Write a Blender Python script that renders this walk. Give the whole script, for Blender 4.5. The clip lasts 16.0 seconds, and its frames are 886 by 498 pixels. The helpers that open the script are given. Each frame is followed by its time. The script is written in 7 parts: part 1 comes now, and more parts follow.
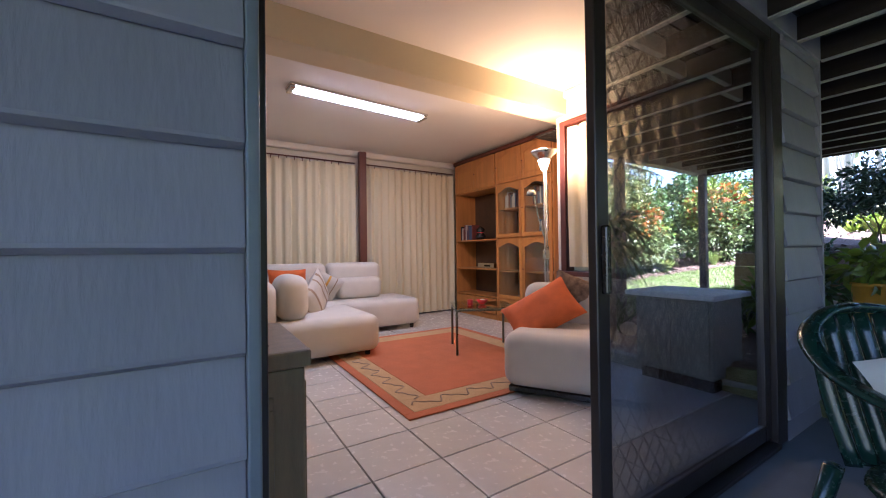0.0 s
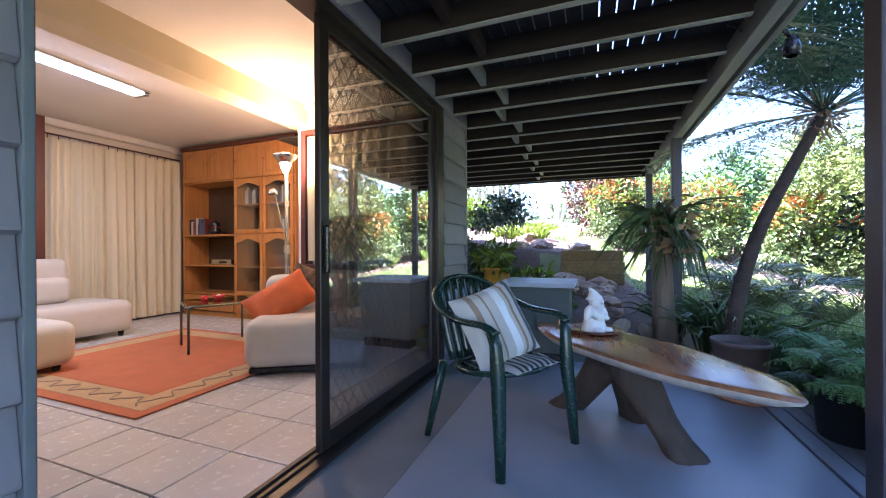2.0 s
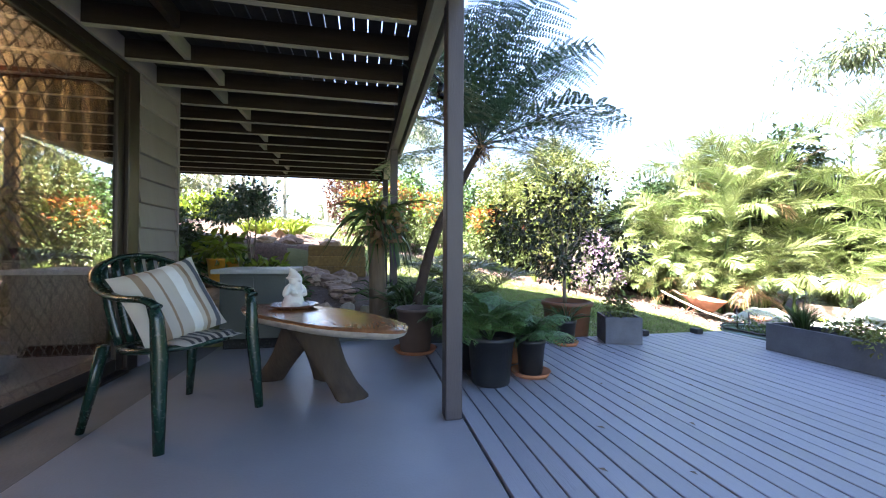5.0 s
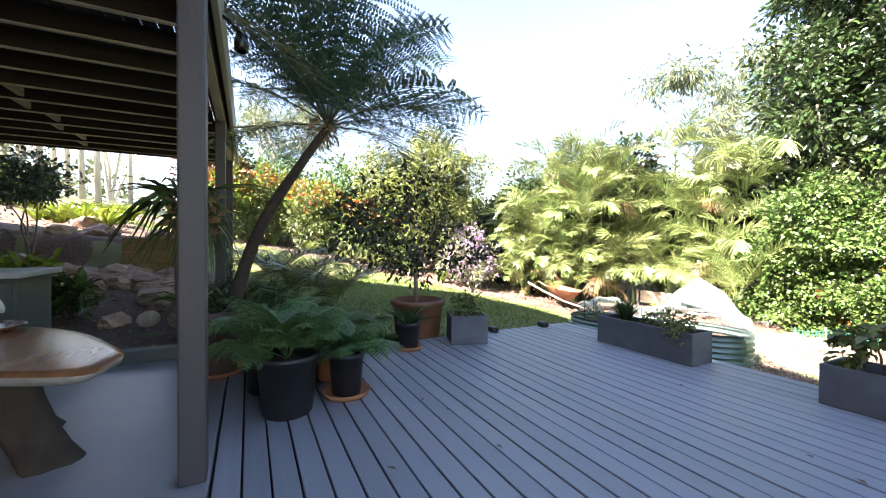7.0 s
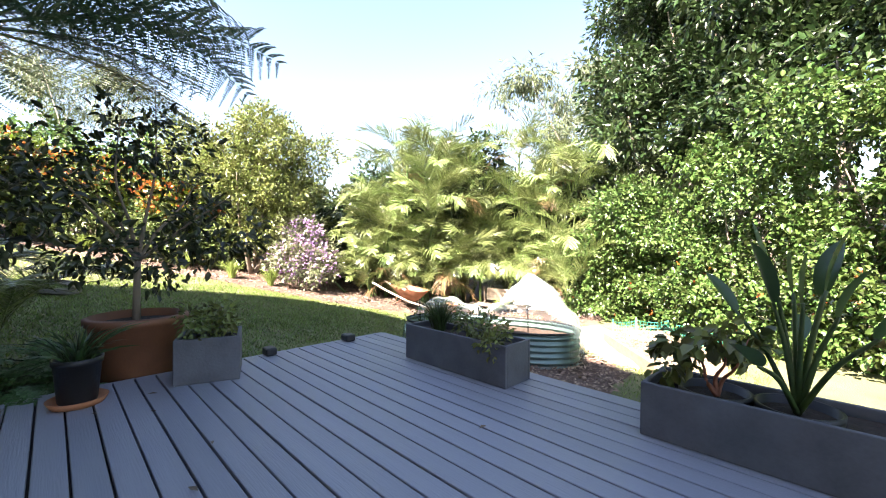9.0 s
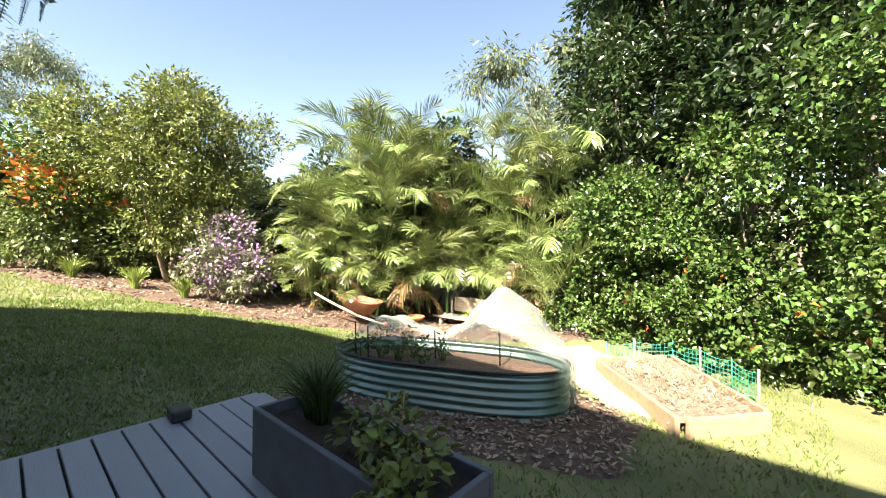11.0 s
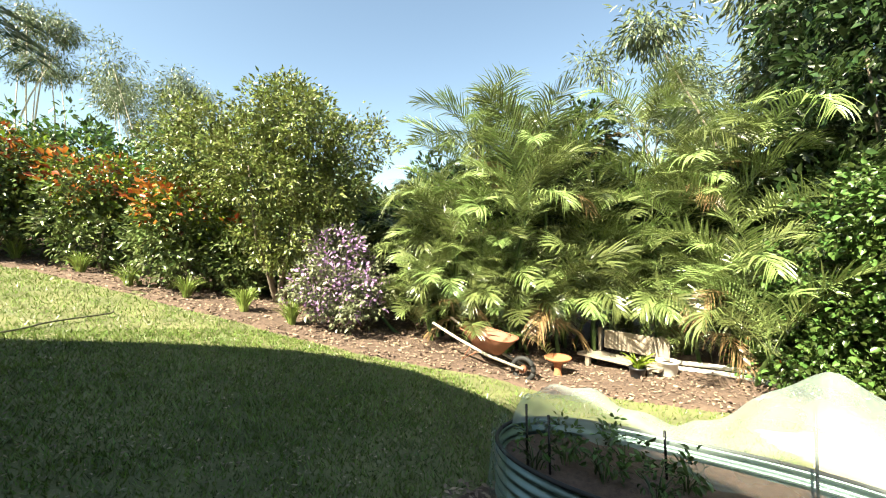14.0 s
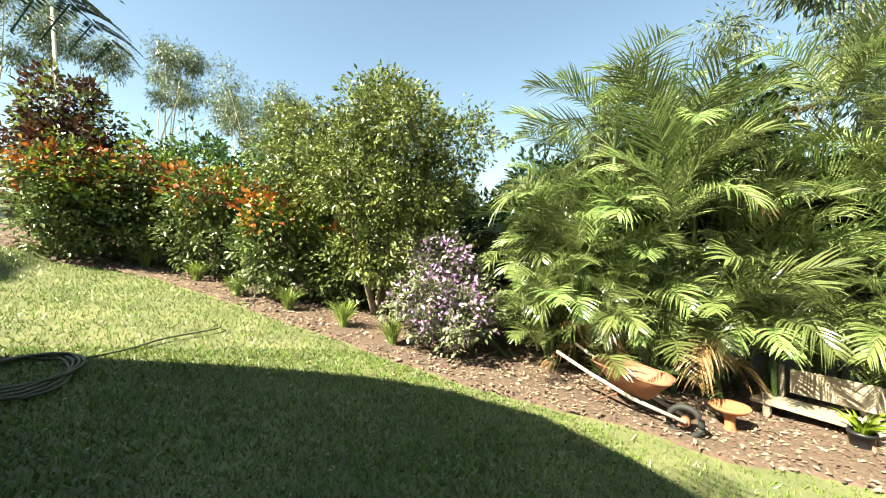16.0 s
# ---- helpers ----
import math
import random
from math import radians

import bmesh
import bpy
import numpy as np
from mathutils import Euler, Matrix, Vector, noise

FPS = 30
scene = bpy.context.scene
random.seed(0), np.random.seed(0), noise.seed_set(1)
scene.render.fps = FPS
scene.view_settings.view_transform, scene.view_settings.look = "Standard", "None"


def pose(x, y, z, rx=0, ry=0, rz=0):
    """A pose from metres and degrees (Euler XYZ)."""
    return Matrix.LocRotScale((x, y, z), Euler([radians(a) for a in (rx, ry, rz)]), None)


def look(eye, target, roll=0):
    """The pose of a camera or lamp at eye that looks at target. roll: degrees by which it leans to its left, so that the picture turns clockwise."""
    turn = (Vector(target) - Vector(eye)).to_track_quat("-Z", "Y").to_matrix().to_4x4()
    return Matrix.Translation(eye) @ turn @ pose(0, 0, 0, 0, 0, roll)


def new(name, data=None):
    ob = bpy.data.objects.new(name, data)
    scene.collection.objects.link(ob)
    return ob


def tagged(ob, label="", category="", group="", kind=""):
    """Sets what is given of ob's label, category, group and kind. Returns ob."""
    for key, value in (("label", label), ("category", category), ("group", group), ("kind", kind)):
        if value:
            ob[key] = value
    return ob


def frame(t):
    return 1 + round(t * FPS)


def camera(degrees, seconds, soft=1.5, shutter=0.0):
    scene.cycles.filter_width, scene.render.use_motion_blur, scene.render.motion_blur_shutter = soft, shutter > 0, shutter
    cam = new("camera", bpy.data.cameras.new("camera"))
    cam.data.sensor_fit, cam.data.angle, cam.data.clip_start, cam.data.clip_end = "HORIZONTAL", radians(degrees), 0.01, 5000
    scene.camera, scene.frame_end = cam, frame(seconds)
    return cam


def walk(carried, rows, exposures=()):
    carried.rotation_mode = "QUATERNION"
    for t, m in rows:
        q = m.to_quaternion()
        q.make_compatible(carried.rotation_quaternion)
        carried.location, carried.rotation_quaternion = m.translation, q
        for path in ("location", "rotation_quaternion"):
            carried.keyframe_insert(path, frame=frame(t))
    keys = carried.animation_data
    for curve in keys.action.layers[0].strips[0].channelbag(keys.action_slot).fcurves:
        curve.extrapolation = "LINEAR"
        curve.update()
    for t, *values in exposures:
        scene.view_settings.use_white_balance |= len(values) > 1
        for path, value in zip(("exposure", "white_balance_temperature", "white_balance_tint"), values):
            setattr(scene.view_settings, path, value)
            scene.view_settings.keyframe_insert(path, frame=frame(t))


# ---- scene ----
import collections

cam = camera(97.9, 16.0, 1.1)
# seconds, x, y, z, yaw, pitch, roll
ROWS = [
    (0.0, 0.000, 0.000, 1.082, -32.24, 0.52, 0.71),
    (0.5, -0.100, -0.138, 1.055, -40.42, 0.67, 0.49),
    (1.0, -0.213, -0.248, 1.058, -49.08, 0.30, 0.25),
    (1.5, -0.311, -0.324, 1.059, -58.07, 0.13, 0.34),
    (2.0, -0.401, -0.407, 1.049, -68.92, -0.00, 0.24),
    (2.5, -0.510, -0.517, 1.032, -78.47, -0.67, -0.12),
    (3.0, -0.576, -0.618, 0.989, -85.62, -0.34, 0.03),
    (3.5, -0.639, -0.682, 0.972, -90.97, -0.36, -0.10),
    (4.0, -0.661, -0.739, 0.952, -95.15, -0.25, -0.16),
    (6.5, -0.459, -1.381, 0.899, -111.90, -0.04, -0.38),
    (7.0, -0.358, -1.594, 0.942, -116.72, -0.71, -0.36),
    (7.5, -0.302, -1.832, 0.941, -121.37, -0.78, -0.60),
    (8.0, -0.220, -2.138, 0.929, -125.57, -0.84, -0.45),
    (8.5, -0.055, -2.429, 0.893, -130.68, -0.23, -0.51),
    (9.0, 0.107, -2.782, 0.845, -135.42, -0.48, -0.61),
    (9.5, 0.295, -3.123, 0.812, -138.75, -0.45, -0.57),
    (12.0, 1.256, -4.404, 0.953, -138.84, -0.08, -0.73),
    (12.5, 1.510, -4.477, 1.004, -135.78, -0.47, -0.69),
    (13.0, 1.832, -4.514, 1.042, -132.54, -0.19, -0.37),
    (13.5, 2.155, -4.560, 1.074, -129.16, -0.45, -0.58),
    (14.0, 2.496, -4.568, 1.092, -125.64, 0.21, -0.48),
    (14.5, 2.794, -4.497, 1.114, -122.70, -0.24, -0.28),
    (15.0, 3.052, -4.516, 1.122, -119.69, -0.40, -0.42),
    (15.5, 3.316, -4.590, 1.172, -116.46, 0.46, -0.54),
    (16.0, 3.497, -4.623, 1.250, -113.72, 0.11, -0.34),
]
EXPOSURES = [(0.0, 3.75, 5100, 27), (2.0, 4.2, 5250, 25), (4.0, 4.15, 5800, 23), (6.5, 3.55, 6900, 20), (9.5, 3.05, 7000, 20), (11.6, 2.35, 7600, 6), (14.0, 2.3, 7600, 1), (16.0, 2.25, 7600, -3)]
walk(cam, [(t, pose(x, y, z, 90 + pitch, roll, yaw)) for t, x, y, z, yaw, pitch, roll in ROWS], EXPOSURES)

# ---- world and sun ----
SUN_DIR = Vector((0.16, -0.70, -0.72)).normalized()
world = bpy.data.worlds.new("world")
scene.world = world
world.use_nodes = True
wn, wl = world.node_tree.nodes, world.node_tree.links
sky = wn.new("ShaderNodeTexSky")
sky.sky_type, sky.sun_disc = "NISHITA", False
sky.sun_elevation = math.asin(-SUN_DIR.z)
sky.sun_rotation = math.atan2(-SUN_DIR.x, -SUN_DIR.y)
sky.air_density, sky.dust_density, sky.ozone_density = 1.0, 0.5, 0.6
wn["Background"].inputs["Strength"].default_value = 0.066
wl.new(sky.outputs[0], wn["Background"].inputs["Color"])
sun = new("sun", bpy.data.lights.new("sun", "SUN"))
sun.data.energy, sun.data.angle, sun.data.color = 5.0, radians(0.55), (1.0, 0.95, 0.86)
sun.matrix_basis = look((0, 0, 30), Vector((0, 0, 30)) + SUN_DIR)

RNG = np.random.default_rng(7)


# ---- materials ----
def material(name, colour, rough=0.6, metal=0.0, vary=0.12, scale=8.0, bump=0.15, grain=60.0, island=0.0, per_object=0.0,
             stretch=(1, 1, 1), translucent=0.0, second=None, second_amount=0.5, spec=0.5):
    """A surface with two scales of variation, fine relief and, where asked, a tint that differs piece by piece."""
    m = bpy.data.materials.new(name)
    m.use_nodes = True
    n, l = m.node_tree.nodes, m.node_tree.links
    b = n["Principled BSDF"]
    co = n.new("ShaderNodeTexCoord")
    mp = n.new("ShaderNodeMapping")
    mp.inputs["Scale"].default_value = stretch
    l.new(co.outputs["Object"], mp.inputs["Vector"])
    big, fine = n.new("ShaderNodeTexNoise"), n.new("ShaderNodeTexNoise")
    big.inputs["Scale"].default_value, big.inputs["Detail"].default_value = scale, 6
    fine.inputs["Scale"].default_value, fine.inputs["Detail"].default_value = grain, 4
    for t in (big, fine):
        l.new(mp.outputs[0], t.inputs["Vector"])
    ramp = n.new("ShaderNodeMix")
    ramp.data_type = "RGBA"
    dark = [c * (1 - vary) for c in colour]
    light = [min(1, c * (1 + vary)) for c in colour]
    if second:
        light = [c * second_amount + d * (1 - second_amount) for c, d in zip(second, light)]
    ramp.inputs["A"].default_value, ramp.inputs["B"].default_value = (*dark, 1), (*light, 1)
    mixf = n.new("ShaderNodeMath")
    mixf.operation = "MULTIPLY_ADD"
    l.new(big.outputs["Fac"], mixf.inputs[0])
    mixf.inputs[1].default_value = 1.6
    mixf.inputs[2].default_value = -0.3
    mix2 = n.new("ShaderNodeMath")
    mix2.operation, mix2.use_clamp = "MULTIPLY_ADD", True
    l.new(fine.outputs["Fac"], mix2.inputs[0])
    mix2.inputs[1].default_value = 0.5
    sub = n.new("ShaderNodeMath")
    sub.operation = "SUBTRACT"
    l.new(mixf.outputs[0], sub.inputs[0])
    sub.inputs[1].default_value = 0.25
    l.new(sub.outputs[0], mix2.inputs[2])
    l.new(mix2.outputs[0], ramp.inputs["Factor"])
    out = ramp.outputs["Result"]
    if island or per_object:
        src = n.new("ShaderNodeNewGeometry").outputs["Random Per Island"] if island else n.new("ShaderNodeObjectInfo").outputs["Random"]
        amount = island or per_object
        hsv = n.new("ShaderNodeHueSaturation")
        val = n.new("ShaderNodeMapRange")
        val.inputs["To Min"].default_value, val.inputs["To Max"].default_value = 1 - amount, 1 + amount
        l.new(src, val.inputs["Value"])
        l.new(val.outputs[0], hsv.inputs["Value"])
        hue = n.new("ShaderNodeMapRange")
        hue.inputs["To Min"].default_value, hue.inputs["To Max"].default_value = 0.5 - 0.05 * amount, 0.5 + 0.03 * amount
        l.new(src, hue.inputs["Value"])
        l.new(hue.outputs[0], hsv.inputs["Hue"])
        l.new(out, hsv.inputs["Color"])
        out = hsv.outputs[0]
    l.new(out, b.inputs["Base Color"])
    b.inputs["Metallic"].default_value = metal
    b.inputs["Specular IOR Level"].default_value = spec
    rr = n.new("ShaderNodeMapRange")
    rr.inputs["To Min"].default_value, rr.inputs["To Max"].default_value = max(0.02, rough - 0.1), min(1, rough + 0.1)
    l.new(fine.outputs["Fac"], rr.inputs["Value"])
    l.new(rr.outputs[0], b.inputs["Roughness"])
    if bump:
        bp = n.new("ShaderNodeBump")
        bp.inputs["Strength"].default_value, bp.inputs["Distance"].default_value = bump, 0.01
        l.new(fine.outputs["Fac"], bp.inputs["Height"])
        l.new(bp.outputs[0], b.inputs["Normal"])
    if translucent:
        tr, mx = n.new("ShaderNodeBsdfTranslucent"), n.new("ShaderNodeMixShader")
        l.new(out, tr.inputs["Color"])
        mx.inputs[0].default_value = translucent
        l.new(b.outputs[0], mx.inputs[1])
        l.new(tr.outputs[0], mx.inputs[2])
        l.new(mx.outputs[0], n["Material Output"].inputs["Surface"])
    return m


def leaf_mat(name, colour, other=None, vary=0.5, rough=0.34, translucent=0.24):
    return material(name, colour, rough, 0, 0.2, 3.0, 0, 40, island=vary, translucent=translucent, second=other, second_amount=0.6)


def glow_mat(name, colour, strength):
    m = bpy.data.materials.new(name)
    m.use_nodes = True
    b = m.node_tree.nodes["Principled BSDF"]
    b.inputs["Base Color"].default_value = (*colour, 1)
    b.inputs["Emission Color"].default_value = (*colour, 1)
    b.inputs["Emission Strength"].default_value = strength
    return m


def glass_mat(name, tint=(1, 1, 1), rough=0.0, clear=0.0):
    m = bpy.data.materials.new(name)
    m.use_nodes = True
    n, l = m.node_tree.nodes, m.node_tree.links
    n.remove(n["Principled BSDF"])
    t, g, f, x = n.new("ShaderNodeBsdfTransparent"), n.new("ShaderNodeBsdfGlossy"), n.new("ShaderNodeLayerWeight"), n.new("ShaderNodeMixShader")
    t.inputs["Color"].default_value = (*tint, 1)
    g.inputs["Roughness"].default_value = rough
    f.inputs["Blend"].default_value = 0.5
    steep = n.new("ShaderNodeMath")
    steep.operation = "POWER"
    l.new(f.outputs["Facing"], steep.inputs[0])
    steep.inputs[1].default_value = 2.3
    gain = n.new("ShaderNodeMath")
    gain.operation, gain.use_clamp = "MULTIPLY_ADD", True
    l.new(steep.outputs[0], gain.inputs[0])
    gain.inputs[1].default_value, gain.inputs[2].default_value = 1.0 + 6 * clear, 0.05 + clear
    l.new(gain.outputs[0], x.inputs[0])
    l.new(t.outputs[0], x.inputs[1])
    l.new(g.outputs[0], x.inputs[2])
    l.new(x.outputs[0], n["Material Output"].inputs["Surface"])
    return m


M_SIDING = material("painted weatherboard", (0.250, 0.226, 0.250), 0.55, vary=0.1, scale=3, bump=0.16, grain=28, stretch=(3, 3, 0.35), per_object=0.09)
M_FRAME = material("dark bronze aluminium", (0.035, 0.026, 0.022), 0.35, 0.3, bump=0.03)
M_GRILLE = material("bronze grille", (0.34, 0.31, 0.27), 0.4, 0.2, bump=0)
M_JAMB = material("grey painted jamb", (0.16, 0.17, 0.18), 0.45, bump=0.05)
M_GLASS = glass_mat("window glass", (0.66, 0.69, 0.70), clear=0.10)
M_CLEAR = glass_mat("thin clear glass", (0.93, 0.97, 0.95))
M_SLAB = material("painted concrete", (0.25, 0.26, 0.285), 0.36, vary=0.12, scale=2.2, bump=0.12, grain=90)
M_APRON = material("darker concrete strip", (0.15, 0.155, 0.16), 0.6, vary=0.22, scale=3, bump=0.2, grain=70)
M_DECK = material("grey deck paint", (0.25, 0.263, 0.295), 0.45, vary=0.1, scale=2.5, bump=0.22, grain=35, stretch=(0.25, 5, 1), per_object=0.09)
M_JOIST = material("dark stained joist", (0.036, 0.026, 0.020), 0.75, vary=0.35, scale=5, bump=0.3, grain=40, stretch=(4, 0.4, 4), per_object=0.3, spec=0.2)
M_JEDGE = material("pale joist edge", (0.40, 0.37, 0.30), 0.8, vary=0.3, scale=6, bump=0.3, stretch=(4, 0.4, 4))
M_UNDER = material("board underside and deck shade", (0.03, 0.025, 0.021), 0.85, vary=0.4, scale=4, bump=0.3)
M_BEAM = material("painted beam", (0.30, 0.29, 0.24), 0.6, vary=0.15, scale=4, bump=0.15, stretch=(0.4, 3, 3))
M_POST = material("mauve brown post paint", (0.066, 0.057, 0.063), 0.5, vary=0.12, scale=4, bump=0.15, stretch=(3, 3, 0.4))
M_PLASTER = material("cream plaster", (0.74, 0.69, 0.58), 0.7, vary=0.04, scale=2, bump=0.06)
M_CEIL = material("white ceiling paint", (0.80, 0.77, 0.71), 0.75, vary=0.03, scale=2, bump=0.05)
M_CREAM = material("cream beam paint", (0.66, 0.58, 0.38), 0.6, vary=0.05, scale=3, bump=0.05)
M_TILE = material("pale floor tile", (0.58, 0.55, 0.50), 0.25, vary=0.07, scale=5, bump=0.03, grain=25, per_object=0.06)
M_GROUT = material("tile grout", (0.13, 0.12, 0.11), 0.9, vary=0.2)
M_CURTAIN = material("cream curtain", (0.68, 0.60, 0.41), 0.85, vary=0.06, scale=3, bump=0.15, grain=220, stretch=(1, 1, 0.2))
M_SOFA = material("oatmeal woven upholstery", (0.60, 0.555, 0.48), 0.9, vary=0.07, scale=5, bump=0.3, grain=320)
M_ORANGE = material("orange velvet", (0.62, 0.13, 0.02), 0.75, vary=0.18, scale=10, bump=0.2, grain=200)
M_FLORAL = material("patterned brown cloth", (0.16, 0.09, 0.06), 0.85, vary=0.6, scale=22, second=(0.5, 0.38, 0.25))
M_STRIPE = material("pale striped cloth", (0.52, 0.48, 0.42), 0.85, vary=0.1, scale=6, bump=0.25, grain=260)
M_STRIPE2 = material("tan stripe cloth", (0.30, 0.21, 0.14), 0.85, vary=0.15, bump=0.25, grain=260)
M_PINE = material("honey pine", (0.46, 0.20, 0.045), 0.38, vary=0.22, scale=3.5, bump=0.08, grain=30, stretch=(5, 5, 0.5), per_object=0.07)
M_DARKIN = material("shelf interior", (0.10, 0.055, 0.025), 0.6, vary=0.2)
M_REDWOOD = material("dark red timber", (0.10, 0.025, 0.015), 0.45, vary=0.2, scale=4, bump=0.1, stretch=(4, 4, 0.5))
M_RUG = material("terracotta rug pile", (0.50, 0.15, 0.055), 0.95, vary=0.12, scale=6, bump=0.5, grain=350)
M_RUGB = material("sand rug border", (0.52, 0.34, 0.16), 0.95, vary=0.12, scale=9, bump=0.5, grain=350)
M_CHROME = material("brushed chrome", (0.62, 0.62, 0.60), 0.18, 1.0, vary=0.03, bump=0)
M_STEELG = material("green grey steel tube", (0.20, 0.22, 0.18), 0.3, 0.9, vary=0.05, bump=0)
M_CHEST = material("olive brown chest timber", (0.21, 0.155, 0.085), 0.5, vary=0.25, scale=4, bump=0.15, stretch=(4, 4, 0.6))
M_GREENP = material("dark green moulded plastic", (0.008, 0.03, 0.022), 0.25, vary=0.1, bump=0.02)
M_TABLE = material("polished slab timber", (0.22, 0.085, 0.036), 0.22, vary=0.3, scale=3, bump=0.03, grain=14, stretch=(1, 6, 1), second=(0.38, 0.20, 0.085), second_amount=0.6)
M_LEGWOOD = material("dark gnarled trunk", (0.055, 0.037, 0.024), 0.75, vary=0.4, scale=7, bump=0.7, grain=22, stretch=(2, 2, 0.5))
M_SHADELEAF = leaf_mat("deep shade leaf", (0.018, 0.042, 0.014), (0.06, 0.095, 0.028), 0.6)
M_BLUELEAF = leaf_mat("blue green leaf", (0.04, 0.085, 0.055), (0.11, 0.18, 0.11), 0.45)
M_BARK = material("weathered brown wood", (0.16, 0.115, 0.075), 0.8, vary=0.35, scale=6, bump=0.6, grain=22, stretch=(2, 2, 0.5))
M_GNOME = material("white glazed plaster", (0.70, 0.70, 0.68), 0.4, vary=0.08, bump=0.05)
M_TRAY = material("dark brown glazed dish", (0.12, 0.05, 0.03), 0.25, vary=0.2)
M_BLACKPOT = material("black plastic pot", (0.018, 0.019, 0.021), 0.42, vary=0.2, bump=0.05)
M_TERRA = material("terracotta", (0.42, 0.17, 0.08), 0.75, vary=0.2, scale=8, bump=0.15)
M_BIGPOT = material("aged terracotta", (0.20, 0.085, 0.042), 0.6, vary=0.25, scale=5, bump=0.15)
M_ZINC = material("grey fibre cement", (0.092, 0.10, 0.118), 0.62, vary=0.35, scale=6, bump=0.18, grain=70)
M_SOIL = material("potting soil", (0.035, 0.024, 0.017), 0.95, vary=0.5, scale=30, bump=0.8, grain=120)
M_CABG = material("grey green painted board", (0.09, 0.105, 0.095), 0.6, vary=0.12, scale=4, bump=0.15)
M_CABTOP = material("pale weathered top", (0.42, 0.45, 0.48), 0.5, vary=0.15, scale=6, bump=0.1)
M_ROCK = material("bush rock", (0.33, 0.235, 0.17), 0.9, vary=0.35, scale=7, bump=0.7, grain=40, per_object=0.25)
M_SLEEPER = material("timber sleeper", (0.30, 0.21, 0.09), 0.85, vary=0.3, scale=5, bump=0.5, stretch=(0.5, 4, 4), per_object=0.15)
M_TIMBER = material("new pine sleeper", (0.32, 0.235, 0.145), 0.8, vary=0.2, scale=5, bump=0.3, stretch=(0.5, 4, 4), per_object=0.1)
M_CORR = material("green grey corrugated steel", (0.16, 0.235, 0.215), 0.32, 0.55, vary=0.1, scale=5, bump=0.03)
M_NETG = material("green plastic mesh", (0.03, 0.30, 0.22), 0.5, vary=0.1, bump=0)
M_RUST = material("rusty barrow tray", (0.27, 0.105, 0.06), 0.7, vary=0.35, scale=9, bump=0.3)
M_OLDWOOD = material("silvered timber", (0.46, 0.41, 0.34), 0.85, vary=0.25, scale=5, bump=0.4, stretch=(0.6, 5, 5))
M_BENCH = material("weathered bench timber", (0.30, 0.25, 0.195), 0.85, vary=0.3, scale=5, bump=0.4, stretch=(0.6, 5, 5))
M_WHITEP = material("white painted timber", (0.68, 0.66, 0.60), 0.6, vary=0.1, scale=6, bump=0.1)
M_YELLOWP = material("ochre glazed pot", (0.55, 0.28, 0.03), 0.35, vary=0.2, bump=0.05)
M_RUBBER = material("black rubber", (0.02, 0.02, 0.02), 0.7, bump=0.1)
M_HOSE = material("green brown hose", (0.10, 0.095, 0.06), 0.5, bump=0.05)
M_MULCH = material("bark mulch", (0.115, 0.075, 0.055), 0.95, vary=0.5, scale=25, bump=0.9, grain=110)
M_CHIP = material("bark chips", (0.24, 0.17, 0.125), 0.9, vary=0.2, island=0.55, bump=0.2)
M_FERN = leaf_mat("fern green", (0.06, 0.15, 0.055), (0.17, 0.28, 0.09), 0.4)
M_TFERN = leaf_mat("tree fern green", (0.045, 0.10, 0.065), (0.10, 0.18, 0.09), 0.35)
M_PALM = material("palm green", (0.105, 0.175, 0.045), 0.28, 0, 0.3, 2.0, 0, 40, per_object=0.5, translucent=0.22, second=(0.42, 0.46, 0.19), second_amount=0.65, spec=0.9)
M_DKLEAF = leaf_mat("dark glossy leaf", (0.03, 0.07, 0.024), (0.09, 0.15, 0.045), 0.5, 0.35)
M_SHRUB = leaf_mat("mid green leaf", (0.075, 0.115, 0.028), (0.31, 0.325, 0.095), 0.65)
M_SAPLING = leaf_mat("dark bronze leaf", (0.016, 0.028, 0.011), (0.055, 0.068, 0.024), 0.55, 0.34, 0.2)
M_CREEPER = leaf_mat("creeper leaf", (0.042, 0.10, 0.022), (0.15, 0.22, 0.06), 0.65)
M_HEDGE = leaf_mat("hedge leaf", (0.075, 0.125, 0.04), (0.23, 0.26, 0.09), 0.6)
M_LIME = leaf_mat("lime leaf", (0.12, 0.20, 0.02), (0.24, 0.27, 0.03), 0.4)
M_NEWLEAF = leaf_mat("orange new growth", (0.38, 0.085, 0.02), (0.46, 0.24, 0.05), 0.5)
M_REDLEAF = leaf_mat("purple red leaf", (0.040, 0.020, 0.014), (0.13, 0.045, 0.022), 0.5)
M_PURPLE = leaf_mat("purple flowers", (0.42, 0.22, 0.48), (0.58, 0.40, 0.61), 0.3)
M_PINKLEAF = leaf_mat("pale mauve leaf", (0.13, 0.17, 0.075), (0.34, 0.32, 0.22), 0.45)
M_GUM = leaf_mat("gum leaf", (0.08, 0.115, 0.055), (0.20, 0.225, 0.12), 0.5)
M_STRAP = leaf_mat("strap leaf", (0.035, 0.085, 0.025), (0.12, 0.15, 0.04), 0.4, 0.4)
M_TUFT = leaf_mat("grass tuft", (0.19, 0.28, 0.06), (0.36, 0.42, 0.13), 0.4)
M_DRY = leaf_mat("dry frond", (0.30, 0.19, 0.09), (0.36, 0.25, 0.13), 0.4)
M_GRASS = leaf_mat("lawn blade", (0.11, 0.19, 0.038), (0.23, 0.28, 0.075), 0.55)
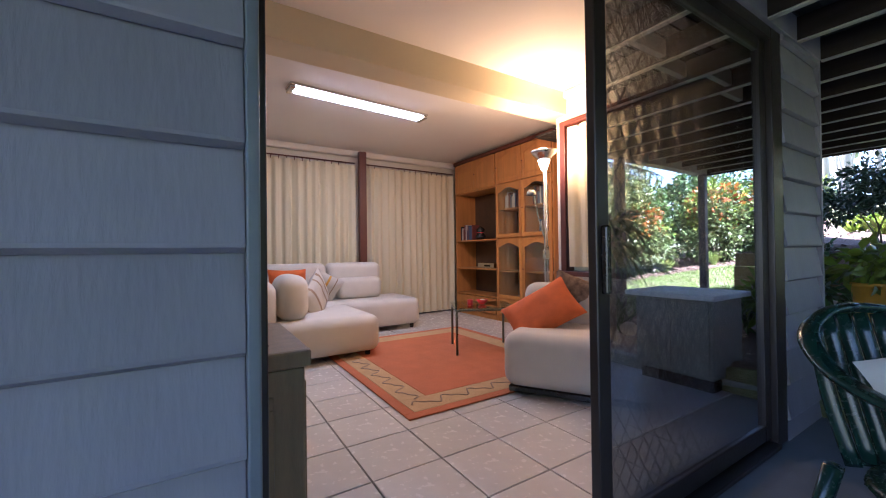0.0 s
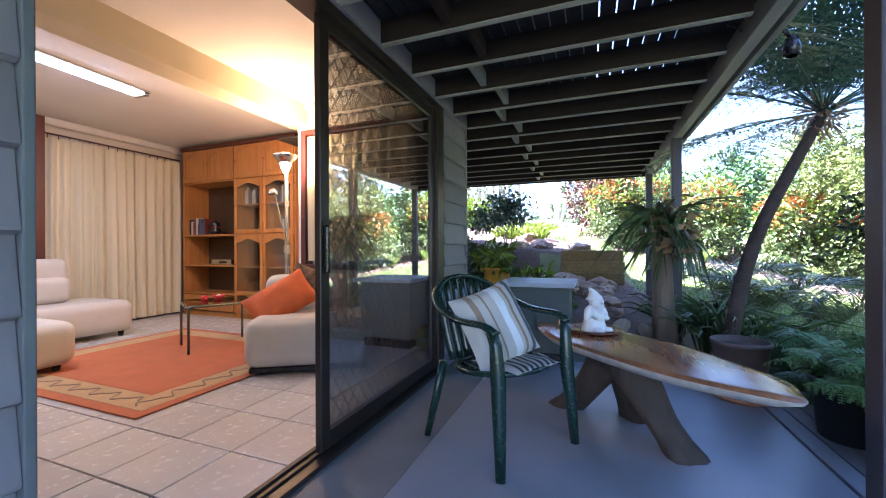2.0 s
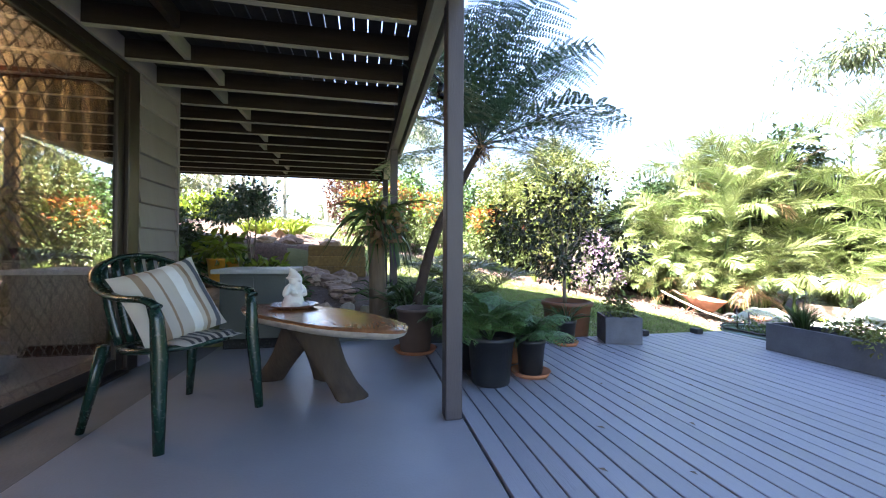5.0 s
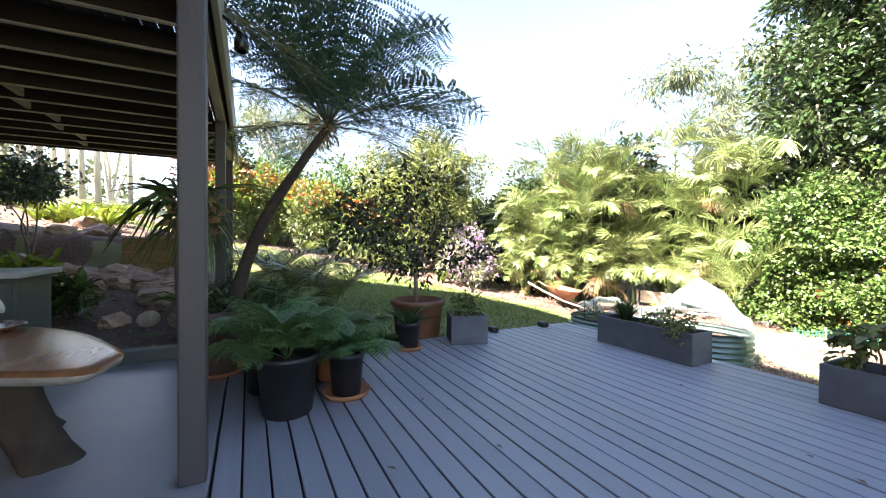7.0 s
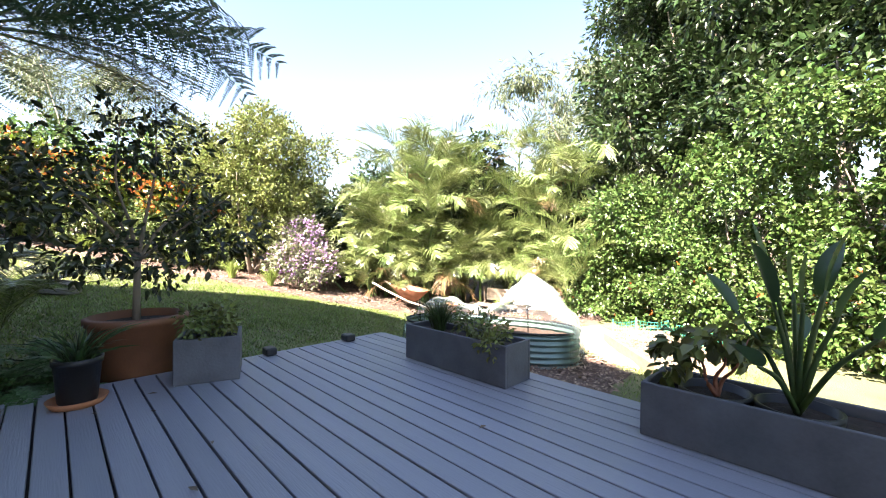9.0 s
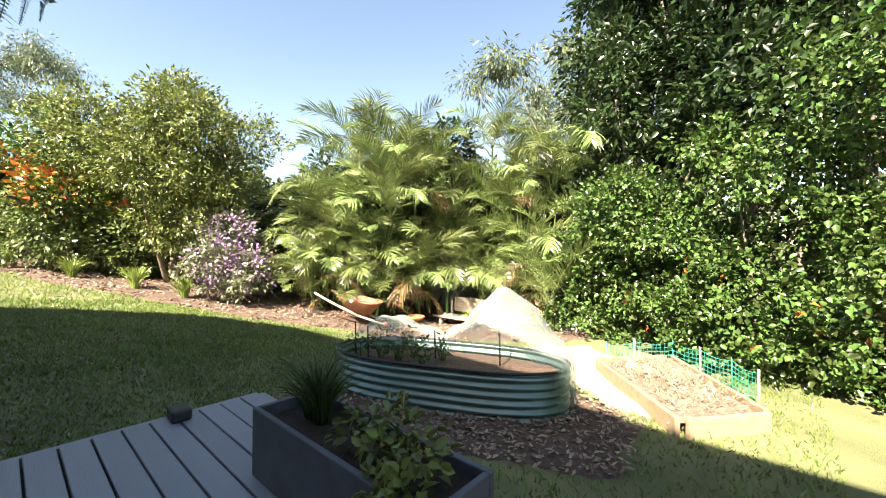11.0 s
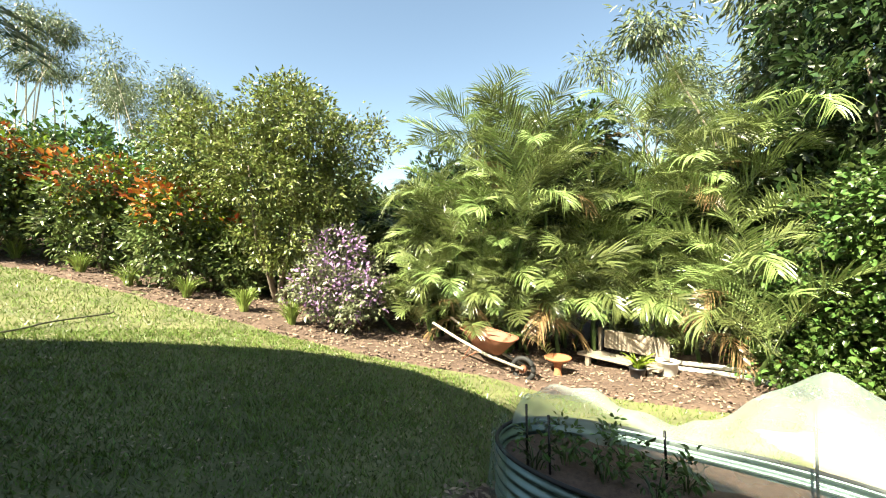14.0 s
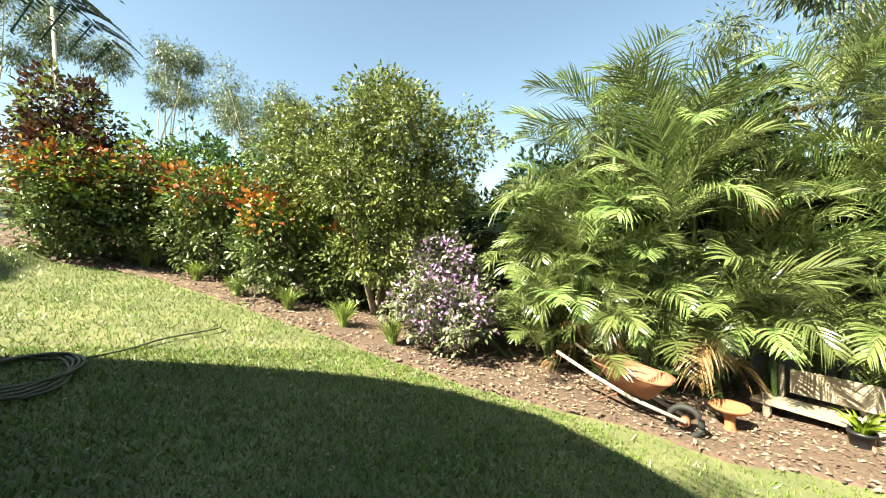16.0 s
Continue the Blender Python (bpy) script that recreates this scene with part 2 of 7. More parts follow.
M_TRUNK = material("grey bark", (0.19, 0.155, 0.12), 0.9, vary=0.35, scale=8, bump=0.6, grain=30, stretch=(3, 3, 0.6))
M_FTRUNK = material("dark fern trunk", (0.05, 0.032, 0.022), 0.95, vary=0.4, scale=14, bump=1.0, grain=60)
M_GUMBARK = material("pale gum bark", (0.46, 0.41, 0.34), 0.8, vary=0.25, scale=4, bump=0.2, stretch=(3, 3, 0.4))
M_BOOKS = [material("book cover", c, 0.6, vary=0.1) for c in ((0.02, 0.02, 0.025), (0.5, 0.47, 0.4), (0.14, 0.03, 0.02), (0.06, 0.09, 0.16))]
M_BLACK = material("black lacquer", (0.012, 0.011, 0.011), 0.25, bump=0.02)
M_RED = material("red wax", (0.6, 0.03, 0.03), 0.4, bump=0.02)
M_TUBE = glow_mat("fluorescent diffuser", (0.95, 0.97, 1.0), 1.2)


def lawn_material():
    m = material("lawn", (0.125, 0.15, 0.058), 0.95, vary=0.4, scale=1.8, bump=0.8, grain=90, second=(0.28, 0.23, 0.12), second_amount=0.45)
    return m


M_LAWN = lawn_material()


# ---- mesh helpers ----
def wm(ob):
    return (wm(ob.parent) @ ob.matrix_parent_inverse @ ob.matrix_basis) if ob.parent else ob.matrix_basis.copy()


def mesh(name, verts, faces, mat, smooth=False):
    me = bpy.data.meshes.new(name)
    me.from_pydata([tuple(v) for v in verts], [], [tuple(f) for f in faces])
    me.materials.append(mat)
    if smooth:
        me.shade_smooth()
    return me


def fast_mesh(name, verts, tris, mat, smooth=False):
    """A mesh from arrays of vertices and triangles."""
    me = bpy.data.meshes.new(name)
    v, t = np.asarray(verts, np.float32), np.asarray(tris, np.int32)
    me.vertices.add(len(v))
    me.vertices.foreach_set("co", v.ravel())
    me.loops.add(t.size)
    me.loops.foreach_set("vertex_index", t.ravel())
    me.polygons.add(len(t))
    me.polygons.foreach_set("loop_start", np.arange(0, t.size, 3, dtype=np.int32))
    me.materials.append(mat)
    me.update(calc_edges=True)
    if smooth:
        me.shade_smooth()
    return me


def thing(name, at, label, category, group="", kind="", turn=0.0):
    ob = new(name)
    ob.empty_display_size = 0.1
    ob.matrix_basis = pose(*at, 0, 0, turn)
    return tagged(ob, label, category, group, kind)


def part(name, data, parent=None, label="", m=None, world_space=True):
    """Links mesh data as one object under a thing; the mesh is in world metres unless world_space is off."""
    ob = new(name, data)
    if parent:
        ob.parent = parent
        if world_space:
            ob.matrix_parent_inverse = wm(parent).inverted()
    if m is not None:
        ob.matrix_basis = m
    return tagged(ob, label)


def solid(name, data, label, category, kind="", group=""):
    return tagged(new(name, data), label, category, group, kind)


def box(x0, x1, y0, y1, z0, z1, mat, bevel=0.006, segments=2, name="box", m=None, smooth=False):
    bm = bmesh.new()
    bmesh.ops.create_cube(bm, size=1)
    for v in bm.verts:
        v.co = Vector(((x0 + x1) / 2 + v.co.x * (x1 - x0), (y0 + y1) / 2 + v.co.y * (y1 - y0), (z0 + z1) / 2 + v.co.z * (z1 - z0)))
    if bevel:
        bmesh.ops.bevel(bm, geom=bm.edges[:], offset=min(bevel, 0.45 * min(abs(x1 - x0), abs(y1 - y0), abs(z1 - z0))), segments=segments, affect="EDGES", profile=0.5)
    if m is not None:
        bmesh.ops.transform(bm, matrix=m, verts=bm.verts)
    me = bpy.data.meshes.new(name)
    bm.to_mesh(me)
    bm.free()
    me.materials.append(mat)
    if smooth:
        me.shade_smooth()
    return me


def tube_arrays(points, radii, sides=8, squash=1.0):
    pts = [Vector([float(c) for c in p]) for p in points]
    n = len(pts)
    radii = [float(radii)] * n if isinstance(radii, (int, float)) else [float(r) for r in radii]
    verts, faces = [], []
    up = Vector((0.13, 0.21, 1)).normalized()
    for i, p in enumerate(pts):
        d = (pts[min(i + 1, n - 1)] - pts[max(i - 1, 0)]).normalized()
        a = d.cross(up if abs(d.dot(up)) < 0.95 else Vector((1, 0.1, 0))).normalized()
        b = a.cross(d).normalized()
        for k in range(sides):
            w = 2 * math.pi * k / sides
            verts.append(p + radii[i] * (math.cos(w) * a + squash * math.sin(w) * b))
    for i in range(n - 1):
        for k in range(sides):
            faces.append((i * sides + k, i * sides + (k + 1) % sides, (i + 1) * sides + (k + 1) % sides, (i + 1) * sides + k))
    faces.append(tuple(range(sides))[::-1])
    faces.append(tuple(range((n - 1) * sides, n * sides)))
    return verts, faces


def tube(points, radii, mat, sides=8, squash=1.0, name="tube"):
    return mesh(name, *tube_arrays(points, radii, sides, squash), mat, True)


def joined(name, pieces, mat, smooth=False):
    verts, faces = [], []
    for v, f in pieces:
        o = len(verts)
        verts += list(v)
        faces += [tuple(i + o for i in q) for q in f]
    return mesh(name, verts, faces, mat, smooth)


def spline(points, steps=6):
    """A smooth line through the points."""
    p = [Vector(q) for q in points]
    p = [2 * p[0] - p[1]] + p + [2 * p[-1] - p[-2]]
    out = []
    for i in range(1, len(p) - 2):
        for k in range(steps):
            t = k / steps
            out.append(0.5 * ((2 * p[i]) + (p[i + 1] - p[i - 1]) * t + (2 * p[i - 1] - 5 * p[i] + 4 * p[i + 1] - p[i + 2]) * t * t + (3 * p[i] - p[i - 1] - 3 * p[i + 1] + p[i + 2]) * t ** 3))
    return out + [p[-2]]


def lathe(profile, mat, centre=(0, 0, 0), sides=32, name="lathe", closed=False):
    verts, faces = [], []
    for r, z in profile:
        for k in range(sides):
            w = 2 * math.pi * k / sides
            verts.append((centre[0] + r * math.cos(w), centre[1] + r * math.sin(w), centre[2] + z))
    for i in range(len(profile) - 1):
        for k in range(sides):
            faces.append((i * sides + k, i * sides + (k + 1) % sides, (i + 1) * sides + (k + 1) % sides, (i + 1) * sides + k))
    if closed:
        faces.append(tuple(range(sides))[::-1])
        faces.append(tuple(range((len(profile) - 1) * sides, len(profile) * sides)))
    return mesh(name, verts, faces, mat, True)


def cushion(w, h, t, mat, m, name="cushion", n=14):
    """A stuffed square cushion standing in its own xz plane, with pinched corners."""
    verts, faces = [], []
    for side in (-1, 1):
        for i in range(n + 1):
            for j in range(n + 1):
                u, v = 2 * i / n - 1, 2 * j / n - 1
                e = max(0, (1 - abs(u) ** 2.6) * (1 - abs(v) ** 2.6)) ** 0.45
                s = 1 - 0.07 * (1 - u * u) * (v * v)
                k = 1 - 0.07 * (1 - v * v) * (u * u)
                wob = 0.012 * noise.noise((u * 2.1 + w * 7, v * 2.3, side * 3.0 + h))
                verts.append(m @ Vector((u * w / 2 * k, side * (e * t / 2 + wob * e), v * h / 2 * s)))
    o = (n + 1) ** 2
    for side in (0, 1):
        for i in range(n):
            for j in range(n):
                q = [side * o + i * (n + 1) + j, side * o + (i + 1) * (n + 1) + j, side * o + (i + 1) * (n + 1) + j + 1, side * o + i * (n + 1) + j + 1]
                faces.append(q if side == 0 else q[::-1])
    return mesh(name, verts, faces, mat, True)


# ---- plant helpers ----
def unit(v):
    return v / np.maximum(np.linalg.norm(v, axis=1, keepdims=True), 1e-6)


def leaf_arrays(p, d, nrm, length, width, fold=0.25, fine=False):
    """Folded leaves: base p, direction d, rough normal nrm; diamonds, or ovals with a curled tip where fine."""
    s = unit(np.cross(d, nrm))
    nn = unit(np.cross(s, d))
    L, W = length[:, None], width[:, None]
    o = np.arange(len(p), dtype=np.int64)[:, None]
    if fine:
        a, b = p + d * L * 0.28, p + d * L * 0.66
        mid = p + d * L * 0.48 - nn * W * 0.02
        v = np.stack([p, a + s * W * 0.44 + nn * W * fold, b + s * W * 0.40 + nn * W * fold, p + d * L - nn * L * 0.10, b - s * W * 0.40 + nn * W * fold, a - s * W * 0.44 + nn * W * fold, mid], 1).reshape(-1, 3)
        t = np.concatenate([o * 7 + [6, k, (k + 1) % 6] for k in range(6)], 1).reshape(-1, 3)
        return v, t
    mid = p + d * L * 0.45
    v = np.stack([p, mid + s * W * 0.5 + nn * W * fold, p + d * L, mid - s * W * 0.5 + nn * W * fold], 1).reshape(-1, 3)
    t = np.concatenate([o * 4 + [0, 1, 2], o * 4 + [0, 2, 3]], 1).reshape(-1, 3)
    return v, t


def cloud(blobs, count, size, aspect=0.5, shell=0.55, droop=0.2, rng=RNG, rough=0.35, clump=16, spread=1.5, fine=False):
    """Leaves in whorls on the twigs of a set of ellipsoids (x, y, z, rx, ry, rz), uneven, with gaps between the whorls."""
    b = np.array(blobs, float)
    area = (b[:, 3] * b[:, 4] + b[:, 3] * b[:, 5] + b[:, 4] * b[:, 5])
    twigs = max(1, count // clump)
    i = rng.choice(len(b), twigs, p=area / area.sum())
    d = unit(rng.normal(size=(twigs, 3)))
    wob = np.sin(d[:, 0] * 5 + i * 2.3) * np.sin(d[:, 1] * 6 + i) * np.sin(d[:, 2] * 5 + i * 1.7)
    r = (shell + (1 - shell) * rng.random(twigs) ** 0.6) * (1 + rough * wob)
    c = b[i, :3] + d * b[i, 3:] * r[:, None]
    k = rng.integers(0, twigs, count)
    dd = d[k]
    off = unit(rng.normal(size=(count, 3))) * rng.random((count, 1)) ** 0.5 * spread
    p = c[k] + off * size
    direction = unit(off * 0.7 + dd * 0.6 + rng.normal(size=(count, 3)) * 0.45 + np.array([0, 0, -droop]))
    nrm = unit(dd * 0.5 + rng.normal(size=(count, 3)) * 0.55 + np.array([0, 0, 0.6]))
    L = size * (0.6 + 0.7 * rng.random(count))
    return leaf_arrays(p, direction, nrm, L, L * aspect, 0.25, fine)


def merge(*arrays):
    vs, ts, o = [], [], 0
    for v, t in arrays:
        vs.append(v)
        ts.append(t + o)
        o += len(v)
    return np.concatenate(vs), np.concatenate(ts)


def strip_arrays(lines, widths, normals):
    """Ribbons along lines (n, k, 3) with widths (n, k), flat across the normals' cross."""
    lines = np.asarray(lines, float)
    n, k, _ = lines.shape
    tang = np.gradient(lines, axis=1)
    s = np.cross(tang, normals)
    s /= np.maximum(np.linalg.norm(s, axis=2, keepdims=True), 1e-6)
    a, b = lines + s * widths[:, :, None] / 2, lines - s * widths[:, :, None] / 2
    v = np.stack([a, b], 2).reshape(-1, 3)
    q = np.arange(k - 1)
    o = (np.arange(n) * 2 * k)[:, None, None]
    t1 = np.stack([2 * q, 2 * q + 1, 2 * q + 3], 1)[None] + o
    t2 = np.stack([2 * q, 2 * q + 3, 2 * q + 2], 1)[None] + o
    return v, np.concatenate([t1, t2], 1).reshape(-1, 3)


def tufts(centres, blades, height, spread, width, rng=RNG, bend=0.6):
    c = np.repeat(np.asarray(centres, float), blades, 0)
    n = len(c)
    a = rng.random(n) * 2 * math.pi
    out = np.stack([np.cos(a), np.sin(a), np.zeros(n)], 1)
    lean = spread * (0.2 + rng.random(n))
    h = height * (0.6 + 0.5 * rng.random(n))
    base = c + out * (rng.random(n) * spread * 0.25)[:, None]
    t = np.linspace(0, 1, 5)
    line = base[:, None, :] + out[:, None, :] * (lean[:, None] * t ** 1.6)[:, :, None]
    line[:, :, 2] += h[:, None] * (t - bend * 0.55 * t ** 3)
    w = width * np.array([0.7, 1, 0.9, 0.6, 0.08])[None] * (0.7 + 0.6 * rng.random((n, 1)))
    nr = np.repeat((out * 0.8 + rng.normal(size=(n, 3)) * 0.4 + np.array([0, 0, 0.3]))[:, None, :], 5, 1)
    return strip_arrays(line, w, nr)


def frond_arrays(length, pairs, reach, rise, fall, kind="palm", rng=RNG, hang=0.25):
    """A frond along local +x that rises and then droops; palm: long leaflets, fern: lobed pinnae, lace: a broad triangle of lobed pinnae."""
    k = 24
    s = np.linspace(0, 1, k)
    ang = rise - fall * s ** 1.4
    x = np.concatenate([[0], np.cumsum(np.cos(ang[:-1]))]) * length / k
    z = np.concatenate([[0], np.cumsum(np.sin(ang[:-1]))]) * length / k
    sway = 0.05 * length * np.sin(s * 3 + rng.random() * 6)
    rachis = np.stack([x, sway - sway[0], z], 1)
    rv, rf = tube_arrays(rachis[::2], [0.006 * length / 1.5 * (1.1 - q) + 0.0015 for q in s[::2]], 4)
    tv = np.array([tuple(v) for v in rv])
    tt = []
    for f in rf:
        for q in range(1, len(f) - 1):
            tt.append((f[0], f[q], f[q + 1]))
    arrays = [(tv, np.array(tt))]
    start = {"palm": 0.16, "fern": 0.13, "lace": 0.22}[kind]
    u = start + (1 - start) * (np.arange(pairs) + 0.5) / pairs
    P = np.stack([np.interp(u, s, rachis[:, q]) for q in range(3)], 1)
    A = np.interp(u, s, ang)
    T = np.stack([np.cos(A), np.zeros(pairs), np.sin(A)], 1)
    N = np.stack([-np.sin(A), np.zeros(pairs), np.cos(A)], 1)
    w01 = (u - start) / (1 - start)
    prof = (1 - w01) ** 0.75 + 0.06 if kind == "lace" else np.sin(np.pi * np.clip(w01 * 0.86 + 0.12, 0, 1)) ** 0.6
    for side in (-1, 1):
        S = np.array([0, side, 0.0])[None]
        l = reach * prof * (0.85 + 0.3 * rng.random(pairs))
        if kind == "palm":
            D = unit(S * 0.8 + T * (0.45 + 0.75 * u[:, None]) + N * (0.42 + rng.normal(size=(pairs, 1)) * 0.16) + rng.normal(size=(pairs, 3)) * 0.07)
            t = np.linspace(0, 1, 5)
            line = P[:, None] + D[:, None] * (l[:, None] * t)[:, :, None]
            line[:, :, 2] -= l[:, None] * (hang * (0.6 + 0.8 * rng.random(pairs)))[:, None] * t ** 2.4
            w = 0.0195 * (length / 1.6) * np.array([0.5, 1, 0.9, 0.6, 0.06])[None] * (0.75 + 0.5 * rng.random((pairs, 1)))
            arrays.append(strip_arrays(line, w, np.repeat((N - S * 0.45 + rng.normal(size=(pairs, 3)) * 0.25)[:, None], 5, 1)))
        else:
            D = unit(S + T * (0.55 if kind == "lace" else 0.3) - N * 0.10 + rng.normal(size=(pairs, 3)) * 0.06)
            m = 15 if kind == "fern" else 8
            q = (np.arange(m) + 0.7) / m
            pts = P[:, None] + D[:, None] * (l[:, None] * q)[:, :, None]
            pts[:, :, 2] -= l[:, None] * 0.24 * q ** 2
            arrays.append(strip_arrays(pts, np.full((pairs, m), 0.006), np.repeat(N[:, None], m, 1)))
            G = unit(np.cross(D, N))
            for lobe in (-1, 1):
                gd = unit(G * lobe + D * 0.45)
                size = (l[:, None] * (0.27 if kind == "lace" else 0.105) * (1.08 - q[None] * 0.8) + 0.006).ravel()
                arrays.append(leaf_arrays(pts.reshape(-1, 3), np.repeat(gd, m, 0), np.repeat(N, m, 0) + rng.normal(size=(pairs * m, 3)) * 0.2, size, size * (0.55 if kind == "lace" else 0.62), 0.05))
    return merge(*arrays)


def at_frond(p, heading, roll=0.0, scale=1.0):
    return Matrix.Translation(p) @ pose(0, 0, 0, roll, 0, heading) @ Matrix.Diagonal((scale, scale, scale, 1))


def limbs(base, tips, r0, mat, name="trunk", seed=1):
    """A trunk that forks towards the tips, each limb bowed and tapered."""
    rng = random.Random(seed)
    pieces = []
    for tip in tips:
        a, b = Vector(base), Vector(tip)
        mid = a.lerp(b, 0.45) + Vector((rng.uniform(-0.1, 0.1), rng.uniform(-0.1, 0.1), 0.08)) * (b - a).length
        pts = spline([a, a.lerp(mid, 0.5) + Vector((rng.uniform(-0.03, 0.03), rng.uniform(-0.03, 0.03), 0)), mid, b], 4)
        n = len(pts)
        pieces.append(tube_arrays(pts, [r0 * (1 - 0.85 * i / (n - 1)) for i in range(n)], 7))
    return joined(name, pieces, mat, True)


# ---- ground ----
def ground_z(x, y):
    """The lie of the land: a bank that falls towards the hedge and rises behind the terrace."""
    low = -6.5 - 3.5 * min(max((x - 4.3) / 2.2, 0), 1)
    z = -0.455 + 0.12 * min(max(x, 4.3), 24) + 0.112 * min(max(y, low), 14)
    if y > -1.5:
        z += 0.07 * min(1, (y + 1.5) / 0.6)
    step = min(max((x - 7.15) / 0.25, 0), 1) * min(max((y + 1.05) / 0.4, 0), 1) * (1 - min(max((x - 11) / 2.5, 0), 1))
    z += 0.42 * step
    if x < 4.8 and y > 2.75:
        z = -0.42
    if x < 3.36 and y > -4.95:
        z = min(z, -0.42)
    return z


def rng_lines(*spans):
    out = []
    for a, b, n in spans:
        out += list(np.linspace(a, b, n, endpoint=False))
    return np.array(out + [spans[-1][1]])


def build_ground():
    xs = rng_lines((-400, -40, 8), (-40, -6, 17), (-6, 3.2, 30), (3.2, 3.4, 3), (3.4, 13, 70), (13, 40, 30), (40, 500, 10))
    ys = rng_lines((-400, -30, 8), (-30, -13, 14), (-13, -5.1, 50), (-5.1, -4.9, 3), (-4.9, 2, 44), (2, 40, 20), (40, 400, 8))
    verts = [(x, y, ground_z(x, y) + (0.025 * noise.noise((x * 0.9, y * 0.9, 0)) if x > 3.4 else 0)) for y in ys for x in xs]
    nx = len(xs)
    faces = [(j * nx + i, j * nx + i + 1, (j + 1) * nx + i + 1, (j + 1) * nx + i) for j in range(len(ys) - 1) for i in range(nx - 1)]
    solid("ground", mesh("ground", verts, faces, M_LAWN, True), "mown green lawn sloping down from the terrace", "lawn", "structure")


build_ground()


def bed_sheet(name, outline, lift, label, mat=None):
    """A sheet of mulch on the ground inside an outline."""
    poly = [Vector((x, y)) for x, y in outline]
    x0, x1 = min(p.x for p in poly), max(p.x for p in poly)
    y0, y1 = min(p.y for p in poly), max(p.y for p in poly)

    def inside(x, y):
        c = False
        for a, b in zip(poly, poly[1:] + poly[:1]):
            if (a.y > y) != (b.y > y) and x < (b.x - a.x) * (y - a.y) / (b.y - a.y) + a.x:
                c = not c
        return c
    step = 0.08
    verts, faces, idx = [], [], {}

    def vid(i, j):
        if (i, j) not in idx:
            x, y = x0 + i * step, y0 + j * step
            wob = 0.07 * noise.noise((x * 2, y * 2, 3))
            idx[i, j] = len(verts)
            verts.append((x + wob, y + wob, ground_z(x, y) + lift + 0.03 * noise.noise((x * 3, y * 3, 1))))
        return idx[i, j]
    for i in range(int((x1 - x0) / step) + 1):
        for j in range(int((y1 - y0) / step) + 1):
            if inside(x0 + (i + 0.5) * step, y0 + (j + 0.5) * step):
                faces.append((vid(i, j), vid(i + 1, j), vid(i + 1, j + 1), vid(i, j + 1)))
    shared = collections.Counter(i for f in faces for i in f)
    verts = [(x, y, z if shared[i] == 4 else z - lift - 0.03) for i, (x, y, z) in enumerate(verts)]
    solid(name, mesh(name, verts, faces, mat or M_MULCH, True), label, "mulch", "structure")
    return inside, (x0, x1, y0, y1)


HEDGE_BED = bed_sheet("ground_mulch_hedge", [(17, 2.5), (13.2, 0.4), (12.1, -2.6), (10.6, -3.9), (9.2, -5.1), (7.4, -6.6), (6.3, -8.0), (5.2, -9.0), (4.2, -9.4), (3.4, -10.0), (3.0, -14), (12, -14), (18, -6)], 0.03, "bark mulch bed along the hedge")
TERRACE_BED = bed_sheet("ground_mulch_terrace", [(3.42, 2.6), (3.42, -2.6), (4.6, -2.4), (6.4, -1.6), (8.5, -0.4), (11, 1.2), (14, 3.0), (14, 7), (5.0, 7), (5.0, 2.7)], 0.02, "dark bark mulch on the terrace garden")
BED_RING = bed_sheet("ground_mulch_raised_bed", [(1.6, -6.7), (2.9, -6.0), (4.3, -5.6), (4.7, -6.2), (4.3, -7.4), (2.6, -8.2), (1.7, -7.7)], 0.02, "bark chips round the raised bed")
PATH_BED = bed_sheet("ground_path", [(1.2, -7.9), (2.1, -7.9), (3.0, -8.6), (3.9, -9.3), (3.1, -10.2), (1.7, -9.2)], 0.025, "pale sandy path beside the vegetable bed", material("pale sand", (0.31, 0.265, 0.20), 0.95, vary=0.2, scale=8, bump=0.4))


# ---- house ----
FACE_Y = 0.82
slab = solid("floor_slab", box(-5, 3.38, -1.455, 0.42, -0.4, 0.0, M_SLAB, 0.008), "grey-blue painted concrete patio slab", "floor", "structure")
# Strip next to the wall, in a darker grey than the slab.
solid("floor_apron", box(-5, 3.38, 0.42, 0.93, -0.4, -0.004, M_APRON, 0.004), "darker concrete strip along the wall", "floor", "structure")
inner = solid("wall_facade", joined("wall_facade", [((((x0, y, z0), (x1, y, z0), (x1, y, z1), (x0, y, z1)) + ((x0, y + .10, z0), (x1, y + .10, z0), (x1, y + .10, z1), (x0, y + .10, z1))), ((0, 1, 2, 3), (7, 6, 5, 4), (0, 4, 5, 1), (2, 6, 7, 3), (1, 5, 6, 2), (0, 3, 7, 4)))
              for x0, x1, z0, z1, y in ((-5, 0.06, 0, 2.9, 0.845), (2.79, 3.40, 0, 2.9, 0.845), (0.06, 2.79, 2.30, 2.9, 0.845))], M_PLASTER), "weatherboard house wall beside the sliding door", "wall", "structure")


def board_mesh(length, cover=0.1955):
    prof = [(0.023, cover + 0.004), (0.012, cover + 0.004), (-0.018, 0.005), (-0.017, -0.002), (0.002, -0.012), (0.023, -0.004)]
    verts = [(x, y, z) for x in (0, length) for y, z in prof]
    n = len(prof)
    faces = [(i, (i + 1) % n, n + (i + 1) % n, n + i) for i in range(n)] + [tuple(range(n))[::-1], tuple(range(n, 2 * n))]
    return mesh("board", verts, faces, M_SIDING)


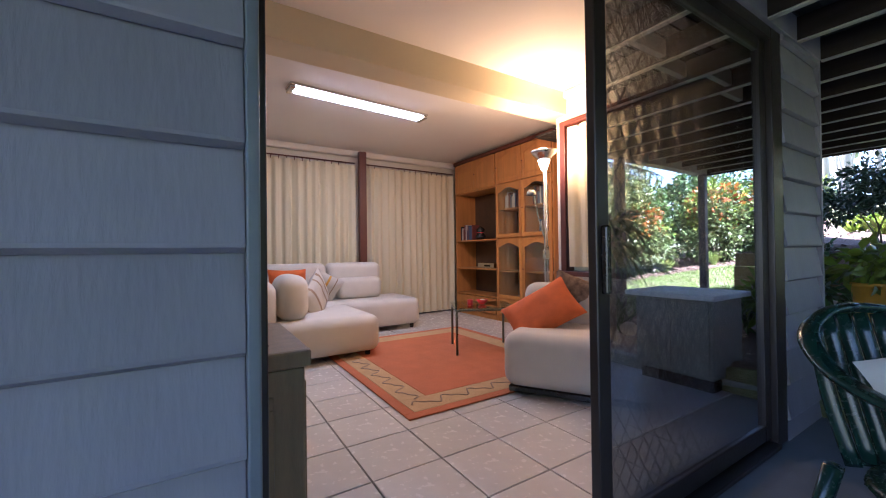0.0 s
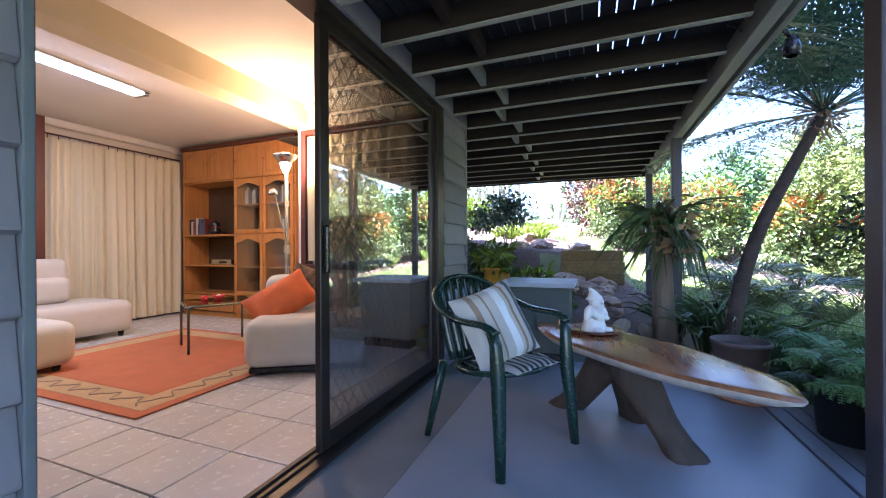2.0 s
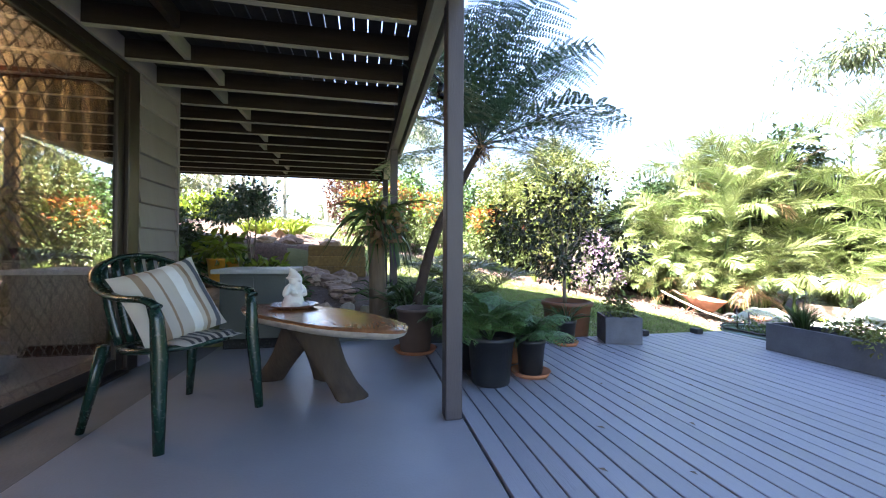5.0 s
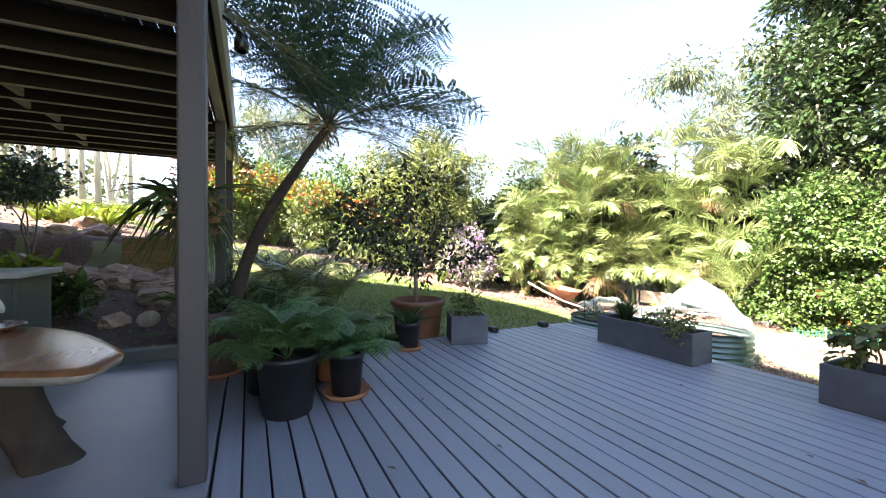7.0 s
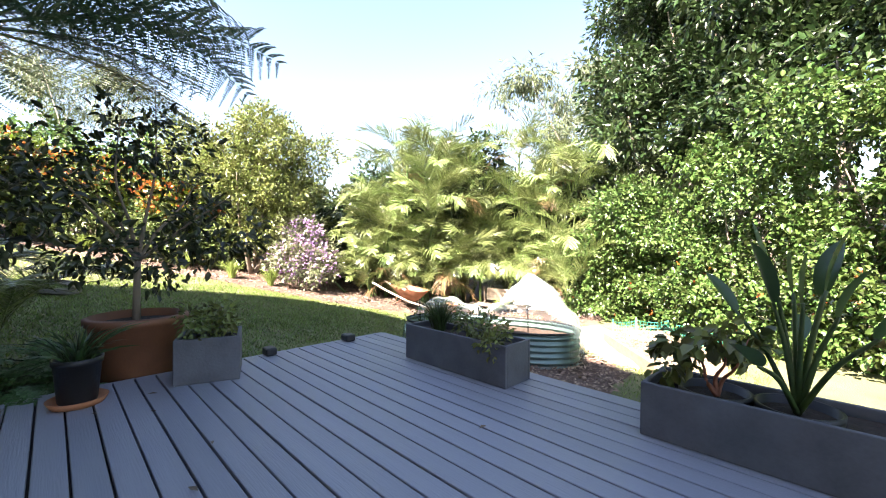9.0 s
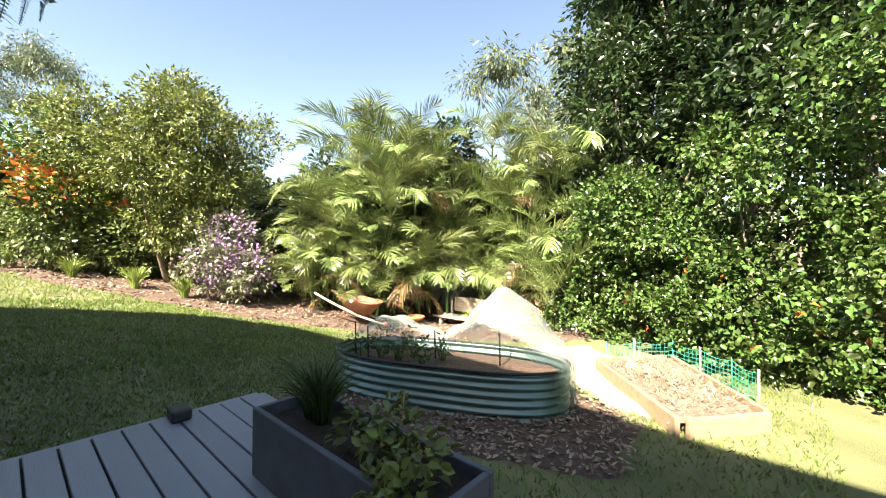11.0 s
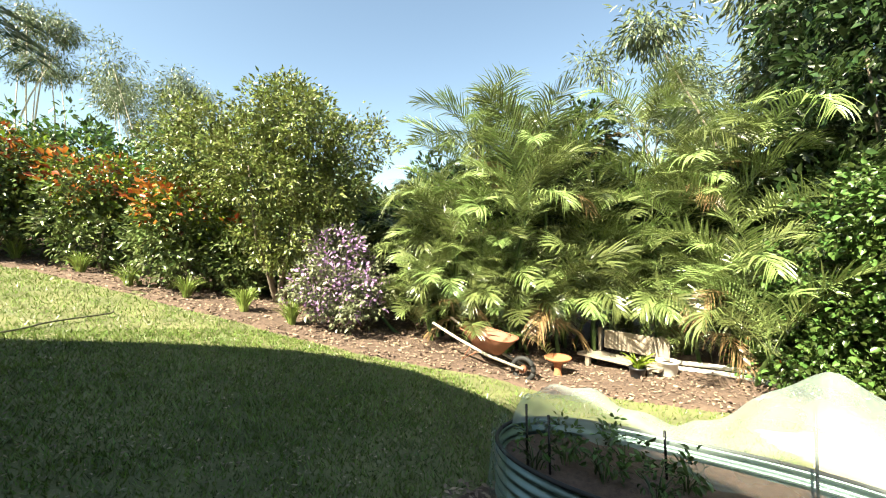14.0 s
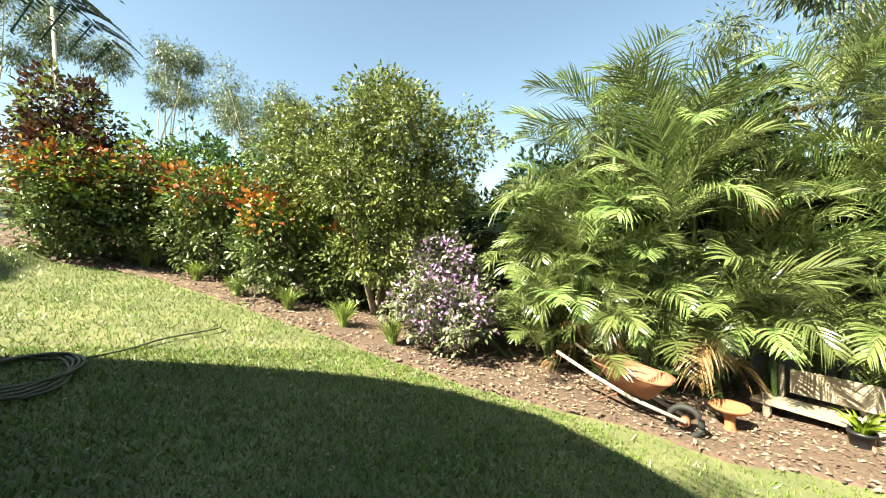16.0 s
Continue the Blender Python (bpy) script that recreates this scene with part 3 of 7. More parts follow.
for x0, x1, z0, rows in ((-5, 0.072, -0.075, 16), (2.80, 3.43, -0.075, 13), (0.072, 3.43, 2.467, 2)):
    me = board_mesh(x1 - x0)
    for i in range(rows):
        part("board", me, inner, "", pose(x0, FACE_Y, z0 + i * 0.1955))
part("head_trim", box(0.072, 3.43, 0.795, 0.843, 2.302, 2.462, M_SIDING, 0.004), inner, "flat painted board over the door")
part("corner_stop", box(3.405, 3.44, 0.80, 0.845, 0, 2.5, M_SIDING, 0.004), inner, "grey corner stop")
solid("wall_room_side", box(3.30, 3.42, 0.95, 2.88, 0, 0.86, M_PLASTER, 0), "cream plastered room wall under the window", "wall", "structure")
solid("wall_room_side_top", box(3.30, 3.42, 0.95, 2.88, 2.46, 2.78, M_PLASTER, 0), "cream plastered wall above the window", "wall", "structure")
solid("wall_room_side_end", box(3.30, 3.42, 2.80, 2.88, 0.86, 2.46, M_PLASTER, 0.004), "cream plastered wall beside the window", "wall", "structure")
solid("wall_room_near", box(3.30, 3.42, 0.95, 1.25, 0.86, 2.46, M_PLASTER, 0), "cream plastered wall beside the window", "wall", "structure")
solid("wall_room_step", box(3.422, 4.52, 2.80, 2.88, 0, 2.78, M_PLASTER, 0), "cream plastered return wall beside the bookcase", "wall", "structure")
solid("wall_room_east", box(4.42, 4.54, 2.88, 6.14, 0, 2.78, M_PLASTER, 0), "cream plastered wall behind the bookcase", "wall", "structure")
solid("wall_room_north", box(-2.2, 4.54, 6.14, 6.26, 0, 2.78, M_PLASTER, 0), "cream plastered wall behind the curtains", "wall", "structure")
solid("wall_room_west", box(-2.3, -2.2, 0.95, 6.26, 0, 2.78, M_PLASTER, 0), "cream plastered end wall", "wall", "structure")
solid("ceiling", box(-2.3, 4.54, 0.95, 6.26, 2.76, 2.86, M_CEIL, 0), "white painted plaster ceiling", "ceiling", "structure")
solid("ceiling_beam", box(-2.2, 4.42, 2.74, 3.0, 2.52, 2.77, M_CREAM, 0.006), "cream painted ceiling beam across the room", "beam", "structure")
for nm, a in (("cornice_north", (-2.2, 4.42, 6.04, 6.14, 2.66, 2.76)), ("cornice_east", (4.33, 4.42, 3.0, 6.04, 2.66, 2.76)), ("cornice_side", (3.22, 3.30, 0.95, 2.74, 2.68, 2.76))):
    solid(nm, box(*a, M_CEIL, 0.03, 3), "white coved plaster cornice", "cornice", "structure")
solid("skirting", box(3.285, 3.30, 0.95, 2.88, 0, 0.09, M_REDWOOD, 0.004), "dark timber skirting board", "skirting", "structure")
# upper storey: closes the house above and casts its shade on the lawn
solid("wall_upper", box(-6, 5.4, -0.4, 8, 2.86, 5.1, M_SIDING, 0), "upper storey weatherboard wall", "wall", "structure")
EAVES = [(-6.5, -1.95), (3.8, -1.92), (4.6, -1.82), (5.45, -1.58), (6.1, -0.95), (6.55, -0.2), (6.95, 1.1), (7.15, 2.3), (7.2, 8.6), (-6.5, 8.6)]
n = len(EAVES)
solid("roof", mesh("roof", [(x, y, z) for z in (5.1, 5.3) for x, y in EAVES], [tuple(range(n))[::-1], tuple(range(n, 2 * n))] + [(i, (i + 1) % n, n + (i + 1) % n, n + i) for i in range(n)], M_JOIST), "flat dark roof over the upper storey", "roof", "structure")
solid("wall_house_end", box(4.56, 4.68, 3.30, 8, -0.1, 2.86, M_SIDING, 0), "weatherboard wall of the rear wing", "wall", "structure")

# sliding door
win = thing("door_1", (1.43, 0.88, 0), "dark bronze sliding glass door standing half open", "door", kind="structure")
for nm, a, mt in (("jamb", (0.074, 0.098, 0.80, 0.95, 0.0, 2.30), M_JAMB), ("frame_jamb", (0.098, 0.115, 0.84, 0.95, 0.03, 2.26), M_FRAME), ("frame_jamb", (2.66, 2.80, 0.815, 0.95, 0.0, 2.30), M_FRAME), ("head", (0.098, 2.66, 0.815, 0.95, 2.235, 2.30), M_FRAME),
                  ("sill", (0.098, 2.66, 0.80, 0.95, -0.004, 0.022), M_FRAME), ("track", (0.098, 2.66, 0.86, 0.868, 0.022, 0.034), M_FRAME), ("track", (0.098, 2.66, 0.905, 0.913, 0.022, 0.034), M_FRAME)):
    part(nm, box(*a, mt, 0.004), win)
leaf = part("glass_leaf", box(1.165, 1.235, 0.845, 0.885, 0.035, 2.235, M_FRAME, 0.006), win, "dark bronze glazed leaf")
for nm, a in (("stile", (2.585, 2.66, 0.845, 0.885, 0.035, 2.235)), ("rail", (1.235, 2.585, 0.847, 0.883, 0.035, 0.12)), ("rail", (1.235, 2.585, 0.847, 0.883, 2.17, 2.235))):
    part(nm, box(*a, M_FRAME, 0.005), leaf)
pane = part("pane", box(1.235, 2.585, 0.862, 0.868, 0.12, 2.17, M_GLASS, 0), leaf)
pane.visible_shadow = False
part("pull_handle", box(1.18, 1.205, 0.815, 0.845, 0.93, 1.17, M_BLACK, 0.008), leaf, "black pull handle")
screen = part("screen_leaf", box(1.245, 1.295, 0.895, 0.92, 0.035, 2.235, M_FRAME, 0.005), win, "security screen leaf with diamond grille")
for nm, a in (("stile", (2.60, 2.65, 0.895, 0.92, 0.035, 2.235)), ("rail", (1.295, 2.60, 0.895, 0.92, 0.035, 0.10)), ("rail", (1.295, 2.60, 0.895, 0.92, 2.185, 2.235))):
    part(nm, box(*a, M_FRAME, 0.004), screen)


def diamond_grille(x0, x1, z0, z1, y, w, h, r):
    """Crossing bars cut to the leaf, with flattened crossings."""
    pieces = []
    slope = h / w
    for sgn in (1, -1):
        k = -int((z1 - z0) / h) - 2
        while k * w < (x1 - x0) + (z1 - z0) / slope + w:
            pts = []
            xa = x0 + k * w
            za, zb = z0, z1
            xb = xa + (z1 - z0) / slope
            if sgn < 0:
                za, zb = z1, z0
            ta = max(0.0, (x0 - xa) / (xb - xa))
            tb = min(1.0, (x1 - xa) / (xb - xa))
            if tb > ta:
                n = max(2, int((tb - ta) * (z1 - z0) / h * 4))
                for i in range(n + 1):
                    t = ta + (tb - ta) * i / n
                    pts.append((xa + (xb - xa) * t, y + sgn * 0.0015, za + (zb - za) * t))
                pieces.append(tube_arrays(pts, r, 4))
            k += 1
    return joined("grille", pieces, M_GRILLE)


part("grille", diamond_grille(1.295, 2.60, 0.10, 2.185, 0.907, 0.083, 0.118, 0.0042), screen, "dark diamond pattern grille")

# side window with its timber frame and blind
w1 = thing("window_1", (3.34, 2.0, 0.86), "dark red timber framed window with a cream blind", "window", kind="structure")
for nm, a in (("window_sill", (3.24, 3.42, 1.22, 2.86, 0.82, 0.87)), ("window_frame", (3.27, 3.40, 2.75, 2.82, 0.87, 2.46)), ("window_frame", (3.27, 3.40, 1.22, 1.29, 0.87, 2.46)), ("window_frame", (3.27, 3.40, 1.29, 2.75, 2.40, 2.46)), ("mullion", (3.30, 3.38, 1.98, 2.04, 0.87, 2.40))):
    part(nm, box(*a, M_REDWOOD, 0.006), w1)
for y0, y1 in ((1.29, 1.98), (2.04, 2.75)):
    p = part("pane", box(3.345, 3.350, y0, y1, 0.87, 2.40, M_CLEAR, 0), w1)
    p.visible_shadow = False


def curtain(name, x0, x1, y, z0, z1, folds, label, along="x", deep=0.045):
    """A hanging pleated curtain with thickness."""
    n = folds * 8
    verts, faces = [], []
    for lay in (0, 1):
        for j, z in enumerate(np.linspace(z0, z1, 7)):
            for i in range(n + 1):
                u = i / n
                ph = 2 * math.pi * folds * u + 0.5 * math.sin(u * 23)
                q = (z - z0) / (z1 - z0)
                d = deep * (1.15 - 0.35 * q) * (math.sin(ph) + 0.35 * math.sin(2.3 * ph + 1)) + lay * 0.004 + 0.012 * math.sin(u * 9 + q * 3)
                a = x0 + (x1 - x0) * u
                verts.append((a, y + d, z) if along == "x" else (y + d, a, z))
    o = 7 * (n + 1)
    for lay in (0, 1):
        for j in range(6):
            for i in range(n):
                k = lay * o + j * (n + 1) + i
                faces.append((k, k + 1, k + n + 2, k + n + 1))
    t = thing(name, ((x0 + x1) / 2, y, z0) if along == "x" else (y, (x0 + x1) / 2, z0), label, "curtain")
    part("cloth", mesh("cloth", verts, faces, M_CURTAIN, True), t)
    pieces = []
    for k in range(int(abs(x1 - x0) / 0.11)):
        a = x0 + 0.05 + k * 0.11
        p = (a, y, z1 - 0.02) if along == "x" else (y, a, z1 - 0.02)
        q = (a, y, z1 + 0.03) if along == "x" else (y, a, z1 + 0.03)
        part("hook", tube([p, q], 0.006, M_REDWOOD, 5), t)
    r0, r1 = ((x0, y, z1 + 0.035), (x1, y, z1 + 0.035)) if along == "x" else ((y, x0, z1 + 0.035), (y, x1, z1 + 0.035))
    part("rail", tube([r0, r1], 0.012, M_REDWOOD, 8), t, "slim dark curtain rail")


curtain("curtain", -1.6, 2.12, 6.0, 0.03, 2.50, 26, "cream pleated floor-length curtain on a slim rail")
curtain("curtain", 2.30, 4.02, 6.0, 0.03, 2.50, 13, "cream pleated floor-length curtain beside the bookcase")
curtain("blind_curtain", 1.3, 2.68, 3.25, 0.92, 2.36, 9, "cream short curtain drawn across the side window", "y", 0.02)
solid("room_post", box(2.15, 2.26, 5.84, 5.94, 0, 2.70, M_REDWOOD, 0.006), "dark red timber post between the curtains", "post", "structure")

# ---- upper deck over the patio ----
deck_over = thing("upper_deck", (1, -0.3, 2.3), "dark stained upper deck on joists over the patio", "deck", kind="structure")
JX = [1.67 + 0.442 * i for i in range(-9, 13)]
for i, x in enumerate(JX):
    far = 0.80 if x < 3.45 else 3.3
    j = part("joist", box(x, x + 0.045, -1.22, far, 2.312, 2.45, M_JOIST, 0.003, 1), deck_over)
    # Thin strip along the lower face, much paler than the joist.
    part("joist_edge", box(x + 0.002, x + 0.043, -1.22, far, 2.303, 2.311, M_JEDGE, 0.002, 1), j, "pale lower edge of the joist")
    if i and x > 0:
        y = 0.36 + 0.07 * (x - 3.5) / 2.4 + (0.05 if i % 2 else -0.05)
        part("nogging", box(JX[i - 1] + 0.047, x - 0.002, y - 0.022, y + 0.022, 2.33, 2.44, M_BEAM if x > 2.4 else M_JOIST, 0.003, 1), deck_over)
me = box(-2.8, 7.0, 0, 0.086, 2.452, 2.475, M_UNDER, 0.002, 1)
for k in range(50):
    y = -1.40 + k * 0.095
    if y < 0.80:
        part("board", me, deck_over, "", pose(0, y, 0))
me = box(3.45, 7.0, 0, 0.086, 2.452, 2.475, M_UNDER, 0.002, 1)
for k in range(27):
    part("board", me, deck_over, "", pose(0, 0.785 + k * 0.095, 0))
beam = part("beam", box(-3, 7.15, -1.36, -1.28, 2.29, 2.45, M_BEAM, 0.005), deck_over, "cream-grey painted edge beam")
part("fascia", box(-3, 7.15, -1.44, -1.40, 2.30, 2.62, M_BEAM, 0.005), deck_over, "painted fascia board")
part("end_joist", box(7.0, 7.05, -1.30, 3.3, 2.28, 2.47, M_JOIST, 0.004), deck_over)
for x in (1.40, 4.62, 6.86):
    p = thing("veranda_post", (x + 0.05, -1.39, 0), "square mauve-brown painted timber post holding the upper deck", "post", "veranda posts")
    z = 0.0 if x < 3.3 else ground_z(x, -1.39) - 0.05
    part("shaft", box(x, x + 0.10, -1.445 if x < 3 else -1.36, -1.35 if x < 3 else -1.26, z, 2.30, M_POST, 0.008), p)
    part("bolt", lathe([(0, 0), (0.012, 0), (0.012, 0.008), (0, 0.01)], M_CHROME, (x + 0.05, -1.41, 2.2), 8), p)
spot = thing("security_light", (2.55, -1.47, 2.36), "small black security spotlight under the fascia", "light")
part("arm", tube([(2.55, -1.44, 2.42), (2.55, -1.50, 2.38), (2.56, -1.55, 2.33)], 0.012, M_BLACK), spot)
part("head", lathe([(0.0, 0.0), (0.03, 0.0), (0.045, -0.05), (0.045, -0.11), (0.03, -0.115)], M_BLACK, (2.56, -1.55, 2.33), 16), spot)

# ---- timber deck ----
deck = thing("floor_deck", (0, -3.2, 0), "grey painted timber deck of long boards with dark gaps", "deck", kind="structure")
# Solid dark block that stands in for the shade below the boards.
part("deck_shade_block", box(-4, 3.10, -5.0, -1.46, -0.40, -0.03, M_UNDER, 0), deck, "dark block standing for the shade under the boards")
me = box(-4.5, 3.15, 0, 0.0965, -0.026, 0.0, M_DECK, 0.004, 2, "deck_board")
for k in range(34):
    part("deck_board", me, deck, "", pose(RNG.uniform(-0.004, 0.004), -5.03 + k * 0.105, RNG.uniform(-0.0015, 0.0015), 0, 0, RNG.uniform(-0.02, 0.02)))
part("deck_edge", box(3.152, 3.185, -5.04, -1.46, -0.3, -0.008, M_DECK, 0.004), deck, "grey painted edge board")
part("deck_edge", box(-4.5, 3.15, -5.07, -5.035, -0.3, -0.008, M_DECK, 0.004), deck, "grey painted edge board")
solid("floor_kerb", box(3.385, 3.52, -1.8, 3.3, -0.3, 0.095, M_CABG, 0.012), "dark low sleeper edge behind the patio", "kerb", "structure")

# ---- tiled floor ----
tiles = thing("floor_tiles", (1.0, 3.5, 0), "pale square floor tiles with dark grout", "floor", kind="structure")
part("grout", box(-2.2, 4.42, 0.93, 6.2, -0.2, -0.004, M_GROUT, 0), tiles)
me = box(0.004, 0.384, 0.004, 0.384, -0.01, 0.002, M_TILE, 0.004, 2, "tile")
for i in range(-3, 10):
    for j in range(13):
        part("tile", me, tiles, "", pose(0.297 + i * 0.388, 0.96 + j * 0.388, RNG.uniform(-0.001, 0.001)))

# ---- lamps of the room ----
lamp_l = new("floor_lamp_light", bpy.data.lights.new("floor_lamp_light", "POINT"))
lamp_l.data.energy, lamp_l.data.color, lamp_l.data.shadow_soft_size = 5.6, (1.0, 0.60, 0.27), 0.06
lamp_l.matrix_basis = pose(2.86, 2.66, 2.20)
tube_l = new("fluorescent_light", bpy.data.lights.new("fluorescent_light", "AREA"))
tube_l.data.shape, tube_l.data.size, tube_l.data.size_y, tube_l.data.energy, tube_l.data.color = "RECTANGLE", 1.4, 0.1, 1.9, (0.92, 0.96, 1.0)
tube_l.matrix_basis = pose(1.54, 4.06, 2.69, 0, 0, 4)


# ---- room furniture ----
def upholstered(name, x0, x1, y0, y1, z0, z1, m=None, r=0.10):
    return box(x0, x1, y0, y1, z0, z1, M_SOFA, r, 5, name, m, True)


def stub_feet(parent, pts, z=0.06, mat=None):
    for x, y in pts:
        part("foot", lathe([(0, 0), (0.025, 0), (0.03, z), (0, z)], mat or M_BLACK, (x, y, 0.0), 12), parent)


sofa = thing("sofa", (1.0, 4.3, 0), "oatmeal upholstered chaise with rounded edges on the tiles", "sofa", "modular sofa")
part("seat", upholstered("seat", 0.45, 1.62, 3.80, 4.85, 0.06, 0.44), sofa)
part("backrest", upholstered("backrest", 0.30, 0.62, 3.85, 5.0, 0.30, 0.84, None, 0.14), sofa)
part("bolster", box(0.62, 0.92, 3.88, 4.42, 0.42, 0.88, M_SOFA, 0.14, 5, "bolster", None, True), sofa, "plump rounded back cushion")
stub_feet(sofa, ((0.55, 3.9), (1.5, 3.9), (1.5, 4.75)))
sofa = thing("sofa", (1.9, 5.4, 0), "oatmeal upholstered sofa below the curtains", "sofa", "modular sofa")
part("seat", upholstered("seat", 0.75, 2.72, 4.92, 5.78, 0.06, 0.44), sofa)
part("backrest", upholstered("backrest", 0.7, 1.52, 5.48, 5.80, 0.38, 0.95, None, 0.09), sofa)
part("backrest", upholstered("backrest", 1.54, 2.34, 5.48, 5.80, 0.38, 0.95, None, 0.09), sofa)
part("lumbar_cushion", upholstered("lumbar_cushion", 1.62, 2.28, 5.30, 5.50, 0.44, 0.74, None, 0.08), sofa, "low quilted lumbar cushion")
stub_feet(sofa, ((0.85, 5.0), (2.6, 5.0), (2.6, 5.7)))
rot = Matrix.Translation((1.93, 2.25, 0)) @ pose(0, 0, 0, 0, 0, -58.5)
sofa = thing("sofa", (2.6, 2.0, 0), "oatmeal upholstered armless seat by the open door", "sofa", "modular sofa")
part("seat", upholstered("seat", 0.0, 1.05, 0.0, 0.84, 0.06, 0.47, rot), sofa)
part("backrest", upholstered("backrest", 0.02, 1.03, 0.58, 0.83, 0.40, 0.80, rot, 0.1), sofa)
part("skirt", box(0.04, 1.0, 0.04, 0.8, 0.02, 0.07, M_BLACK, 0.01, 1, "skirt", rot), sofa, "dark recessed plinth")


def throw_cushion(name, at, w, h, t, mat, label, rz=0, rx=0, ry=0, stripes=()):
    m = pose(*at, rx, ry, rz)
    ob = thing(name, at, label, "cushion")
    c = part("cover", cushion(w, h, t, mat, m), ob)
    for x, sw, smat in stripes:
        verts, faces = [], []
        for j in range(15):
            v = 2 * j / 14 - 1
            for dx in (-sw / 2, sw / 2):
                u = 2 * (x + dx) / w
                e = max(0, (1 - abs(u) ** 2.6) * (1 - abs(v) ** 2.6)) ** 0.45
                s = 1 - 0.07 * (1 - u * u) * (v * v)
                wob = 0.012 * noise.noise((u * 2.1 + w * 7, v * 2.3, -3.0 + h))
                k = 1 - 0.07 * (1 - v * v) * (u * u)
                verts.append(m @ Vector((u * w / 2 * k, -(e * t / 2 + wob * e + 0.003), v * h / 2 * s)))
            if j:
                k = 2 * j
                faces.append((k - 2, k - 1, k + 1, k))
        part("stripe", mesh("stripe", verts, faces, smat, True), c)
    return ob


throw_cushion("cushion", (0.86, 4.72, 0.70), 0.44, 0.44, 0.15, M_ORANGE, "small orange cushion against the sofa back", -30, 14)
throw_cushion("cushion", (1.12, 4.50, 0.60), 0.48, 0.46, 0.15, M_STRIPE, "striped beige cushion leaning on the chaise", 50, 0, -38, ((-0.1, 0.03, M_STRIPE2), (0.05, 0.02, M_STRIPE2), (0.14, 0.03, M_STRIPE2)))
throw_cushion("cushion", (1.42, 5.28, 0.63), 0.40, 0.40, 0.14, M_STRIPE, "patterned cream cushion on the rear sofa", -10, 16, 30, ((0.0, 0.03, M_YELLOWP), (0.1, 0.015, M_STRIPE2)))
throw_cushion("cushion", (2.40, 2.28, 0.585), 0.60, 0.40, 0.16, M_ORANGE, "large orange velvet cushion slumped on the seat", -40, -38, -30)
throw_cushion("cushion", (2.72, 2.20, 0.64), 0.45, 0.45, 0.15, M_FLORAL, "dark patterned cushion beside the orange one", -50, 6, 20)

# rug with border bands and a scroll
rug = thing("rug", (2.0, 3.3, 0), "terracotta rug with a sandy scroll border on the tiles", "rug")
part("field", box(1.42, 2.85, 2.52, 4.32, 0.004, 0.018, M_RUG, 0.003, 1), rug)
for a in ((1.13, 3.14, 2.22, 2.30), (1.13, 3.14, 4.54, 4.62), (1.13, 1.21, 2.30, 4.54), (3.06, 3.14, 2.30, 4.54)):
    part("outer_band", box(*a, 0.004, 0.016, M_RUG, 0.003, 1), rug)
for a in ((1.21, 3.06, 2.30, 2.52), (1.21, 3.06, 4.32, 4.54), (1.21, 1.42, 2.52, 4.32), (2.85, 3.06, 2.52, 4.32)):
    part("border", box(*a, 0.004, 0.017, M_RUGB, 0.003, 1), rug, "sand-coloured border")
for a, b in (((1.25, 2.41), (3.0, 2.41)), ((1.315, 2.5), (1.315, 4.3))):
    pts = []
    for k in range(70):
        u = k / 69
        w = 0.045 * math.sin(u * 46) + 0.02 * math.sin(u * 92)
        pts.append((a[0] + (b[0] - a[0]) * u + (w if a[0] == b[0] else 0), a[1] + (b[1] - a[1]) * u + (w if a[1] == b[1] else 0), 0.0165))
    part("scroll", tube(pts, 0.007, M_STRIPE2, 5), rug, "brown scrolling vine line")

# coffee table
ct = thing("coffee_table", (2.5, 3.3, 0), "small square glass coffee table on bent tube legs", "table")
cm = Matrix.Translation((2.24, 3.30, 0.02)) @ pose(0, 0, 0, 0, 0, -28)
part("top", box(-0.02, 0.62, -0.02, 0.52, 0.475, 0.487, M_CLEAR, 0.003, 1, "top", cm), ct, "clear glass top")
for y in (0.0, 0.5):
    part("leg_frame", tube([cm @ Vector(p) for p in [(0, y, 0), (0, y, 0.42)] + [(0.03 - 0.03 * math.cos(a), y, 0.43 + 0.03 * math.sin(a)) for a in (0.4, 0.8, 1.2)] + [(0.05, y, 0.462), (0.55, y, 0.462)] + [(0.57 + 0.03 * math.sin(a), y, 0.43 + 0.03 * math.cos(a)) for a in (0.4, 0.8, 1.2)] + [(0.6, y, 0.42), (0.6, y, 0)]], 0.013, M_STEELG), ct)
part("cross_bar", tube([cm @ Vector((0, 0, 0.45)), cm @ Vector((0, 0.5, 0.45))], 0.011, M_STEELG), ct)
cd = thing("candle", (2.47, 3.38, 0.51), "red candle in a small glass dish", "candle")
part("wax", lathe([(0, 0), (0.03, 0), (0.03, 0.06), (0.0, 0.062)], M_RED, (2.47, 3.38, 0.51), 16), cd)
bowl = thing("bowl", (2.62, 3.36, 0.51), "small red and white bowl on the glass", "bowl")
part("body", lathe([(0, 0.0), (0.03, 0.0), (0.065, 0.05), (0.06, 0.052), (0.02, 0.012)], M_RED, (2.62, 3.36, 0.51), 18), bowl)
part("contents", lathe([(0, 0.06), (0.02, 0.055), (0.045, 0.035)], M_GNOME, (2.62, 3.36, 0.51), 12), bowl)

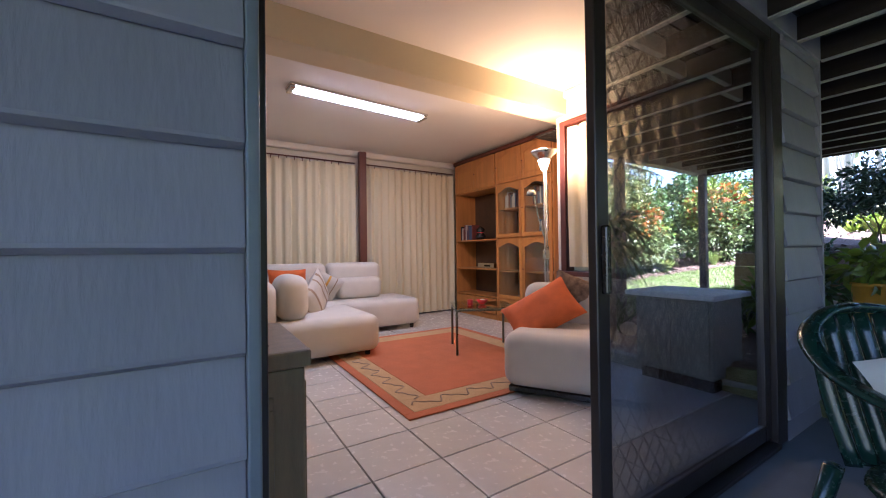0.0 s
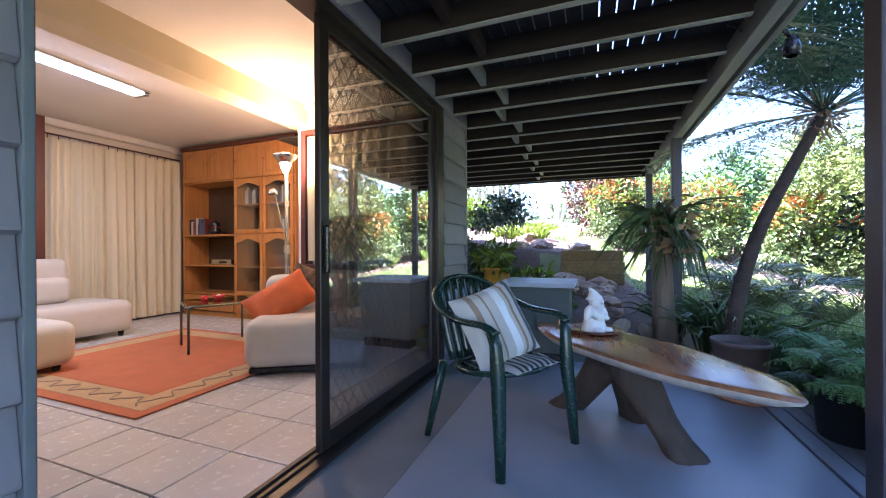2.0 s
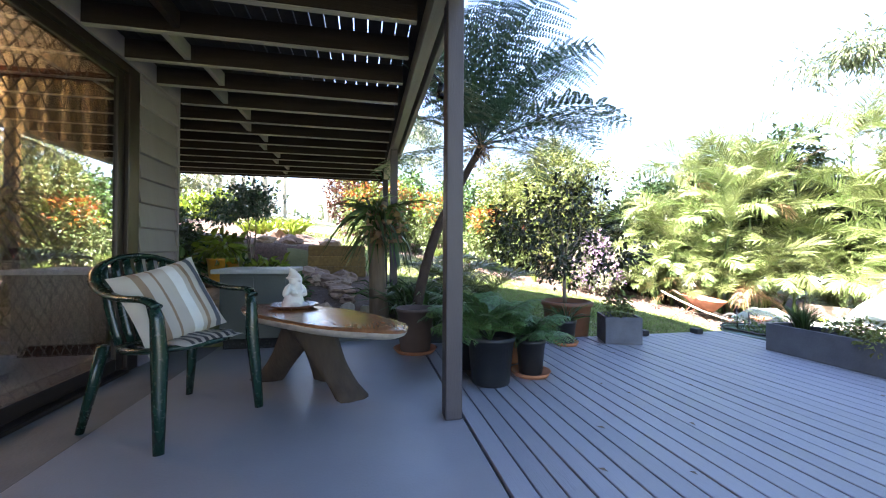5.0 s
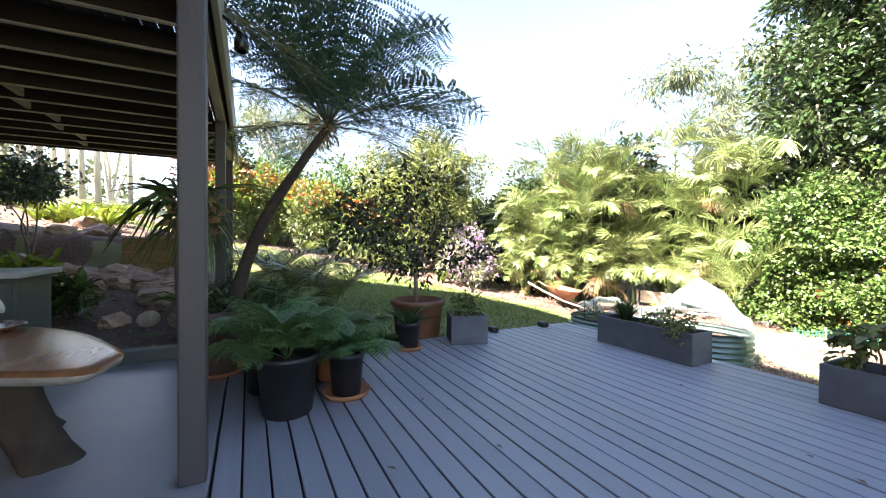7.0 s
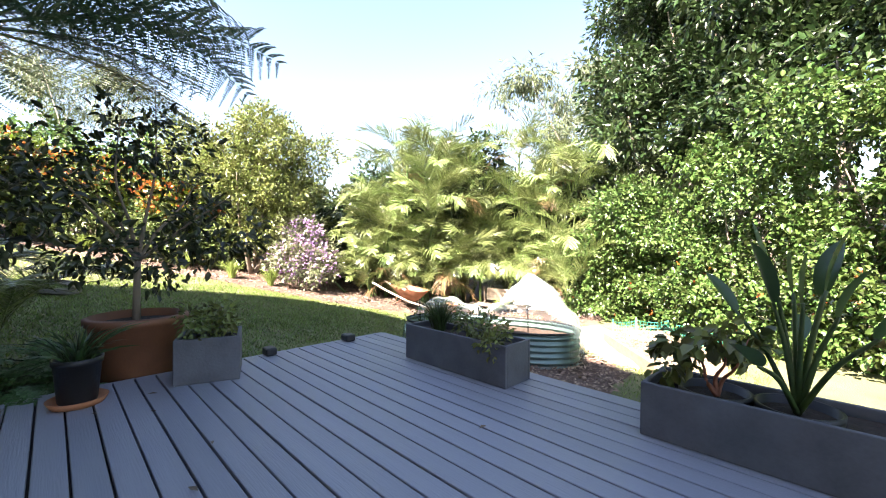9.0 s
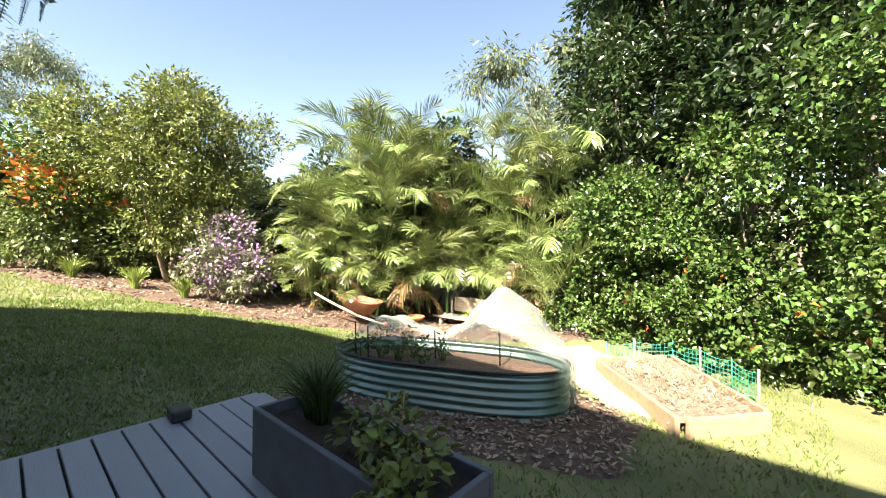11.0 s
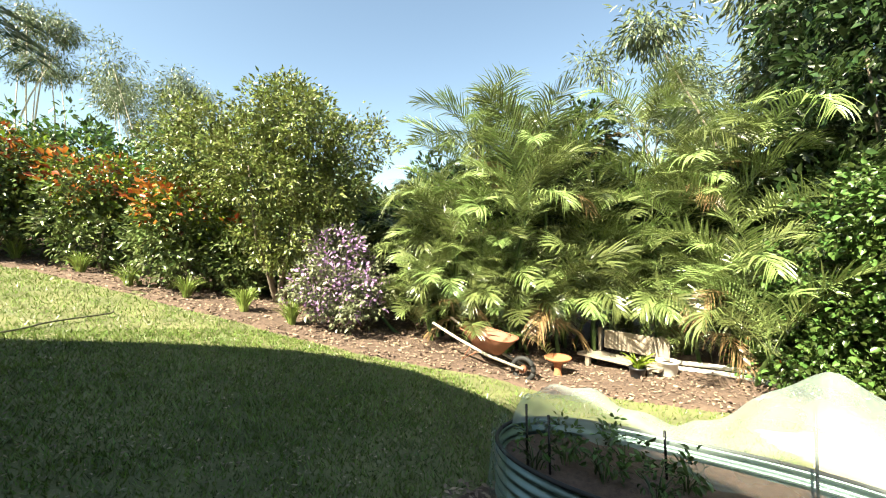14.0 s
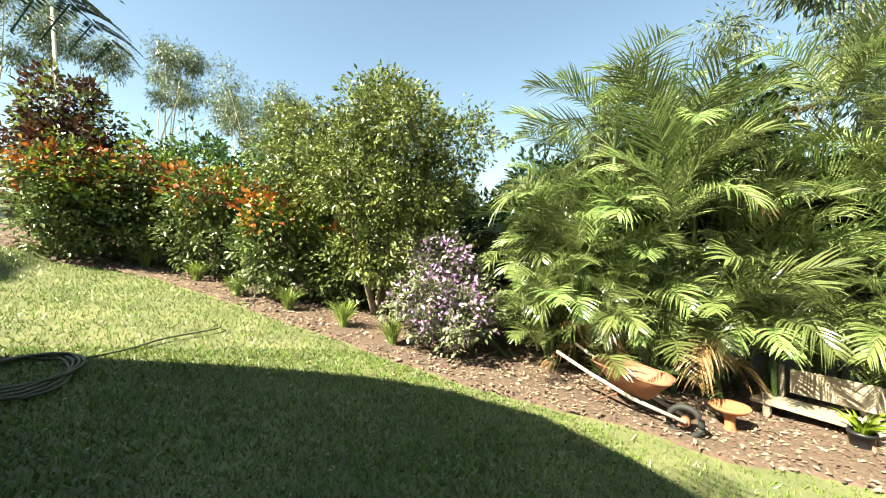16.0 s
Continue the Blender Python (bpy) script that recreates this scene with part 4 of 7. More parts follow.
# chest beside the door
ch = thing("chest", (0.1, 1.4, 0), "olive-brown panelled timber chest beside the doorway", "chest")
part("carcass", box(-0.5, 0.30, 1.36, 1.94, 0.03, 0.70, M_CHEST, 0.008), ch)
part("lid", box(-0.52, 0.318, 1.34, 1.96, 0.705, 0.763, M_CHEST, 0.01), ch)
part("side_panel", box(0.301, 0.309, 1.45, 1.85, 0.12, 0.60, M_BLACK, 0.004), ch, "dark recessed panel")
for a in ((0.301, 0.315, 1.41, 1.45, 0.08, 0.64), (0.301, 0.315, 1.85, 1.89, 0.08, 0.64), (0.301, 0.315, 1.45, 1.85, 0.60, 0.64), (0.301, 0.315, 1.45, 1.85, 0.08, 0.12), (-0.3, 0.2, 1.345, 1.36, 0.14, 0.18), (-0.3, 0.2, 1.345, 1.36, 0.58, 0.62), (0.16, 0.2, 1.345, 1.36, 0.18, 0.58)):
    part("moulding", box(*a, M_CHEST, 0.004), ch)
part("lid_inlay", box(-0.2, 0.2, 1.45, 1.85, 0.764, 0.770, M_BLACK, 0.002), ch, "dark patterned inlay")

# wall unit
bc = thing("bookcase", (4.15, 4.7, 0), "honey pine wall unit with glazed doors and open shelves", "bookcase")
X0 = 3.95
YB = [3.52, 4.10, 4.68, 5.80]
for y in YB:
    part("upright", box(X0, 4.40, y - 0.012, y + 0.012, 0, 2.66, M_PINE, 0.003), bc)
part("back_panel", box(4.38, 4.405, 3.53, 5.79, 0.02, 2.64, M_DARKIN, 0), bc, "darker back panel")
part("plinth", box(X0 + 0.02, 4.38, 3.53, 5.79, 0, 0.08, M_PINE, 0.003), bc)
part("cornice", box(X0 - 0.03, 4.41, 3.49, 5.83, 2.64, 2.70, M_REDWOOD, 0.01), bc, "dark moulded cornice")
for z in (0.36, 2.12):
    part("shelf", box(X0 + 0.005, 4.38, 3.53, 5.79, z - 0.012, z + 0.012, M_PINE, 0.002), bc)
for z in (0.80, 1.28):
    part("shelf", box(X0 + 0.01, 4.38, 4.69, 5.79, z - 0.012, z + 0.012, M_PINE, 0.002), bc)
for z in (0.78, 1.74):
    part("shelf", box(X0 + 0.05, 4.38, 3.53, 4.67, z - 0.009, z + 0.009, M_PINE, 0.002), bc)
part("shelf", box(X0 + 0.005, 4.38, 3.53, 4.67, 1.27, 1.30, M_PINE, 0.002), bc)


def panel_door(parent, y0, y1, z0, z1, glazed):
    """A pine door with an arched head to its panel or pane."""
    d = part("door", box(X0 - 0.022, X0 - 0.002, y0 + 0.004, y0 + 0.055, z0, z1, M_PINE, 0.004), parent)
    part("stile", box(X0 - 0.022, X0 - 0.002, y1 - 0.055, y1 - 0.004, z0, z1, M_PINE, 0.004), d)
    part("rail", box(X0 - 0.021, X0 - 0.003, y0 + 0.055, y1 - 0.055, z0, z0 + 0.055, M_PINE, 0.003), d)
    n = 16
    ya, yb = y0 + 0.055, y1 - 0.055
    verts, faces = [], []
    for i in range(n + 1):
        u = i / n
        arch = z1 - 0.12 + 0.065 * math.sin(math.pi * u) ** 1.6
        for x in (X0 - 0.021, X0 - 0.003):
            verts += [(x, ya + (yb - ya) * u, arch), (x, ya + (yb - ya) * u, z1)]
        if i:
            o = 4 * (i - 1)
            faces += [(o, o + 4, o + 5, o + 1), (o + 2, o + 3, o + 7, o + 6), (o, o + 2, o + 6, o + 4), (o + 1, o + 5, o + 7, o + 3)]
    part("arched_rail", mesh("arched_rail", verts, faces, M_PINE), d)
    if glazed:
        p = part("pane", box(X0 - 0.013, X0 - 0.010, ya, yb, z0 + 0.055, z1 - 0.05, M_CLEAR, 0), d)
        p.visible_shadow = False
    else:
        part("panel", box(X0 - 0.014, X0 - 0.006, ya, yb, z0 + 0.05, z1 - 0.05, M_PINE, 0.002), d)
        part("raised_field", box(X0 - 0.019, X0 - 0.013, ya + 0.03, yb - 0.03, z0 + 0.085, z1 - 0.15, M_PINE, 0.004), d)
    part("knob", lathe([(0, 0), (0.008, 0), (0.012, 0.012), (0.0, 0.02)], M_REDWOOD, (X0 - 0.03, y1 - 0.03, (z0 + z1) / 2), 10), d)


for y0, y1 in ((3.53, 4.10), (4.10, 4.67)):
    panel_door(bc, y0, y1, 2.13, 2.63, False)
    panel_door(bc, y0, y1, 1.30, 2.11, True)
    panel_door(bc, y0, y1, 0.37, 1.27, True)
    panel_door(bc, y0, y1, 0.09, 0.35, False)
for y0, y1 in ((4.69, 5.24), (5.24, 5.79)):
    panel_door(bc, y0, y1, 2.13, 2.63, False)
    d = part("drawer", box(X0 - 0.022, X0 - 0.002, y0 + 0.006, y1 - 0.006, 0.10, 0.34, M_PINE, 0.006), bc)
    part("knob", lathe([(0, 0), (0.008, 0), (0.012, 0.012), (0.0, 0.02)], M_REDWOOD, (X0 - 0.03, (y0 + y1) / 2, 0.22), 10), d)


def row_of_books(y0, y1, z, x, seed):
    rng = random.Random(seed)
    y = y0
    while y < y1:
        w, h = rng.uniform(0.018, 0.045), rng.uniform(0.18, 0.28)
        b = thing("book", (x, y, z), rng.choice(("dark hardback book standing on the shelf", "pale paperback book standing on the shelf")), "book", "books on the shelf")
        part("cover", box(x, x + 0.16, y, y + w, z, z + h, rng.choice(M_BOOKS), 0.003, 1), b)
        y += w + 0.002


row_of_books(5.42, 5.74, 1.292, X0 + 0.08, 1)
row_of_books(4.20, 4.60, 1.75, X0 + 0.14, 2)
row_of_books(3.60, 4.02, 1.75, X0 + 0.14, 3)
row_of_books(3.62, 3.9, 1.30, X0 + 0.14, 4)
fig = thing("ornament", (4.1, 5.25, 1.29), "black lacquered ornament on the open shelf", "ornament")
part("body", lathe([(0, 0), (0.07, 0), (0.09, 0.06), (0.05, 0.12), (0.08, 0.18), (0.0, 0.24)], M_BLACK, (4.1, 5.28, 1.292), 16), fig)
part("band", lathe([(0.052, 0.118), (0.058, 0.122), (0.052, 0.13)], M_RED, (4.1, 5.28, 1.292), 16), fig)
vcr = thing("video_player", (4.1, 5.1, 0.81), "slim silver video player on the lower shelf", "player")
part("body", box(X0 + 0.08, 4.30, 4.85, 5.28, 0.815, 0.90, M_CHROME, 0.006), vcr)
part("display", box(X0 + 0.074, X0 + 0.080, 4.95, 5.1, 0.84, 0.87, M_BLACK, 0.001), vcr)
pict = thing("framed_picture", (4.3, 4.95, 1.29), "small blue picture leaning at the back of the shelf", "picture")
part("frame", box(4.34, 4.37, 4.80, 5.05, 1.50, 1.95, M_BOOKS[3], 0.004), pict)

# floor lamp with reading arm
LX, LY = 2.86, 2.66
fl = thing("floor_lamp", (LX, LY, 0), "chrome uplighter floor lamp with a side reading arm, switched on", "lamp")
part("base", lathe([(0, 0), (0.13, 0), (0.13, 0.018), (0.02, 0.03), (0.0, 0.03)], M_CHROME, (LX, LY, 0), 28), fl)
part("pole", tube([(LX, LY, 0.02), (LX, LY, 1.95)], 0.011, M_CHROME, 10), fl)
part("pole", tube([(LX + 0.03, LY, 0.02), (LX + 0.03, LY, 1.95)], 0.007, M_CHROME, 8), fl)
part("dimmer", box(LX - 0.02, LX + 0.045, LY - 0.02, LY + 0.02, 1.00, 1.10, M_CHROME, 0.01), fl)
bow = part("bowl", lathe([(0.02, 1.94), (0.05, 1.975), (0.11, 2.03), (0.128, 2.06), (0.124, 2.063), (0.10, 2.035), (0.04, 1.985)], M_CHROME, (LX, LY, 0), 32), fl, "wide chrome uplight bowl")
part("lower_glass", lathe([(0.0, 1.86), (0.025, 1.875), (0.05, 1.945), (0.06, 1.972), (0.05, 1.975)], glow_mat("lit frosted glass", (1.0, 0.8, 0.55), 1.0), (LX, LY, 0), 24), bow, "glowing frosted glass")
part("reading_arm", tube(spline([(LX, LY, 1.20), (LX - 0.05, LY + 0.03, 1.40), (LX - 0.08, LY + 0.05, 1.58), (LX - 0.10, LY + 0.06, 1.63)], 5), 0.007, M_CHROME, 8), fl)
part("reading_shade", lathe([(0, 0.05), (0.03, 0.045), (0.055, 0.0), (0.05, -0.01)], M_CHROME, (LX - 0.11, LY + 0.065, 1.64), 18), fl)

# ceiling fluorescent
ff = thing("ceiling_light", (1.54, 4.06, 2.73), "long fluorescent ceiling light, switched on", "light")
fm = Matrix.Translation((1.54, 4.06, 2.73)) @ pose(0, 0, 0, 0, 0, 4)
part("tray", box(-0.80, 0.80, -0.10, 0.10, 0.0, 0.028, M_CHROME, 0.004, 1, "tray", fm), ff)
part("diffuser", box(-0.74, 0.74, -0.055, 0.055, -0.03, -0.001, M_TUBE, 0.012, 2, "diffuser", fm), ff, "glowing white diffuser")
for s in (-1, 1):
    part("end_cap", box(s * 0.77 - 0.025, s * 0.77 + 0.025, -0.09, 0.09, -0.03, -0.001, M_CHROME, 0.006, 1, "end_cap", fm), ff)


# ---- patio furniture ----
def garden_chair():
    c = thing("garden_chair", (1.69, 0.06, 0), "dark green moulded plastic armchair on the patio", "chair")
    fwd, side = Vector((-0.52, -0.85, 0)).normalized(), Vector((0.85, -0.52, 0)).normalized()
    o = Vector((1.69, 0.06, 0))

    def w(a, b, z):
        return o + side * a + fwd * b + Vector((0, 0, z))
    for s in (-1, 1):
        part("front_leg", tube([w(s * 0.285, 0.27, 0), w(s * 0.275, 0.255, 0.2), w(s * 0.262, 0.235, 0.43), w(s * 0.268, 0.225, 0.60), w(s * 0.272, 0.20, 0.665)], [0.023, 0.03, 0.037, 0.030, 0.026], M_GREENP, 10, 0.75), c)
        part("back_leg", tube([w(s * 0.285, -0.30, 0), w(s * 0.26, -0.25, 0.22), w(s * 0.235, -0.21, 0.43)], [0.02, 0.027, 0.03], M_GREENP, 10, 0.8), c)
        part("armrest", tube(spline([w(s * 0.272, 0.235, 0.655), w(s * 0.285, 0.16, 0.685), w(s * 0.295, -0.02, 0.69), w(s * 0.28, -0.18, 0.735), w(s * 0.225, -0.29, 0.81), w(s * 0.11, -0.345, 0.865), w(0, -0.36, 0.88)], 6), 0.029, M_GREENP, 10, 0.55), c)
    # dished seat with slots
    part("seat_rim", tube([w(0.25 * math.cos(a) * (1 if math.sin(a) < 0 else 1.03), 0.235 * math.sin(a) * (1.02 if math.sin(a) > 0 else 0.92), 0.428 + 0.012 * math.sin(a)) for a in np.linspace(0, 2 * math.pi, 33)], 0.022, M_GREENP, 8, 0.7), c)
    for k in range(9):
        a = -0.20 + k * 0.05
        half = 0.225 * math.sqrt(max(0.05, 1 - (a / 0.26) ** 2))
        part("seat_slat", tube([w(a, -half, 0.415), w(a, 0, 0.402), w(a, half, 0.425)], 0.0185, M_GREENP, 8, 0.3), c)
    for k in range(7):
        a = -0.18 + k * 0.06
        top = 0.862 - 0.55 * a * a
        part("back_slat", tube(spline([w(a * 0.9, -0.22, 0.42), w(a, -0.275, 0.62), w(a * 1.02, -0.345 + 0.9 * a * a, top)], 4), 0.02, M_GREENP, 8, 0.3), c)
    return c


garden_chair()
throw_cushion("cushion", (1.65, 0.08, 0.635), 0.43, 0.43, 0.14, M_STRIPE, "cream and tan striped cushion propped in the green chair", -34, -24, -14, ((-0.12, 0.035, M_STRIPE2), (-0.05, 0.012, M_STRIPE2), (0.04, 0.05, M_GNOME), (0.10, 0.02, M_STRIPE2), (0.16, 0.03, M_ZINC)))
throw_cushion("cushion", (1.645, -0.03, 0.452), 0.34, 0.32, 0.04, M_STRIPE, "thin black and cream striped seat pad on the green chair", -31, -90, 0, tuple((-0.12 + 0.04 * k, 0.02, M_BLACKPOT) for k in range(7)))


def slab_table():
    t = thing("slab_table", (1.93, -0.62, 0), "polished live-edge timber slab table on a forked trunk base", "table")
    ax, pr = Vector((0.75, 0.66, 0)).normalized(), Vector((-0.66, 0.75, 0)).normalized()
    o = Vector((1.95, -0.63, 0))
    n = 48
    rings = []
    for r, z in ((0.0, 0.505), (0.88, 0.505), (0.985, 0.502), (1.0, 0.494), (0.985, 0.478), (0.90, 0.452), (0.0, 0.450)):
        ring = []
        for k in range(n):
            a = 2 * math.pi * k / n
            wv = 1 + 0.035 * math.sin(3 * a + 1) + 0.02 * math.sin(7 * a)
            u = math.cos(a)
            half = 0.275 * (1 + 0.22 * u)
            ring.append(o + ax * (0.79 * u * wv * r) + pr * (half * math.sin(a) * wv * r) + Vector((0, 0, z)))
        rings.append(ring)
    top = [v for ring in rings[:4] for v in ring]
    edge = [v for ring in rings[3:] for v in ring]
    q = lambda m: [(i * n + k, i * n + (k + 1) % n, (i + 1) * n + (k + 1) % n, (i + 1) * n + k) for i in range(m - 1) for k in range(n)]
    part("top", mesh("top", top, q(4), M_TABLE, True), t)
    part("live_edge", mesh("live_edge", edge, q(4), M_OLDWOOD, True), t, "pale rough live edge")
    hub = Vector((2.06, -0.56, 0.46))
    for k, (x, y, rf) in enumerate(((1.86, -0.84, 0.085), (2.34, -0.25, 0.095), (2.26, -0.66, 0.07))):
        verts, faces, rows, sides = [], [], 9, 14
        for j in range(rows):
            q = j / (rows - 1)
            c = Vector((x, y, 0)).lerp(hub, q ** 0.85)
            rad = rf * (1 - q) + 0.155 * q ** 1.4 + 0.02 * (1 - q) ** 6
            for i in range(sides):
                w = 2 * math.pi * i / sides
                bump = 1 + 0.10 * math.sin(3 * w + k * 2 + q * 2.5) + 0.05 * math.sin(5 * w + q * 6)
                verts.append((c.x + rad * bump * math.cos(w), c.y + rad * bump * math.sin(w), 0.46 * q))
            if j:
                o2 = (j - 1) * sides
                faces += [(o2 + i, o2 + (i + 1) % sides, o2 + sides + (i + 1) % sides, o2 + sides + i) for i in range(sides)]
        part("trunk_leg", mesh("trunk_leg", verts, faces, M_LEGWOOD, True), t)
    return t


slab_table()
tr = thing("tray", (2.30, -0.42, 0.505), "dark brown oval dish on the slab table", "tray")
part("dish", lathe([(0, 0.0), (0.13, 0.0), (0.175, 0.022), (0.17, 0.026), (0.12, 0.008), (0, 0.008)], M_TRAY, (2.30, -0.42, 0.506), 32), tr)


def gnome_statue(at):
    """A bearded garden figure with a pointed cap, as one plain mesh."""
    bm = bmesh.new()
    bmesh.ops.create_cone(bm, cap_ends=True, segments=20, radius1=0.074, radius2=0.050, depth=0.10, matrix=Matrix.Translation((0, 0, 0.05)))
    for c, sc, tilt in (((0, 0.0, 0.125), (0.060, 0.054, 0.062), 0), ((0, -0.022, 0.10), (0.045, 0.040, 0.045), 0), ((0.004, -0.012, 0.205), (0.043, 0.042, 0.045), 0), ((0, -0.040, 0.165), (0.026, 0.022, 0.042), 12),
                        ((0.062, -0.016, 0.125), (0.018, 0.024, 0.052), -18), ((-0.064, -0.012, 0.13), (0.018, 0.024, 0.052), 18), ((0.036, -0.052, 0.095), (0.020, 0.022, 0.018), 0), ((-0.040, -0.050, 0.11), (0.020, 0.022, 0.018), 0),
                        ((0.034, -0.055, 0.016), (0.028, 0.044, 0.018), 0), ((-0.034, -0.055, 0.016), (0.028, 0.044, 0.018), 0), ((0, -0.056, 0.203), (0.010, 0.011, 0.010), 0), ((0.0, 0.0, 0.225), (0.049, 0.048, 0.016), -6)):
        bmesh.ops.create_uvsphere(bm, u_segments=16, v_segments=10, radius=1, matrix=Matrix.Translation(c) @ pose(0, 0, 0, tilt * 0.3, tilt, 0) @ Matrix.Diagonal((*sc, 1)))
    bmesh.ops.create_cone(bm, cap_ends=True, segments=16, radius1=0.043, radius2=0.022, depth=0.045, matrix=Matrix.Translation((0.002, 0.004, 0.25)) @ pose(0, 0, 0, -8, -10))
    bmesh.ops.create_cone(bm, cap_ends=True, segments=14, radius1=0.023, radius2=0.006, depth=0.045, matrix=Matrix.Translation((-0.014, 0.010, 0.285)) @ pose(0, 0, 0, -8, -38))
    me = bpy.data.meshes.new("garden_gnome")
    bm.to_mesh(me)
    bm.free()
    me.materials.append(M_GNOME)
    me.shade_smooth()
    ob = solid("garden_gnome", me, "white painted garden gnome standing in the dish", "statue")
    rm = ob.modifiers.new("remesh", "REMESH")
    rm.mode, rm.voxel_size, rm.use_smooth_shade = "VOXEL", 0.0045, True
    ob.matrix_basis = pose(*at, 0, 0, -40) @ Matrix.Diagonal((1.12, 1.12, 0.92, 1))


gnome_statue((2.30, -0.42, 0.514))

cab = thing("storage_box", (3.4, 0.05, 0), "grey-green painted outdoor cupboard with a pale top", "cupboard")
part("body", box(3.20, 3.70, -0.22, 0.37, 0.10, 0.698, M_CABG, 0.006), cab)
part("top", box(3.12, 3.75, -0.27, 0.42, 0.701, 0.742, M_CABTOP, 0.008), cab, "pale weathered top")
for y0, y1 in ((-0.20, 0.07), (0.08, 0.35)):
    part("door", box(3.188, 3.199, y0, y1, 0.14, 0.67, M_CABG, 0.004), cab)
part("plinth", box(3.24, 3.66, -0.20, 0.35, 0.0, 0.10, M_BLACK, 0.003), cab)


# ---- pots and planters ----
def pot_profile(r, h, lip=0.02):
    return [(0, 0), (r * 0.76, 0), (r * 0.80, 0.01), (r * 0.97, h - 0.03), (r * 1.03, h - 0.03), (r * 1.05, h), (r * 0.97, h), (r * 0.94, h - 0.05), (0, h - 0.05)]


def pot(name, at, r, h, mat, label, saucer=0.0):
    p = thing(name, at, label, "pot")
    z = at[2]
    if saucer:
        part("saucer", lathe([(0, 0), (saucer * 0.85, 0), (saucer, 0.035), (saucer * 0.96, 0.035), (saucer * 0.82, 0.012), (0, 0.012)], M_TERRA, at, 32), p, "terracotta saucer")
        z += 0.014
    part("body", lathe(pot_profile(r, h), mat, (at[0], at[1], z), 36), p)
    part("soil", lathe([(0, h - 0.035), (r * 0.5, h - 0.03), (r * 0.95, h - 0.045)], M_SOIL, (at[0], at[1], z), 24), p, "dark potting soil")
    return z + h - 0.04


FERN_FRONDS = [fast_mesh("fern_frond", *frond_arrays(0.55, 12, 0.19, 0.85 + 0.12 * k, 1.25 + 0.3 * k, "lace"), M_FERN) for k in range(3)]
TREE_FRONDS = [fast_mesh("tree_fern_frond", *frond_arrays(2.0, 21, 0.52, 0.60 + 0.12 * k, 0.75 + 0.3 * k, "fern"), M_TFERN) for k in range(3)]
PALM_FRONDS = [fast_mesh("palm_frond", *frond_arrays(1.75, 34, 0.56, 0.95 + 0.10 * k, 1.25 + 0.25 * k, "palm", RNG, 0.14 + 0.09 * k), M_PALM) for k in range(5)]
DRY_FRONDS = [fast_mesh("dry_palm_frond", *frond_arrays(1.3, 30, 0.40, 0.5, 1.9, "palm", RNG, 0.7), M_DRY)]


def fern(at, n, scale, label, name="fern", seed=0):
    rng = random.Random(seed)
    f = thing(name, at, label, "fern")
    for k in range(n):
        m = at_frond(at, 360 * k / n + rng.uniform(-15, 15), rng.uniform(-20, 20), scale * rng.uniform(0.75, 1.1))
        m = m @ pose(0, 0, 0, 0, rng.uniform(-30, 25), 0)
        part("frond", FERN_FRONDS[k % 3], f, "", m)
    return f


z = pot("plant_pot", (1.95, -1.79, 0), 0.165, 0.33, M_BLACKPOT, "large black plastic pot holding a fern")
fern((1.95, -1.79, z), 13, 0.98, "lush green fern growing in the large black pot", seed=1)
z = pot("plant_pot", (2.06, -2.14, 0), 0.108, 0.255, M_BLACKPOT, "black plastic pot on a terracotta saucer", 0.15)
fern((2.06, -2.14, z), 12, 0.85, "green fern growing in the pot with a saucer", seed=2)
z = pot("plant_pot", (2.87, -2.88, 0), 0.10, 0.23, M_BLACKPOT, "small black pot on a terracotta saucer", 0.125)
pl = thing("spiky_plant", (2.87, -2.88, z), "small grey-green spiky plant in the small pot", "plant")
part("leaves", fast_mesh("leaves", *tufts([(2.87, -2.88, z)], 60, 0.26, 0.24, 0.012), M_DKLEAF), pl)
z = pot("plant_pot", (2.88, -1.38, 0), 0.172, 0.385, material("brown clay", (0.11, 0.075, 0.06), 0.7, vary=0.2), "dark brown clay pot on a wide dish", 0.2)
pot("plant_pot", (2.36, -1.72, 0), 0.165, 0.33, M_BLACKPOT, "black plastic pot at the back of the group")
fern((2.36, -1.72, 0.3), 16, 0.9, "dense dark fern at the back of the pot group", seed=3)
pot("plant_pot", (2.40, -2.10, 0), 0.10, 0.2, M_TERRA, "terracotta pot half hidden under fern fronds")
fern((2.40, -2.10, 0.17), 14, 0.8, "green fern spilling over a terracotta pot", seed=4)
for k, (x, y, s) in enumerate(((2.75, -1.95, 0.9), (3.05, -2.3, 0.9), (3.4, -1.9, 1.1), (3.5, -2.5, 1.0), (3.9, -2.2, 1.1), (3.3, -2.75, 0.8), (4.2, -2.8, 0.9))):
    fern((x, y, max(ground_z(x, y), -0.3) + (0.34 if x < 3.1 else 0.1)), 16, s, "dense green fern in the garden beside the deck", seed=10 + k)

bp = thing("plant_pot", (3.42, -3.2, -0.42), "large aged terracotta pot beyond the deck edge", "pot")
part("body", lathe([(0, 0), (0.19, 0), (0.20, 0.02), (0.262, 0.72), (0.285, 0.73), (0.29, 0.77), (0.262, 0.78), (0.25, 0.72), (0, 0.72)], M_BIGPOT, (3.42, -3.2, -0.42), 40), bp)
part("soil", lathe([(0, 0.735), (0.25, 0.725)], M_SOIL, (3.42, -3.2, -0.42), 24), bp)


